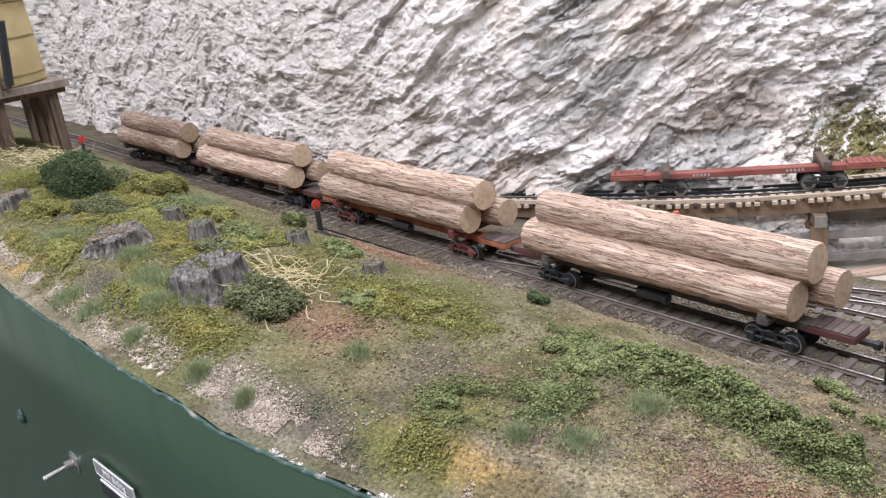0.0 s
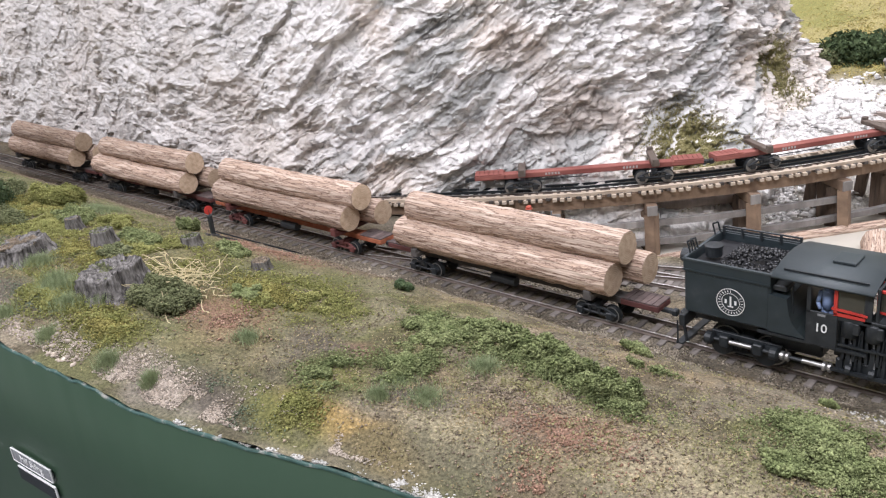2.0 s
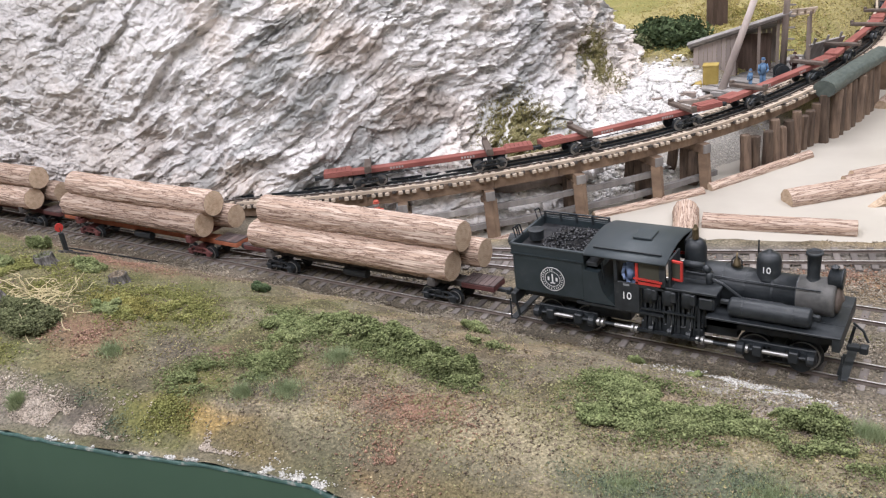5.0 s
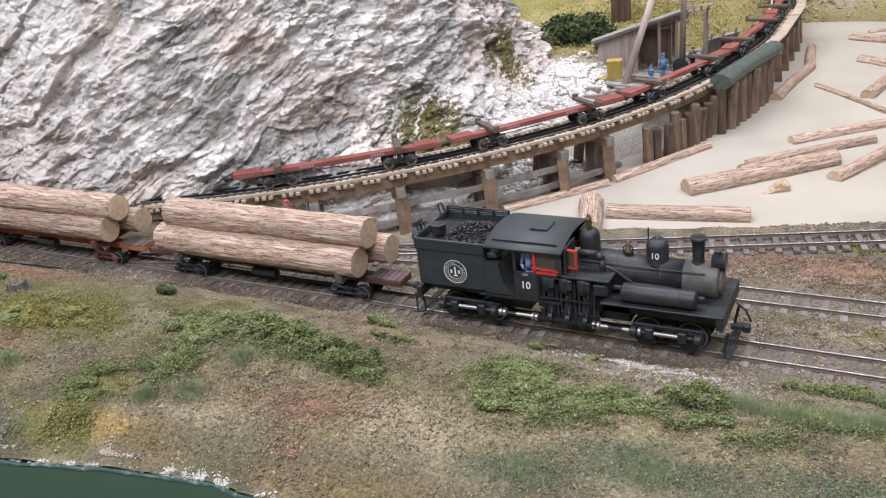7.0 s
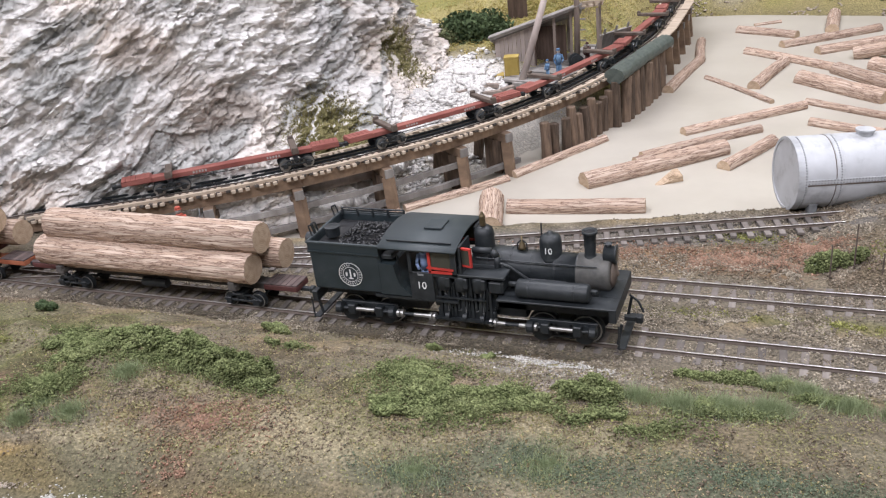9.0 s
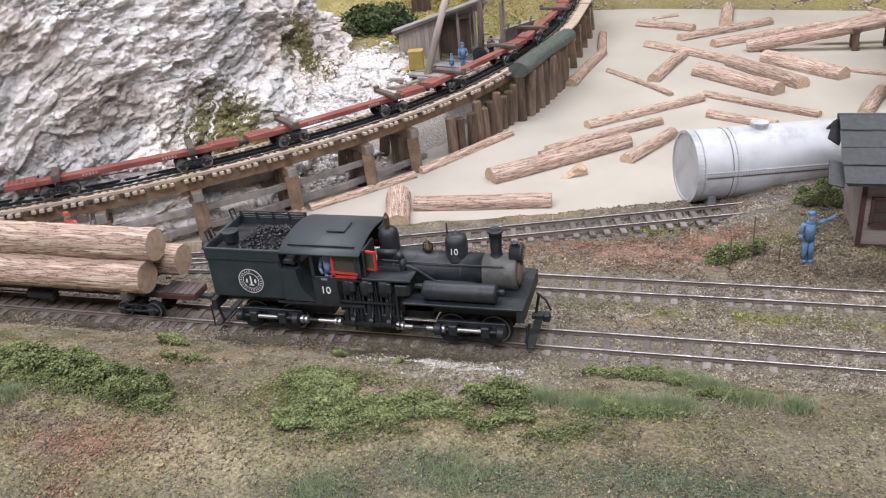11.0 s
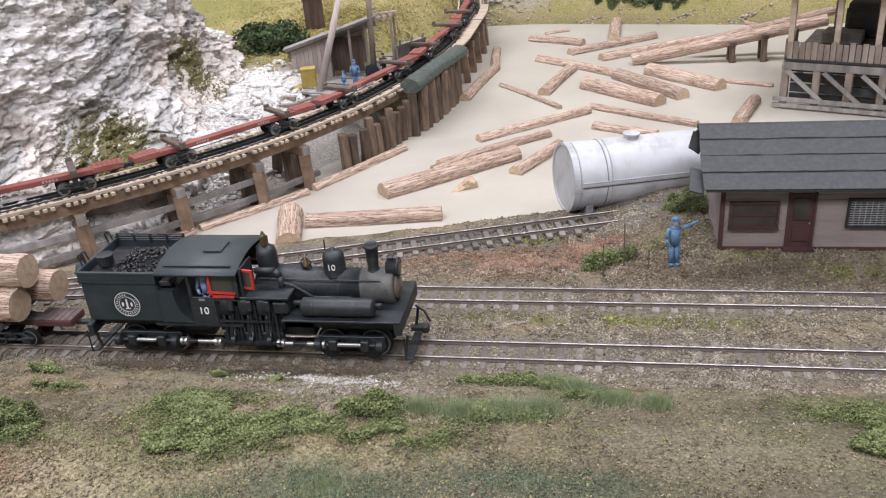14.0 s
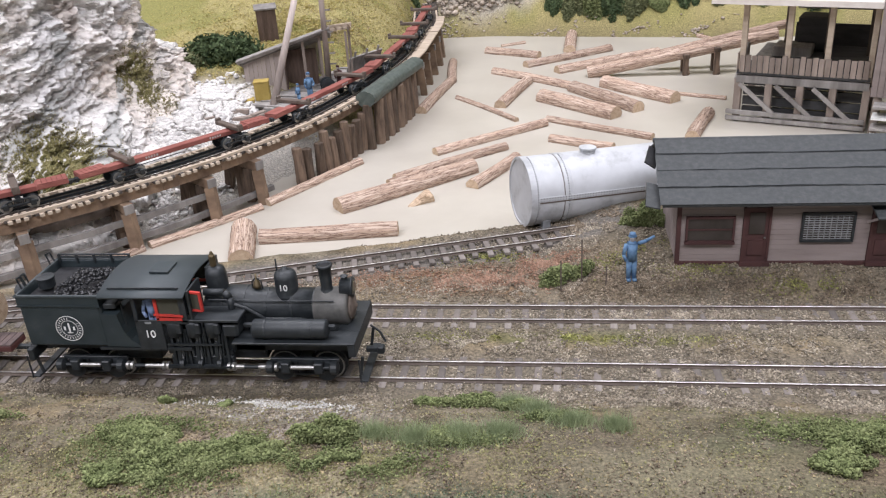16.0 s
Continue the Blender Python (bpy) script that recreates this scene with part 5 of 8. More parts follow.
        bx(bm, (x + 2.5, -18.5, 26.5), (1.2, 3.6, 13))
        part("crosshead_guide", bm, M_BLACK, cyl)
        part("piston_rod", rd(B(), (x, -18.5, 33), (x + 1.0, -18.5, 15), 0.6, seg=8), M_RIVET, cyl)
        part("connecting_rod", bx(B(), (x, -19.6, 22), (2.0, 1.0, 13), (0, 5, 0)), M_BLACK, cyl)
        part("eccentric_rod", rd(B(), (x + 4.6, -19.2, 34), (x + 3.0, -19.2, 15), 0.5, seg=6), M_BLACK, cyl)
        part("crank_web", lt(B(), (x + 0.5, -18.5, 14.5), [(1.2, -1.4), (3.2, -1.2), (3.2, 1.2), (1.2, 1.4)], 14, "X"), M_BLACK, cyl)
    P("engine_backplate", bx(B(), (69, -13.5, 29), (36, 3, 20), bevel=0.4), M_BLACK)
    P("crankcase", bx(B(), (68.5, -15.5, 14.5), (35, 4, 8), bevel=0.8), M_BLACK)
    P("exhaust_pipe", rd(B(), (54, -14, 41.5), (90, -14, 41.5), 1.7, seg=10), M_BLACK)
    for x in (54, 62.5, 73, 84):
        P("frame_leg", bx(B(), (x, -17.5, 24), (1.4, 2.4, 24)), M_BLACK)
    for x in (58, 66, 74, 82):
        P("oil_pipe", rd(B(), (x, -20.8, 42), (x, -21, 30), 0.35, seg=5), M_BLACK)
    P("reverse_link", bx(B(), (68, -21.4, 28), (30, 0.8, 1.0)), M_BLACK)
    bm = B()
    bx(bm, (68, -16, 20.5), (36, 1.6, 2.2))
    bx(bm, (68, -20.5, 13.5), (36, 1.2, 1.4))
    P("engine_frame", bm, M_BLACK)
    rods = P("line_shaft", rd(B(), (-16, -18.8, 12.8), (140, -18.8, 12.8), 1.05, seg=10), M_BLACK)
    for x0, x1 in ((-6, 10), (20, 27), (36, 47), (86, 92), (100, 108), (117, 131)):
        P("shaft_sleeve", rd(B(), (x0, -18.8, 12.8), (x1, -18.8, 12.8), 1.25, seg=12), M_STEEL, rods, "bright steel sleeve")
    for x in (27.5, 48, 85, 108.5):
        P("universal_joint", lt(B(), (x, -18.8, 12.8), [(1.2, -2.4), (2.4, -2), (2.4, -0.6), (1.4, 0), (2.4, 0.6), (2.4, 2), (1.2, 2.4)], 12, "X"), M_STEEL, rods)
    # geared trucks
    for tx_ in (4.5, 124.0):
        truck = empty("geared_truck", pose(tx_ * MM, 0, 0))
        truck.parent = loco
        for s_ in (-1, 1):
            bm = B()
            y = s_ * 13
            bx(bm, (0, y, 14), (38, 2.2, 2.2), bevel=0.3)
            bx(bm, (0, y, 5.2), (34, 2, 1.6), bevel=0.3)
            for e_ in (-1, 1):
                bx(bm, (e_ * 12, y * 1.08, 8.6), (7, 3.4, 9), bevel=0.6)
                for k in (-1.2, 1.2):
                    rd(bm, (e_ * 4.5 + k, y, 6), (e_ * 4.5 + k, y, 13.4), 0.8, seg=6)
            part("side_frame", bm, M_BLACK, truck)
        for e_ in (-1, 1):
            part("axle", rd(B(), (e_ * 12, -15, 8.6), (e_ * 12, 15, 8.6), 1.1, seg=8), M_BLACK, truck)
            for s_ in (-1, 1):
                w = part("wheel", wheel_mesh(8.6, 28), M_BLACK, truck)
                w.matrix_basis = pose(e_ * 12 * MM, s_ * 8.2 * MM, 8.6 * MM, 0, 0, 0 if s_ < 0 else 180)
                part("tyre", lt(B(), (0, 0, 0), [(7.7, -1.42), (8.55, -1.42), (8.55, -1.3), (7.7, -1.3)], 28, "Y", True), M_STEEL, w)
            part("bevel_gear", lt(B(), (e_ * 12, -15.4, 8.6), [(1.6, -1.6), (5.6, -1.0), (6.0, 0.4), (2, 0.8)], 24, "Y"), M_BLACK, truck)
            bm = B()
            lt(bm, (e_ * 12 + e_ * 5.5, -18.8, 12.8), [(1.5, -2.6), (3.6, -1.6), (3.6, 1.6), (1.5, 2.6)], 14, "X")
            bx(bm, (e_ * 12 - e_ * 3, -18.4, 12.8), (5, 4.6, 6.4), bevel=0.6)
            part("pinion_housing", bm, M_BLACK, truck)
        part("bolster", bx(B(), (0, 0, 13), (7, 28, 4), bevel=0.4), M_BLACK, truck)
    words("number", "10", 0.0062, M_WHITE, loco, pose(45 * MM, -22.2 * MM, 34.6 * MM, 90, 0, 0))
    P("class_plate", bx(B(), (45, -22.1, 41.6), (3.6, 0.2, 1.2)), M_RIVET)
    # rivet rows on the bunker
    first_ = None
    for k in range(23):
        for z in (28, 50):
            m = pose((-24 + k * 1.93) * MM, -22.1 * MM, z * MM)
            if first_ is None:
                first_ = P("rivet", ball(B(), (0, 0, 0), 0.32 * MM, 1), M_TENDER)
                first_.matrix_basis = m
            else:
                again(first_, m)
    return tagged(loco, "black geared steam locomotive with slate roof and red windows", "locomotive")


geared_loco()


def figure(m, coat, pose_arm=0, label="", h=0.037):
    """A painted model figure as one plain mesh."""
    bm = B()
    k = h / 0.037
    def r_(p, q, a, b):
        rod(bm, tuple(c * MM * k for c in p), tuple(c * MM * k for c in q), a * MM * k, b * MM * k, 8)
    r_((-2.0, 0, 0), (-1.7, 0, 17), 1.7, 2.2)
    r_((2.0, 0, 0), (1.7, 0, 17), 1.7, 2.2)
    r_((0, 0, 16), (0, 0, 29), 3.6, 4.0)
    r_((0, 0, 29), (0, 0, 30.5), 4.0, 1.6)
    box(bm, (-2 * MM * k, -1 * MM * k, 0.8 * MM * k), (2.8 * MM * k, 5 * MM * k, 1.6 * MM * k))
    box(bm, (2 * MM * k, -1 * MM * k, 0.8 * MM * k), (2.8 * MM * k, 5 * MM * k, 1.6 * MM * k))
    r_((-4.2, 0, 28.5), (-6.2, -1.5, 21), 1.5, 1.3)
    r_((-6.2, -1.5, 21), (-4.5, -3, 16.5), 1.3, 1.1)
    if pose_arm:
        r_((4.2, 0, 28.3), (9.5, -1, 30.5), 1.5, 1.3)
        r_((9.5, -1, 30.5), (15, -1.5, 34), 1.3, 1.0)
    else:
        r_((4.2, 0, 28.5), (6.0, -2, 22), 1.5, 1.3)
        r_((6.0, -2, 22), (3.5, -5, 19), 1.3, 1.1)
    ball(bm, (0, -0.3 * MM * k, 33 * MM * k), 2.5 * MM * k, 2, (0.9, 1, 1.15))
    r_((0, 0, 34.2), (0, 0, 34.8), 3.2, 3.0)
    r_((0, 0, 34.8), (0, 0, 36.8), 2.5, 2.2)
    for f in bm.faces:
        c_ = f.calc_center_median() / (MM * k)
        f.material_index = 1 if (abs(c_.x) < 3.4 and 30.4 < c_.z < 34.3) or c_.x > 13.2 else 0
    ob = part("figurine", bm, [coat, M_SKIN], shade=True)
    ob.matrix_basis = m
    return tagged(ob, label, "figurine")


figure(pose(TRAIN_X + 0.0455, MAIN_Y - 0.0155, 0.0310, 0, 0, 20), M_PALEBLUE, 0, "blue-painted driver figurine leaning from the cab", h=0.027)

# four loaded log cars behind the locomotive
CAR = 232.0
for k, (off, sill, end) in enumerate(((-162.0, M_DARKTIE, M_RED), (-162.0 - CAR, M_ORANGE, M_ORANGE), (-162.0 - 2 * CAR, M_RED, M_RED), (-162.0 - 3 * CAR, M_DARKTIE, M_RED))):
    car = skeleton_car(sill, end, label=("oxide red" if k != 1 else "rust orange") + " wooden log car under three bark logs", loaded=True)
    car.matrix_basis = pose(TRAIN_X + off * MM, MAIN_Y, 0)
    car["group"] = "loaded log cars"
    cxx = TRAIN_X + off * MM
    j = random.Random(40 + k)
    for dy, dz, r, dx, nm in ((-0.0108, 0.0308, 0.0103, -0.002, "lower"), (0.0108, 0.0308, 0.0098, 0.010, "lower"), (-0.003, 0.0480, 0.0106, 0.004, "upper")):
        ln_ = 0.088 + j.uniform(-0.002, 0.002)
        bark_log((cxx - ln_ + dx, MAIN_Y + dy + j.uniform(-0.001, 0.001), dz), (cxx + ln_ + dx, MAIN_Y + dy + j.uniform(-0.001, 0.001), dz + j.uniform(-0.0012, 0.0005)), r * j.uniform(0.96, 1.04), r * j.uniform(0.94, 1.0), 200 + 10 * k + int(dz * 1000) + int(dy > 0),
                 "tan furrowed bark log lying on a log car", "logs on the train")

# a pale sheet of board, a worker and a lever stand between the main line and the trestle
sheet = part("board_sheet", box(B(), (0, 0, 0), (0.085, 0.030, 0.0016), bevel=0.0003), M_WALL)
sheet.matrix_basis = pose(-0.342, 0.118, float(terrain(-0.342, 0.118)) + 0.0045, 6, 0, 12)
tagged(sheet, "pale sheet of board lying beside the trestle", "board")
figure(pose(-0.327, 0.0985, float(terrain(-0.327, 0.0985)), 0, 0, 35), M_REDSHIRT, 0, "red-shirted figurine with a yellow hat beside the track", 0.034)
lever = empty("lever_stand", pose(-0.306, 0.094, float(terrain(-0.306, 0.094))))
part("base", box(B(), (0, 0, 0.002), (0.010, 0.008, 0.004), bevel=0.0006), M_DARKTIE, lever)
part("lever", rod(B(), (0, 0, 0.003), (0.004, 0, 0.030), 0.0008, 0.0006, 8), M_RIVET, lever)
part("housing", box(B(), (-0.001, 0, 0.008), (0.005, 0.005, 0.010), bevel=0.0008), M_RIVET, lever)
tagged(lever, "grey lever stand beside the track", "lever")

# empty log cars on the trestle
tlen = float(np.linalg.norm(np.diff(tcentre, axis=0), axis=1).sum())
tl = np.r_[0, np.cumsum(np.linalg.norm(np.diff(tcentre, axis=0), axis=1))]
first_car = None
q = float(np.interp(-0.405, tcentre[: len(tcentre) // 2, 0], tl[: len(tcentre) // 2]))
for k in range(5):
    qa, qb = q + 0.025, q + 0.163
    a = np.array([np.interp(qa, tl, tcentre[:, j]) for j in range(3)])
    b = np.array([np.interp(qb, tl, tcentre[:, j]) for j in range(3)])
    c = (a + b) / 2
    m = pose(c[0], c[1], c[2], 0, 0, math.degrees(math.atan2(b[1] - a[1], b[0] - a[0])))
    if first_car is None:
        first_car = skeleton_car(M_DUSTYRED, M_DUSTYRED, 188.0, "empty oxide red log car with open bunks")
        first_car["group"] = "empty log cars"
        first_car.matrix_basis = m
    else:
        copy_thing(first_car, m)
    q += 0.196
    if q + 0.18 > tlen:
        break


# ---- the pond: floating logs, boom, piles ----
FLOAT_NEAR = [(-0.109, 0.270, 0.011, 0.285, 0.0085), (-0.130, 0.288, -0.110, 0.222, 0.0115), (-0.054, 0.334, 0.064, 0.436, 0.0105), (-0.013, 0.411, 0.094, 0.501, 0.0058), (0.067, 0.387, 0.107, 0.464, 0.0072),
              (0.018, 0.487, 0.136, 0.582, 0.0062), (0.138, 0.600, 0.252, 0.523, 0.0050), (0.142, 0.526, 0.208, 0.490, 0.0060), (-0.018, 0.400, 0.039, 0.459, 0.0045), (0.020, 0.705, 0.102, 0.598, 0.0036)]
FLOAT_FAR = [(0.079, 0.656, 0.111, 0.774, 0.0080), (0.061, 0.833, 0.168, 0.739, 0.0068), (0.131, 0.689, 0.218, 0.602, 0.0112), (0.171, 0.730, 0.246, 0.626, 0.0100), (0.213, 0.748, 0.293, 0.660, 0.0110),
             (0.105, 0.861, 0.232, 0.950, 0.0074), (0.150, 0.822, 0.300, 0.913, 0.0082), (0.041, 0.964, 0.124, 0.918, 0.0076), (0.170, 0.945, 0.176, 1.058, 0.0096), (0.062, 1.001, 0.100, 1.020, 0.0030), (0.293, 0.520, 0.324, 0.606, 0.0078), (0.345, 1.075, 0.387, 0.996, 0.0042), (0.274, 0.708, 0.354, 0.666, 0.0032)]
for k, (x0, y0, x1, y1, r) in enumerate(FLOAT_NEAR + FLOAT_FAR):
    z = POND_Z + r * 0.25
    bark_log((x0, y0, z), (x1, y1, z + 0.001), r, r * 0.92, 300 + k, "half-sunk tan bark log floating in the pond", "logs in the pond", step=0.005, seg=34)
for k, (x0, y0, x1, y1, r) in enumerate(((-0.27, 0.175, -0.209, 0.253, 0.0042), (-0.206, 0.258, -0.131, 0.342, 0.0046), (-0.128, 0.350, -0.060, 0.464, 0.0052), (-0.019, 0.641, 0.004, 0.79, 0.0072), (0.004, 0.79, -0.006, 0.90, 0.0068))):
    bark_log((x0, y0, POND_Z + r * 0.3), (x1, y1, POND_Z + r * 0.3), r, r * 0.95, 340 + k, "slim boom log along the pond edge", "boom logs", step=0.005, seg=28)
bm = B()
for a_, w_ in ((0, 0.0085), (1, 0.0065), (2, 0.0040)):
    rod(bm, (-0.013 + a_ * 0.002, a_ * 0.0025 - 0.002, -0.004), (0.011 - a_ * 0.003, 0.002 - a_ * 0.002, 0.001 + a_ * 0.0025), w_ * 0.35, w_, 6)
chip = part("wood_chip", bm, M_CUT)
chip.matrix_basis = pose(0.021, 0.352, POND_Z + 0.002, 8, 0, 35)
tagged(chip, "pale split wood chunk floating in the pond", "wood chip")

# pile wall below the unloading place
def pile(x, y, top, r, seed, mat=None):
    j = random.Random(seed)
    lx, ly = j.uniform(-0.0025, 0.0025), j.uniform(-0.003, 0.003)
    bm = B()
    lathe(bm, (0, 0, 0), [(r * 1.05, 0), (r, (top - POND_Z + 0.01) * 0.5), (r * 0.95, top - POND_Z + 0.0094), (r * 0.8, top - POND_Z + 0.0102)], 12)
    for v_ in bm.verts:
        f = v_.co.z / (top - POND_Z + 0.01)
        v_.co.x += lx * f + r * 0.12 * j.uniform(-1, 1)
        v_.co.y += ly * f + r * 0.12 * j.uniform(-1, 1)
    ob = part("round_post", bm, mat or M_GREYBARK)
    ob.matrix_basis = Matrix.Translation((x, y, POND_Z - 0.01))
    return tagged(ob, "round brown timber post standing in the pond", "post", "posts of the unloading wharf")




def deck_at(y):
    k = int(np.argmin(np.abs(deck[:, 1] - y) + (deck[:, 0] < -0.2)))
    return deck[k], dn[k]


for k, y in enumerate(np.arange(0.405, 0.512, 0.0118)):
    p, n_ = deck_at(y)
    pile(p[0] - n_[0] * 0.002, p[1] - n_[1] * 0.002, -0.008 + (0.006 if k % 3 == 0 else 0) + random.uniform(-0.004, 0.002), 0.0052, 400 + k)
for k, y in enumerate(np.arange(0.517, 0.66, 0.0145)):
    p, n_ = deck_at(y)
    pile(p[0] - n_[0] * 0.010, p[1] - n_[1] * 0.010, 0.0065, 0.0056, 430 + k)
p0, n0 = deck_at(0.508)
p1, n1 = deck_at(0.668)
a, b = p0 - n0 * 0.010, p1 - n1 * 0.010
roll = bark_log((a[0], a[1], 0.0125), (b[0], b[1], 0.0125), 0.0116, 0.0108, 460, "dark green log laid along the pile tops", flat=0.25)
roll.name = "brow_log"
roll.data.materials[0] = M_GREENLOG
for c_ in roll.children:
    c_.data.materials[0] = M_GREENLOG

# plank wharf beside the trestle track, at the shed
wharf = tagged(empty("wharf_deck"), "grey plank wharf floor beside the trestle track", "wharf")
pl = None
for k in range(24):
    q_ = 0.47 + k * 0.0075
    p, n_ = deck_at(q_)
    m = pose(p[0] + n_[0] * 0.075, p[1] + n_[1] * 0.075, DZ - 0.001, 0, 0, math.degrees(math.atan2(n_[1], n_[0])))
    if pl is None:
        pl = part("plank", box(B(), (0, 0, 0), (0.066, 0.0068, 0.003), bevel=0.0003), M_GREYWOOD, wharf)
        pl.matrix_basis = m
    else:
        again(pl, m)


def open_shed():
    """A lean-to shed of vertical boards, open to the track, its roof rising away from the cliff."""
    shed = empty("shed", pose(-0.2035, 0.548, 0.008, 0, 0, 14))
    W, D, H0, H1 = 0.088, 0.055, 0.041, 0.066

    def boards(name, p, q, h0, h1, n):
        pv, qv = Vector(p), Vector(q)
        w = empty(name)
        w.parent = shed
        for k in range(n):
            f = (k + 0.5) / n
            h = h0 + (h1 - h0) * f
            o = part("board", box(B(), (0, 0, h / 2), ((qv - pv).length / n * 0.93, 0.0018, h)), M_SHEDWALL, w)
            o.matrix_basis = Matrix.Translation(pv.lerp(qv, f)) @ pose(0, 0, 0, 0, 0, math.degrees(math.atan2((qv - pv).y, (qv - pv).x)))
    boards("front_wall", (0, 0, 0), (0.044, 0, 0), H0, 0.052, 9)
    boards("back_wall", (0, D, 0), (W, D, 0), H0 - 0.36 * D, H1 - 0.36 * D, 16)
    boards("side_wall", (0, 0, 0), (0, D, 0), H0, H0 - 0.36 * D, 10)
    boards("partition", (0.044, 0, 0), (0.050, D, 0), 0.051, 0.054 - 0.36 * D, 10)
    # panels added in dark brown to give the open side its shaded interior
    part("inner_wall", box(B(), (0.064, 0.016, 0.023), (0.036, 0.0016, 0.046)), M_TRUNK, shed, "dark panel for the shade inside the shed")
    part("inner_wall", box(B(), (0.046, 0.008, 0.023), (0.0016, 0.016, 0.046)), M_TRUNK, shed)
    part("floor_boards", box(B(), (0.05, 0.020, 0.0012), (0.10, 0.05, 0.0022)), M_GREYWOOD, shed)
    fall = 0.36
    bm = beam(B(), (-0.006, D / 2 - 0.003, H0 + 0.0005), (W + 0.012, D / 2 - 0.003, H1 + 0.0045), D + 0.016, 0.002)
    for v_ in bm.verts:
        v_.co.z -= fall * max(0, v_.co.y)
    roof = part("roof", bm, M_GREYWOOD, shed, "grey plank lean-to roof")
    for k in range(6):
        y = -0.007 + k * 0.0125
        part("roof_board", beam(B(), (-0.007, y, H0 + 0.0022 - fall * max(0, y)), (W + 0.013, y, H1 + 0.0062 - fall * max(0, y)), 0.0118, 0.0012), M_GREYWOOD, roof)
    part("eave_beam", beam(B(), (-0.004, -0.0045, H0 - 0.002), (W + 0.010, -0.0045, H1 + 0.0025), 0.0025, 0.0035), M_GREYWOOD, shed)
    for x, h in ((W, H1), (W * 0.78, H1 - 0.006)):
        part("post", box(B(), (x, 0.0, h / 2), (0.003, 0.003, h)), M_SHEDWOOD, shed)
    # open roof frame going on past the boards
    for x, y in ((W + 0.030, -0.002), (W + 0.034, D * 0.55)):
        part("post", box(B(), (x, y, H1 / 2 - 0.002), (0.0028, 0.0028, H1 + 0.002)), M_SHEDWOOD, shed)
    for y in (-0.004, D * 0.25, D * 0.55):
        part("roof_rail", beam(B(), (W + 0.004, y, H1 + 0.006 - fall * max(0, y)), (W + 0.038, y, H1 + 0.008 - fall * max(0, y)), 0.0022, 0.0024), M_PALEWOOD, shed, "pale roof rail")
    for k in range(4):
        x = W + 0.010 + k * 0.008
        part("roof_rail", beam(B(), (x, -0.007, H1 + 0.0084), (x + 0.002, D * 0.58, H1 + 0.0084 - fall * D * 0.58), 0.0020, 0.0012), M_PALEWOOD, shed)
    part("post", box(B(), (W + 0.006, D * 0.5, H1 / 2 - 0.005), (0.003, 0.003, H1 - 0.01)), M_SHEDWOOD, shed)
    return tagged(shed, "weathered board lean-to shed open toward the track", "shed")


open_shed()
for k, (x, y, z, sx, sz, rz) in enumerate(((-0.177, 0.522, 0.012, 0.016, 0.020, 12), (-0.190, 0.512, 0.004, 0.011, 0.010, 20))):
    bm = B()
    box(bm, (0, 0, sz / 2), (sx, 0.013, sz), bevel=0.0006)
    cr = part("crate", bm, M_YELLOW)
    cr.matrix_basis = pose(x, y, z, 0, 0, rz)
    part("lid", box(B(), (0, 0, sz + 0.0008), (sx * 1.06, 0.0142, 0.0018), bevel=0.0003), M_YELLOW, cr)
    tagged(cr, "yellow painted wooden crate beside the shed", "crate", "yellow crates")
bm = B()
rod(bm, (0, 0, 0), (0.034, 0.03, 0.118), 0.0042, 0.0032, 12)
mast = part("derrick_mast", bm, M_SHEDWALL, shade=True)
mast.matrix_basis = Matrix.Translation((-0.160, 0.498, 0.006))
part("mast_foot", box(B(), (0, 0, 0.002), (0.016, 0.014, 0.006), bevel=0.0008), M_GREYWOOD, mast)
tagged(mast, "leaning grey wooden derrick mast on the wharf", "mast")
bm = B()
rod(bm, (0, 0, 0), (0.003, 0.0, 0.135), 0.0036, 0.0030, 12)
pole = part("ladder_pole", bm, M_SHEDWOOD, shade=True)
pole.matrix_basis = Matrix.Translation((-0.1105, 0.562, 0.010))
for k in range(8):
    part("rung", box(B(), (0.006, 0, 0.018 + k * 0.012), (0.010, 0.0014, 0.0016)), M_GREYWOOD, pole)
tagged(pole, "brown wooden pole with ladder rungs", "pole")
figure(pose(-0.1195, 0.512, DZ + 0.0005, 0, 0, 30), M_BLUE, 0, "blue-painted worker figurine standing on the wharf", 0.031)
figure(pose(-0.1290, 0.500, DZ + 0.0005, 0, 0, -40), M_BLUE, 0, "blue-painted crouched worker figurine on the wharf", 0.022)
figure(pose(-0.098, 0.560, DZ + 0.0005, 0, 0, 10), M_MAROON, 0, "red-painted worker figurine beside the ladder pole", 0.026)
bm = B()
lathe(bm, (0, 0, 0), [(0.004, -0.006), (0.0075, -0.0055), (0.0075, -0.004), (0.005, -0.0035), (0.005, 0.0035), (0.0075, 0.004), (0.0075, 0.0055), (0.004, 0.006)], 20, "Y")
wn = part("winch_drum", bm, M_BLACK)
wn.matrix_basis = pose(-0.108, 0.545, DZ + 0.009, 0, 0, 30)
part("winch_base", box(B(), (0, 0, -0.0065), (0.013, 0.015, 0.004)), M_BLACK, wn)
tagged(wn, "black winch drum on the wharf planks", "winch")
bm = B()
box(bm, (0, 0, 0), (0.055, 0.002, 0.022), (25, 0, 0))
ramp = part("plank_chute", bm, M_GREYWOOD)
ramp.matrix_basis = pose(-0.082, 0.63, 0.026, 0, 0, 58)
for k in (-1, 0, 1):
    part("brace", beam(B(), (k * 0.02, 0.004, -0.013), (k * 0.02, -0.007, 0.016), 0.002, 0.002), M_GREYWOOD, ramp)
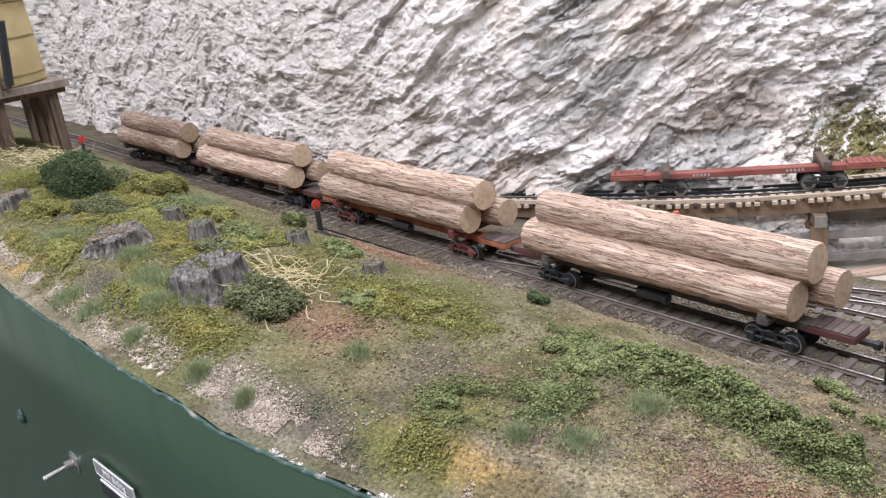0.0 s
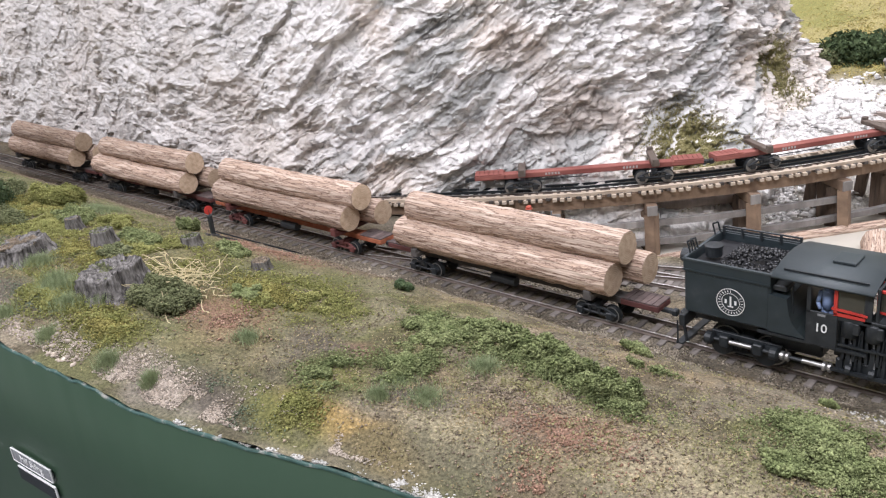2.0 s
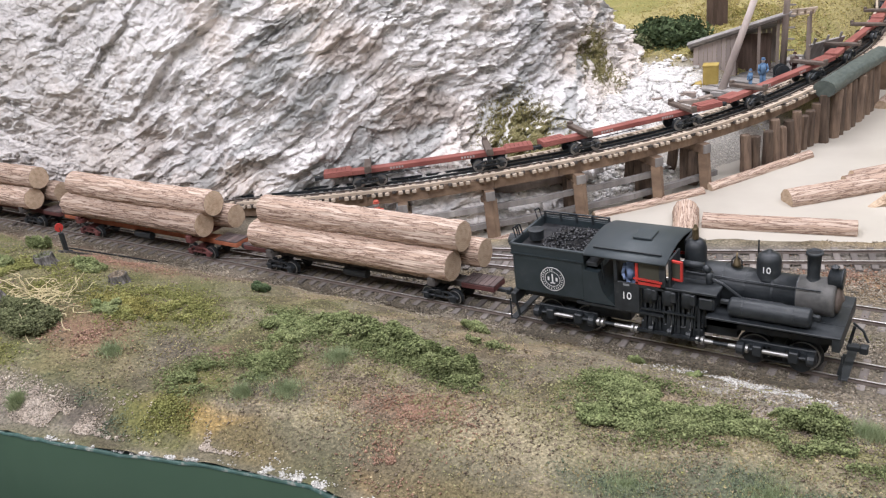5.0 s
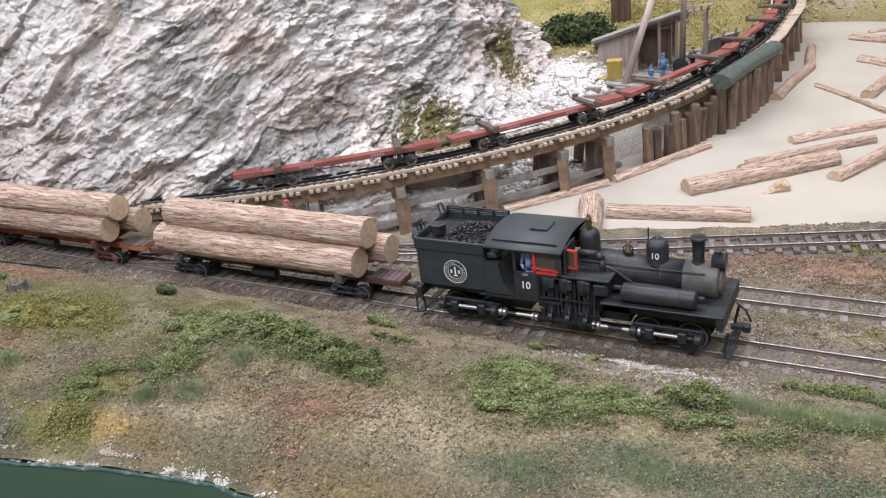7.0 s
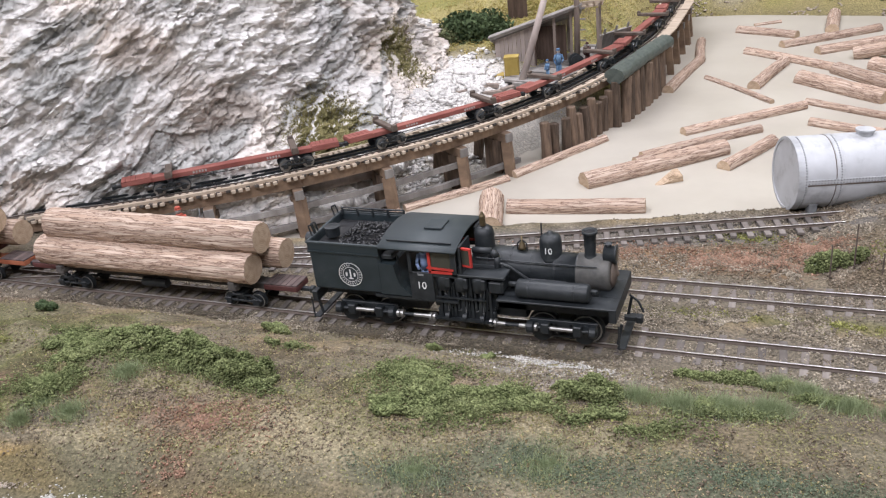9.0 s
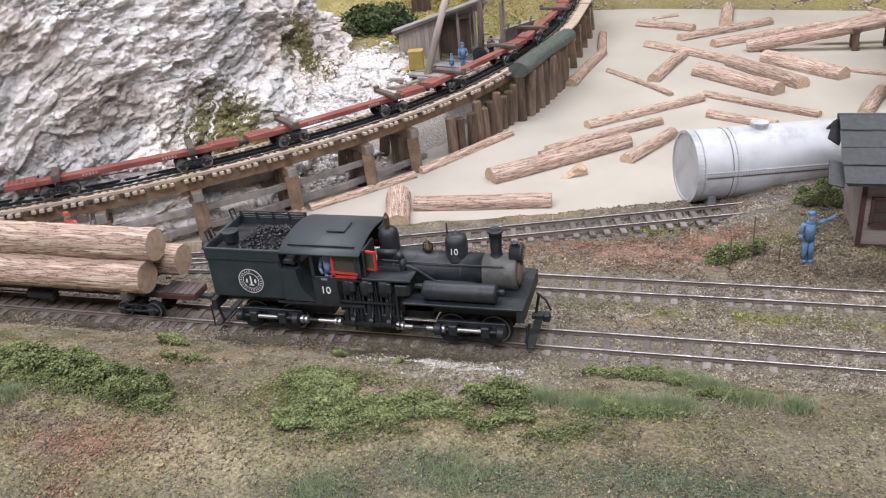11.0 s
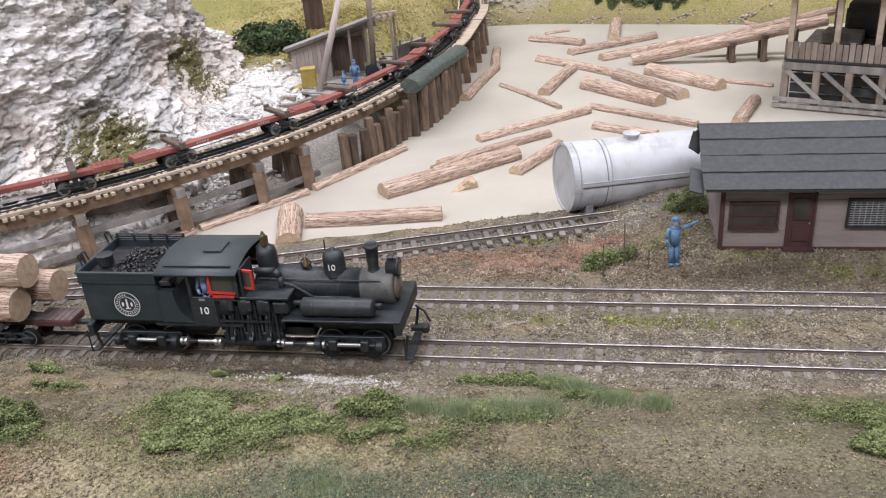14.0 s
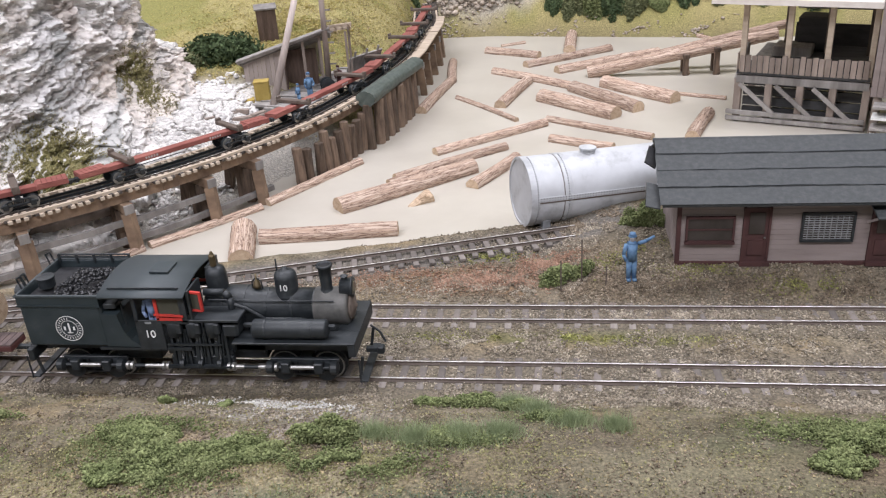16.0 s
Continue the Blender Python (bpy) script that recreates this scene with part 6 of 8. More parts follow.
tagged(ramp, "grey plank chute leaning by the trestle track", "chute")
bm = B()
box(bm, (0, 0, 0.022), (0.025, 0.018, 0.044), bevel=0.0005)
sn = part("privy_hut", bm, M_TRUNK)
sn.matrix_basis = pose(-0.226, 0.715, float(terrain(-0.226, 0.715)) - 0.004, 0, 0, 20)
for k in range(5):
    part("board", box(B(), (-0.010 + k * 0.005, -0.0094, 0.022), (0.0046, 0.0012, 0.044)), M_TRUNK, sn)
part("roof", box(B(), (0, -0.001, 0.0455), (0.029, 0.023, 0.002), (8, 0, 0)), M_GREYWOOD, sn)
tagged(sn, "small dark brown board hut on the dry hill", "hut")
# scattered timbers beside the trestle track
for k, (x, y, l_, rz) in enumerate(((-0.185, 0.468, 0.05, 40), (-0.198, 0.478, 0.035, 15), (-0.17, 0.487, 0.03, 70), (-0.205, 0.46, 0.04, 55))):
    t_ = part("timber", box(B(), (0, 0, 0), (l_, 0.006, 0.005), bevel=0.0005), M_SHEDWOOD)
    t_.matrix_basis = pose(x, y, 0.006 + 0.0055 * (k % 2), 0, 4, rz)
    tagged(t_, "loose brown squared timber beside the track", "timber", "loose timbers")

# ---- silver tank by the spur ----
TR = 0.0258
tk = empty("boiler_tank", Matrix.Translation((0.123, 0.210, 0.0225)) @ pose(0, 0, 0, 0, 0, 21) @ pose(0, 0, 0, 0, 2.2, 0))
tl_ = 0.130
part("shell", lathe(B(), (0, 0, 0), [(TR * 0.97, -0.001), (TR, 0.0002), (TR, tl_), (TR * 0.97, tl_ + 0.001)], 48, "X"), M_TANK, tk, "", True)
part("end_plate", lathe(B(), (0, 0, 0), [(TR * 0.94, -0.0016), (TR * 0.97, -0.0012), (TR * 0.97, 0.0012)], 48, "X"), M_TANK, tk)
part("end_rim", lathe(B(), (0, 0, 0), [(TR * 0.93, -0.0024), (TR * 1.012, -0.0022), (TR * 1.012, 0.004), (TR * 0.95, 0.0042)], 48, "X", True), M_TANK, tk)
part("lap_band", lathe(B(), (0, 0, 0), [(TR * 0.99, 0.0235), (TR * 1.012, 0.024), (TR * 1.012, 0.029), (TR * 0.99, 0.0295)], 48, "X", True), M_TANK, tk)
part("hatch", lathe(B(), (0.050, 0, TR - 0.001), [(0.0055, 0), (0.0055, 0.003), (0.0064, 0.0032), (0.0064, 0.0046), (0.002, 0.0052)], 20), M_TANK, tk, "round top hatch")
part("saddle", box(B(), (0.012, -0.012, -TR * 0.92), (0.006, 0.016, 0.014), bevel=0.0005), M_RIVET, tk)
part("saddle", box(B(), (0.105, -0.004, -TR * 0.98), (0.006, 0.026, 0.010), bevel=0.0005), M_RIVET, tk)
part("seam_strip", beam(B(), (0.004, -TR * 0.998, 0.002), (tl_, -TR * 0.998, 0.002), 0.0006, 0.0034), M_TANK, tk)
part("seam_line", beam(B(), (0.004, -TR * 0.999, -0.0002), (tl_, -TR * 0.999, -0.0002), 0.0008, 0.0008), M_RAIL, tk)
part("seam_line", lathe(B(), (0, 0, 0), [(TR * 0.99, 0.0228), (TR * 1.004, 0.0229), (TR * 1.004, 0.0235), (TR * 0.99, 0.0236)], 48, "X", True), M_RAIL, tk)
rv_ = None
spots = [(0.0028, a_) for a_ in np.arange(90, 275, 4.2)] + [(0.0265, a_) for a_ in np.arange(90, 275, 4.2)]
for x, a_ in spots:
    m = Matrix.Translation((x, TR * 1.012 * math.cos(math.radians(a_)), TR * 1.012 * math.sin(math.radians(a_))))
    if rv_ is None:
        rv_ = part("rivet", ball(B(), (0, 0, 0), 0.0006, 1), M_RIVET, tk)
        rv_.matrix_basis = m
    else:
        again(rv_, m)
for x in np.arange(0.005, tl_, 0.0021):
    for dz in (-0.001, 0.001):
        again(rv_, Matrix.Translation((x, -TR * 1.004, 0.002 + dz)))
tagged(tk, "silver-white riveted cylindrical tank lying on the bank", "tank")


# ---- the board hut by the siding ----
def hut():
    h = empty("depot_hut", pose(0.2225, 0.1145, 0.0105))
    L, D, H = 0.30, 0.074, 0.0415
    wall_f = part("front_wall", box(B(), (L / 2, 0.001, H / 2), (L, 0.002, H)), M_HUT, h, "mauve-brown board siding")
    for k in range(12):
        part("siding_board", box(B(), (L / 2, -0.0003, 0.0018 + k * 0.0034), (L - 0.002, 0.0011, 0.0033), (2.5, 0, 0)), M_HUT, wall_f)
    bm = B()
    vs = [bm.verts.new(c) for c in ((0, 0, 0), (0, D, 0), (0, D, H), (0, D / 2, H + 0.0255), (0, 0, H))]
    vs2 = [bm.verts.new((0.002, v_.co.y, v_.co.z)) for v_ in vs]
    bm.faces.new(vs)
    bm.faces.new(vs2[::-1])
    for k in range(5):
        bm.faces.new((vs[k], vs2[k], vs2[(k + 1) % 5], vs[(k + 1) % 5]))
    bmesh.ops.recalc_face_normals(bm, faces=bm.faces)
    g = part("end_wall", bm, M_HUT, h)
    for k in range(11):
        part("siding_board", box(B(), (-0.0004, D / 2, 0.0018 + k * 0.0036), (0.0011, D - 0.003, 0.0035), (0, -2.5, 0)), M_HUT, g)
    part("end_wall", box(B(), (L, D / 2, H / 2), (0.002, D, H)), M_HUT, h)
    part("back_wall", box(B(), (L / 2, D, H / 2), (L, 0.002, H)), M_HUT, h)
    part("corner_board", box(B(), (-0.0003, -0.0005, H / 2), (0.0026, 0.0028, H)), M_MAROON, h, "maroon corner board")
    part("sill_board", box(B(), (L / 2, -0.0012, 0.0012), (L, 0.002, 0.0026)), M_MAROON, h)
    # roof: two slopes of lapped tar paper with ragged laps
    ye, ze, yr, zr = -0.0115, 0.0445, D / 2, 0.0692
    tilt = math.degrees(math.atan2(zr - ze, yr - ye))
    wid = math.hypot(zr - ze, yr - ye)
    j = random.Random(7)
    for s_ in (1, -1):
        yc = (ye + yr) / 2 if s_ > 0 else D - (ye + yr) / 2
        sl = part("roof_slope", box(B(), (L / 2, yc, (ze + zr) / 2), (L + 0.024, wid + 0.001, 0.0014), (tilt * s_, 0, 0)), M_TARROOF, h, "grey tar paper roof")
        if s_ < 0:
            continue
        for k in range(4):
            f0, f1 = k / 4 - 0.01, (k + 1) / 4 + 0.01
            ya, yb = ye + (yr - ye) * f0, ye + (yr - ye) * f1
            za, zb = ze + (zr - ze) * f0, ze + (zr - ze) * f1
            lift = 0.0011
            part("paper_course", box(B(), (L / 2 - j.uniform(0, 0.0015), (ya + yb) / 2 - 0.0006, (za + zb) / 2 + lift + 0.0004), (L + 0.026, wid * 0.27, 0.0006), (tilt - 1.6, j.uniform(-0.1, 0.1), 0)), M_TARROOF, sl)
            n = 34
            pts_ = [(-0.0135 + (L + 0.027) * e_ / n, ya - 0.0004 + j.uniform(-0.0003, 0.0003), za + lift + 0.0011 + j.uniform(-0.0003, 0.0003)) for e_ in range(n + 1)]
            if k:
                part("tar_line", tube(B(), pts_, 0.00035, 5), M_BLACK, sl)
    part("ridge_cap", rod(B(), (-0.014, D / 2, 0.0695), (L + 0.012, D / 2, 0.0695), 0.0016, 0.0016, 8), M_TARROOF, h)
    flap = part("torn_flap", box(B(), (-0.0165, 0.000, 0.0465), (0.009, 0.020, 0.0010), (24, 14, 0)), M_TARROOF, h, "loose torn tar paper flap")
    part("torn_flap", box(B(), (-0.015, 0.028, 0.0615), (0.008, 0.016, 0.0010), (26, 35, 0)), M_COAL, h)
    def window(x0, x1, z0, z1, bars):
        w = empty("window")
        w.parent = h
        c, s_ = ((x0 + x1) / 2, -0.0014, (z0 + z1) / 2), (x1 - x0, z1 - z0)
        part("pane", box(B(), (c[0], -0.0010, c[2]), (s_[0] - 0.001, 0.0016, s_[1] - 0.001)), M_DARKGLASS, w)
        bm = B()
        for zz in (z0, z1):
            box(bm, (c[0], -0.0016, zz), (s_[0] + 0.0012, 0.0024, 0.0013))
        for xx in (x0, x1):
            box(bm, (xx, -0.0016, c[2]), (0.0013, 0.0024, s_[1]))
        part("window_frame", bm, M_MAROON if not bars else M_BLACK, w)
        if bars:
            bm = B()
            for k in range(1, 9):
                box(bm, (x0 + (x1 - x0) * k / 9, -0.0020, c[2]), (0.00045, 0.0006, s_[1] - 0.002))
            for k in range(1, 12):
                box(bm, (c[0], -0.0020, z0 + (z1 - z0) * k / 12), (s_[0] - 0.002, 0.0006, 0.0004))
            part("glazing_grid", bm, M_RIVET, w, "pale grey glazing grid")
        else:
            part("sash_bar", box(B(), (c[0], -0.0019, c[2]), (s_[0] - 0.002, 0.001, 0.0008)), M_MAROON, w)
            part("window_sill", box(B(), (c[0], -0.0022, z0 - 0.0010), (s_[0] + 0.002, 0.003, 0.0011)), M_MAROON, w)
    window(0.0045, 0.0325, 0.0165, 0.0325, False)
    window(0.0725, 0.1020, 0.0165, 0.0345, True)
    window(0.185, 0.215, 0.0165, 0.0345, True)
    for x0 in (0.0385, 0.1125):
        d_ = empty("door")
        d_.parent = h
        part("door_leaf", box(B(), (x0 + 0.0075, -0.0008, 0.0205), (0.0142, 0.0016, 0.036)), M_MAROON, d_, "maroon panelled door")
        bm = B()
        box(bm, (x0 + 0.0075, -0.0020, 0.0285), (0.0092, 0.0010, 0.014))
        part("door_panel", bm, M_DARKGLASS, d_)
        part("door_panel", box(B(), (x0 + 0.0075, -0.0019, 0.0120), (0.0092, 0.0010, 0.010)), M_MAROON, d_)
        bm = B()
        for xx in (x0, x0 + 0.015):
            box(bm, (xx, -0.0012, 0.020), (0.0014, 0.0024, 0.038))
        part("door_frame", bm, M_MAROON, d_)
        part("door_step", box(B(), (x0 + 0.0075, -0.0028, 0.0015), (0.018, 0.004, 0.0022)), M_MAROON, d_)
        part("door_knob", ball(B(), (x0 + 0.0125, -0.0026, 0.019), 0.0007, 1), M_STEEL, d_)
    part("eave_bracket", beam(B(), (0.110, -0.0005, 0.028), (0.118, -0.012, 0.0375), 0.0015, 0.0015), M_HUT, h)
    part("awning", box(B(), (0.122, -0.008, 0.0385), (0.024, 0.016, 0.0012), (14, 0, 0)), M_TARROOF, h)
    return tagged(h, "mauve-brown board hut with a grey tar paper roof", "hut")


hut()
fz_ = float(ground_z(0.1935, 0.103))
figure(pose(0.1935, 0.103, fz_, 0, 0, 8), M_BLUE, 1, "blue-painted figurine with one arm raised by the siding", 0.0325)
for k, (x, y) in enumerate(((0.163, 0.105), (0.15, 0.1), (0.178, 0.1))):
    bm = B()
    rod(bm, (0, 0, -0.002), (0, 0, (0.030, 0.022, 0.014)[k]), 0.0005, 0.0005, 6)
    o = part("lineside_post", bm, M_RAIL)
    o.matrix_basis = Matrix.Translation((x, y, float(ground_z(x, y))))
    tagged(o, "thin dark post standing in the yard gravel", "post", "lineside posts")


# ---- the mill on its timber platform ----
def mill():
    ml = empty("saw_mill", pose(0.3500, 0.5860, POND_Z, 0, 0, -23))
    W, D, Z1 = 0.130, 0.16, 0.050
    part("platform", box(B(), (W / 2, D / 2, Z1 + 0.001), (W, D, 0.004)), M_GREYWOOD, ml)
    part("edge_beam", box(B(), (W / 2, -0.001, Z1 - 0.002), (W + 0.004, 0.005, 0.008)), M_GREYWOOD, ml)
    part("edge_beam", box(B(), (W / 2, -0.002, Z1 + 0.0055), (W + 0.004, 0.003, 0.004)), M_COAL, ml)
    for k in range(5):
        x = k * W / 4
        for y in (0.001, D * 0.5, D):
            part("post", box(B(), (x, y, Z1 / 2 - 0.002), (0.0075, 0.0075, Z1), bevel=0.0005), M_SHEDWOOD, ml)
    for k in range(3):
        part("brace", beam(B(), (0.002 + k * 0.038, -0.005, 0.043), (0.040 + k * 0.038, -0.005, 0.012), 0.002, 0.0045), M_GREYWOOD, ml, "silvered diagonal brace")
    part("brace", beam(B(), (-0.003, 0.0, 0.045), (-0.003, 0.05, 0.075), 0.003, 0.006), M_GREYWOOD, ml)
    for z in (0.004, 0.011):
        part("waler", box(B(), (W / 2 - 0.004, -0.0055, z), (W + 0.012, 0.003, 0.0045)), M_GREYWOOD, ml, "silvered long plank")
    j = random.Random(3)
    for k in range(21):
        hh = 0.0185 + j.uniform(-0.0015, 0.0015)
        part("picket", box(B(), (0.003 + k * (W - 0.006) / 20, -0.003, Z1 + 0.006 + hh / 2), (0.0052, 0.0016, hh)), M_SHEDWOOD, ml)
    for k in range(9):
        part("picket", box(B(), (-0.003, 0.006 + k * 0.0066, Z1 + 0.006 + 0.0095), (0.0016, 0.0052, 0.019)), M_SHEDWOOD, ml)
    for k, x in enumerate((0.002, 0.048, 0.088, W)):
        part("column", box(B(), (x, 0.002, Z1 + 0.042), (0.0058, 0.0058, 0.080), bevel=0.0004), M_PALEWOOD, ml)
    for x in (0.03, 0.075, 0.12):
        part("column", box(B(), (x, 0.11, Z1 + 0.042), (0.006, 0.006, 0.080)), M_SHEDWOOD, ml)
    part("eave_roof", box(B(), (W / 2, D / 2, Z1 + 0.085), (W + 0.06, D + 0.05, 0.006)), M_CREAM, ml, "pale sheet roof")
    part("back_panel", box(B(), (W * 0.62, D - 0.003, Z1 + 0.016), (W * 0.75, 0.003, 0.028)), M_DARKBOARD, ml)
    # added boards: the shade under the platform put into their dark colour
    for k in range(4):
        part("crib_board", box(B(), (W / 2, 0.022, 0.006 + k * 0.0115), (W - 0.004, 0.003, 0.0095)), M_DARKBOARD, ml, "dark boards added for the shade under the platform")
    part("floor_sheet", box(B(), (W * 0.6, D * 0.55, Z1 + 0.0042), (W * 0.74, D * 0.8, 0.0016)), M_DARKBOARD, ml)
    for z in (0.048, 0.06, 0.07):
        part("back_rail", box(B(), (W * 0.62, D - 0.003, Z1 + z), (W * 0.75, 0.002, 0.002)), M_GREYWOOD, ml)
    part("machine_bench", box(B(), (0.040, 0.10, Z1 + 0.010), (0.042, 0.035, 0.012), bevel=0.001), M_GREYWOOD, ml)
    part("machine_housing", box(B(), (0.058, 0.125, Z1 + 0.026), (0.036, 0.03, 0.040), bevel=0.002), M_DARKBOARD, ml)
    bm = B()
    box(bm, (W + 0.075, 0.035, Z1 + 0.045), (0.14, 0.12, 0.10))
    wing = part("board_wall", bm, M_HUT, ml, "pinkish grey board wall")
    for k in range(24):
        part("board", box(B(), (W + 0.008 + k * 0.0058, -0.0265, Z1 + 0.045), (0.0053, 0.0016, 0.10)), M_HUT, wing)
    for k in range(4):
        part("foundation_post", box(B(), (W + 0.012 + k * 0.04, -0.02, 0.02), (0.008, 0.008, 0.05)), M_SHEDWOOD, ml)
    for k in range(4):
        part("lumber_rack", box(B(), (W + 0.055, -0.036, 0.006 + k * 0.011), (0.09, 0.02, 0.0024)), M_WHITE if k in (0, 2) else M_GREYWOOD, ml)
    return tagged(ml, "open timber sawmill on posts with a picket rail", "sawmill")


mill()
# log ramp up to the mill
bark_log((0.192, 0.795, POND_Z + 0.006), (0.440, 0.80, 0.004), 0.0085, 0.0075, 371, "long bark log ramp rising to the mill", "logs in the pond", step=0.006)
bark_log((0.28, 0.822, -0.026), (0.46, 0.826, 0.012), 0.0065, 0.006, 372, "long bark log on the ramp", "logs in the pond", step=0.006)
for x, zt in ((0.322, -0.020), (0.362, -0.012)):
    t_ = empty("ramp_trestle", Matrix.Translation((x, 0.797, POND_Z)))
    hh = zt - POND_Z
    part("post", box(B(), (0, -0.009, hh / 2), (0.007, 0.007, hh)), M_GREYBARK, t_)
    part("post", box(B(), (0, 0.012, hh / 2), (0.007, 0.007, hh)), M_GREYBARK, t_)
    part("cap_beam", box(B(), (0, 0.001, hh + 0.001), (0.008, 0.034, 0.005)), M_GREYBARK, t_)
    part("brace", beam(B(), (0.004, -0.012, 0.002), (0.004, 0.014, hh * 0.6), 0.003, 0.004), M_GREYBARK, t_)
    tagged(t_, "brown timber trestle under the log ramp", "trestle", "ramp trestles")


# ---- left bank: stumps, signals, water tank ----
def stump(x, y, r, h, seed, label):
    j = np.random.default_rng(seed)
    seg, rowsn = 110, 14
    k = np.arange(seg) * 2 * math.pi / seg
    v_ = []
    ridge = 0.42 * (vnoise(np.cos(k) * 7, np.sin(k) * 7, k * 0 + seed, seed) - 0.5) + 0.05 * j.uniform(-1, 1, seg)
    top = 0.05 * j.uniform(-1, 1, seg) + 0.28 * (vnoise(np.cos(k) * 1.6, np.sin(k) * 1.6, k * 0 + seed, seed + 3) - 0.5) + (0.16 * np.sin(k) if r > 0.01 else 0)
    if r < 0.01:
        ridge, top = ridge * 0.4, top * 0.3
    for i in range(rowsn):
        f = i / (rowsn - 1)
        rr = r * (1 + 0.55 * (1 - f) ** 2.2) * (1 + ridge * (1.4 - 0.5 * f) + 0.16 * (vnoise(np.cos(k) * 16, np.sin(k) * 16, k * 0 + f * 4, seed + 5) - 0.5) + 0.03 * j.uniform(-1, 1, seg))
        v_.append(np.stack([rr * np.cos(k), rr * np.sin(k), h * f * (1 + top * f)], -1))
    for f in (0.75, 0.4):
        v_.append(np.stack([r * f * np.cos(k), r * f * np.sin(k), h * (0.93 + 0.08 * j.uniform(-1, 1, seg))], -1))
    v_ = np.concatenate(v_ + [np.array([[0, 0, h * 0.9]])])
    nr = rowsn + 2
    a = np.arange(nr * seg).reshape(nr, seg)
    q4 = np.stack([a[:-1], np.roll(a, -1, 1)[:-1], np.roll(a, -1, 1)[1:], a[1:]], -1).reshape(-1, 4)
    last = a[-1]
    me = mesh_np("stump", v_, q4, M_STUMP)
    ob = new("stump", me)
    ob.matrix_basis = Matrix.Translation((x, y, float(ground_z(x, y)) - 0.0025))
    cap = mesh_np("stump_top", np.concatenate([v_[last], v_[-1:]]), np.stack([np.arange(seg), (np.arange(seg) + 1) % seg, np.full(seg, seg)], -1), M_STUMP)
    c_ = new("stump_top", cap)
    c_.parent = ob
    m_ = int(9e6 * r * r)
    a_, d_ = j.random(m_) * 2 * math.pi, r * np.sqrt(j.random(m_)) * 0.95
    tz = np.interp(d_, [0, r * 0.4, r * 0.75, r], [h * 0.9, h * 0.93, h * 0.94, h * 0.96])
    cp_ = np.stack([d_ * np.cos(a_), d_ * np.sin(a_), tz + j.random(m_) * 0.0006], -1)
    keep_ = fbm(cp_[:, 0] * 120, cp_[:, 1] * 120, d_ * 0 + seed, 2, seed) > 0.45
    mo = new("moss_cap", crumbs("moss_cap", cp_[keep_], 0.00062, M_OLIVE if seed % 2 else M_SOIL, seed, fine=True))
    mo.parent, mo["kind"] = ob, "stuff"
    return tagged(ob, label, "tree stump", "tree stumps")


stump(-0.405, -0.199, 0.0168, 0.0165, 1, "broad grey weathered tree stump in grass")
stump(-0.505, -0.210, 0.0150, 0.0115, 2, "broad grey mossy tree stump in grass")
stump(-0.479, -0.166, 0.0072, 0.0135, 3, "small grey sawn tree stump in grass")
stump(-0.535, -0.161, 0.0052, 0.0115, 4, "small pale jagged tree stump in grass")
stump(-0.436, -0.127, 0.0060, 0.0105, 5, "small brown tree stump near the track")
stump(-0.365, -0.122, 0.0055, 0.0085, 6, "small grey tree stump near the track")
stump(-0.742, -0.168, 0.0090, 0.013, 7, "grey tree stump beside dry brush")
stump(-0.669, -0.226, 0.011, 0.013, 8, "reddish brown tree stump in grass")


def switch_stand(x, y, h, label):
    z = float(ground_z(x, y))
    o = empty("switch_stand", Matrix.Translation((x, y, z)))
    part("post", box(B(), (0, 0, h * 0.4), (0.0028, 0.0028, h * 0.8), bevel=0.0003), M_BLACK, o)
    part("target", lathe(B(), (0, 0, h), [(0.0008, -0.0005), (0.0032, -0.0004), (0.0032, 0.0004), (0.0008, 0.0005)], 20, "X"), M_SIGRED, o, "round red signal disc")
    part("rod", rod(B(), (0, 0, h * 0.8), (0, 0, h), 0.0006, 0.0006, 6), M_BLACK, o)
    part("foot_plate", box(B(), (0, 0, 0.0006), (0.006, 0.006, 0.0014)), M_BLACK, o)
    for dx in (-0.003, 0.004):
        za, zb = (float(ground_z(x + dx, y + e_)) - z + 0.0004 for e_ in (-0.004, 0.06))
        part("head_tie", beam(B(), (dx, -0.004, za), (dx + 0.002, 0.06, zb), 0.0034, 0.0026), M_DARKTIE, o)
    zt = float(ground_z(x, y + 0.07)) - z
    part("throw_rod", rod(B(), (0, 0.002, 0.003), (0.001, 0.07, zt + 0.0022), 0.0006, 0.0006, 6), M_BLACK, o)
    return tagged(o, label, "switch stand", "switch stands")


switch_stand(-0.462, -0.095, 0.0200, "dark switch stand with a round red target")
switch_stand(-0.830, -0.120, 0.0190, "dark switch stand with a round red target")


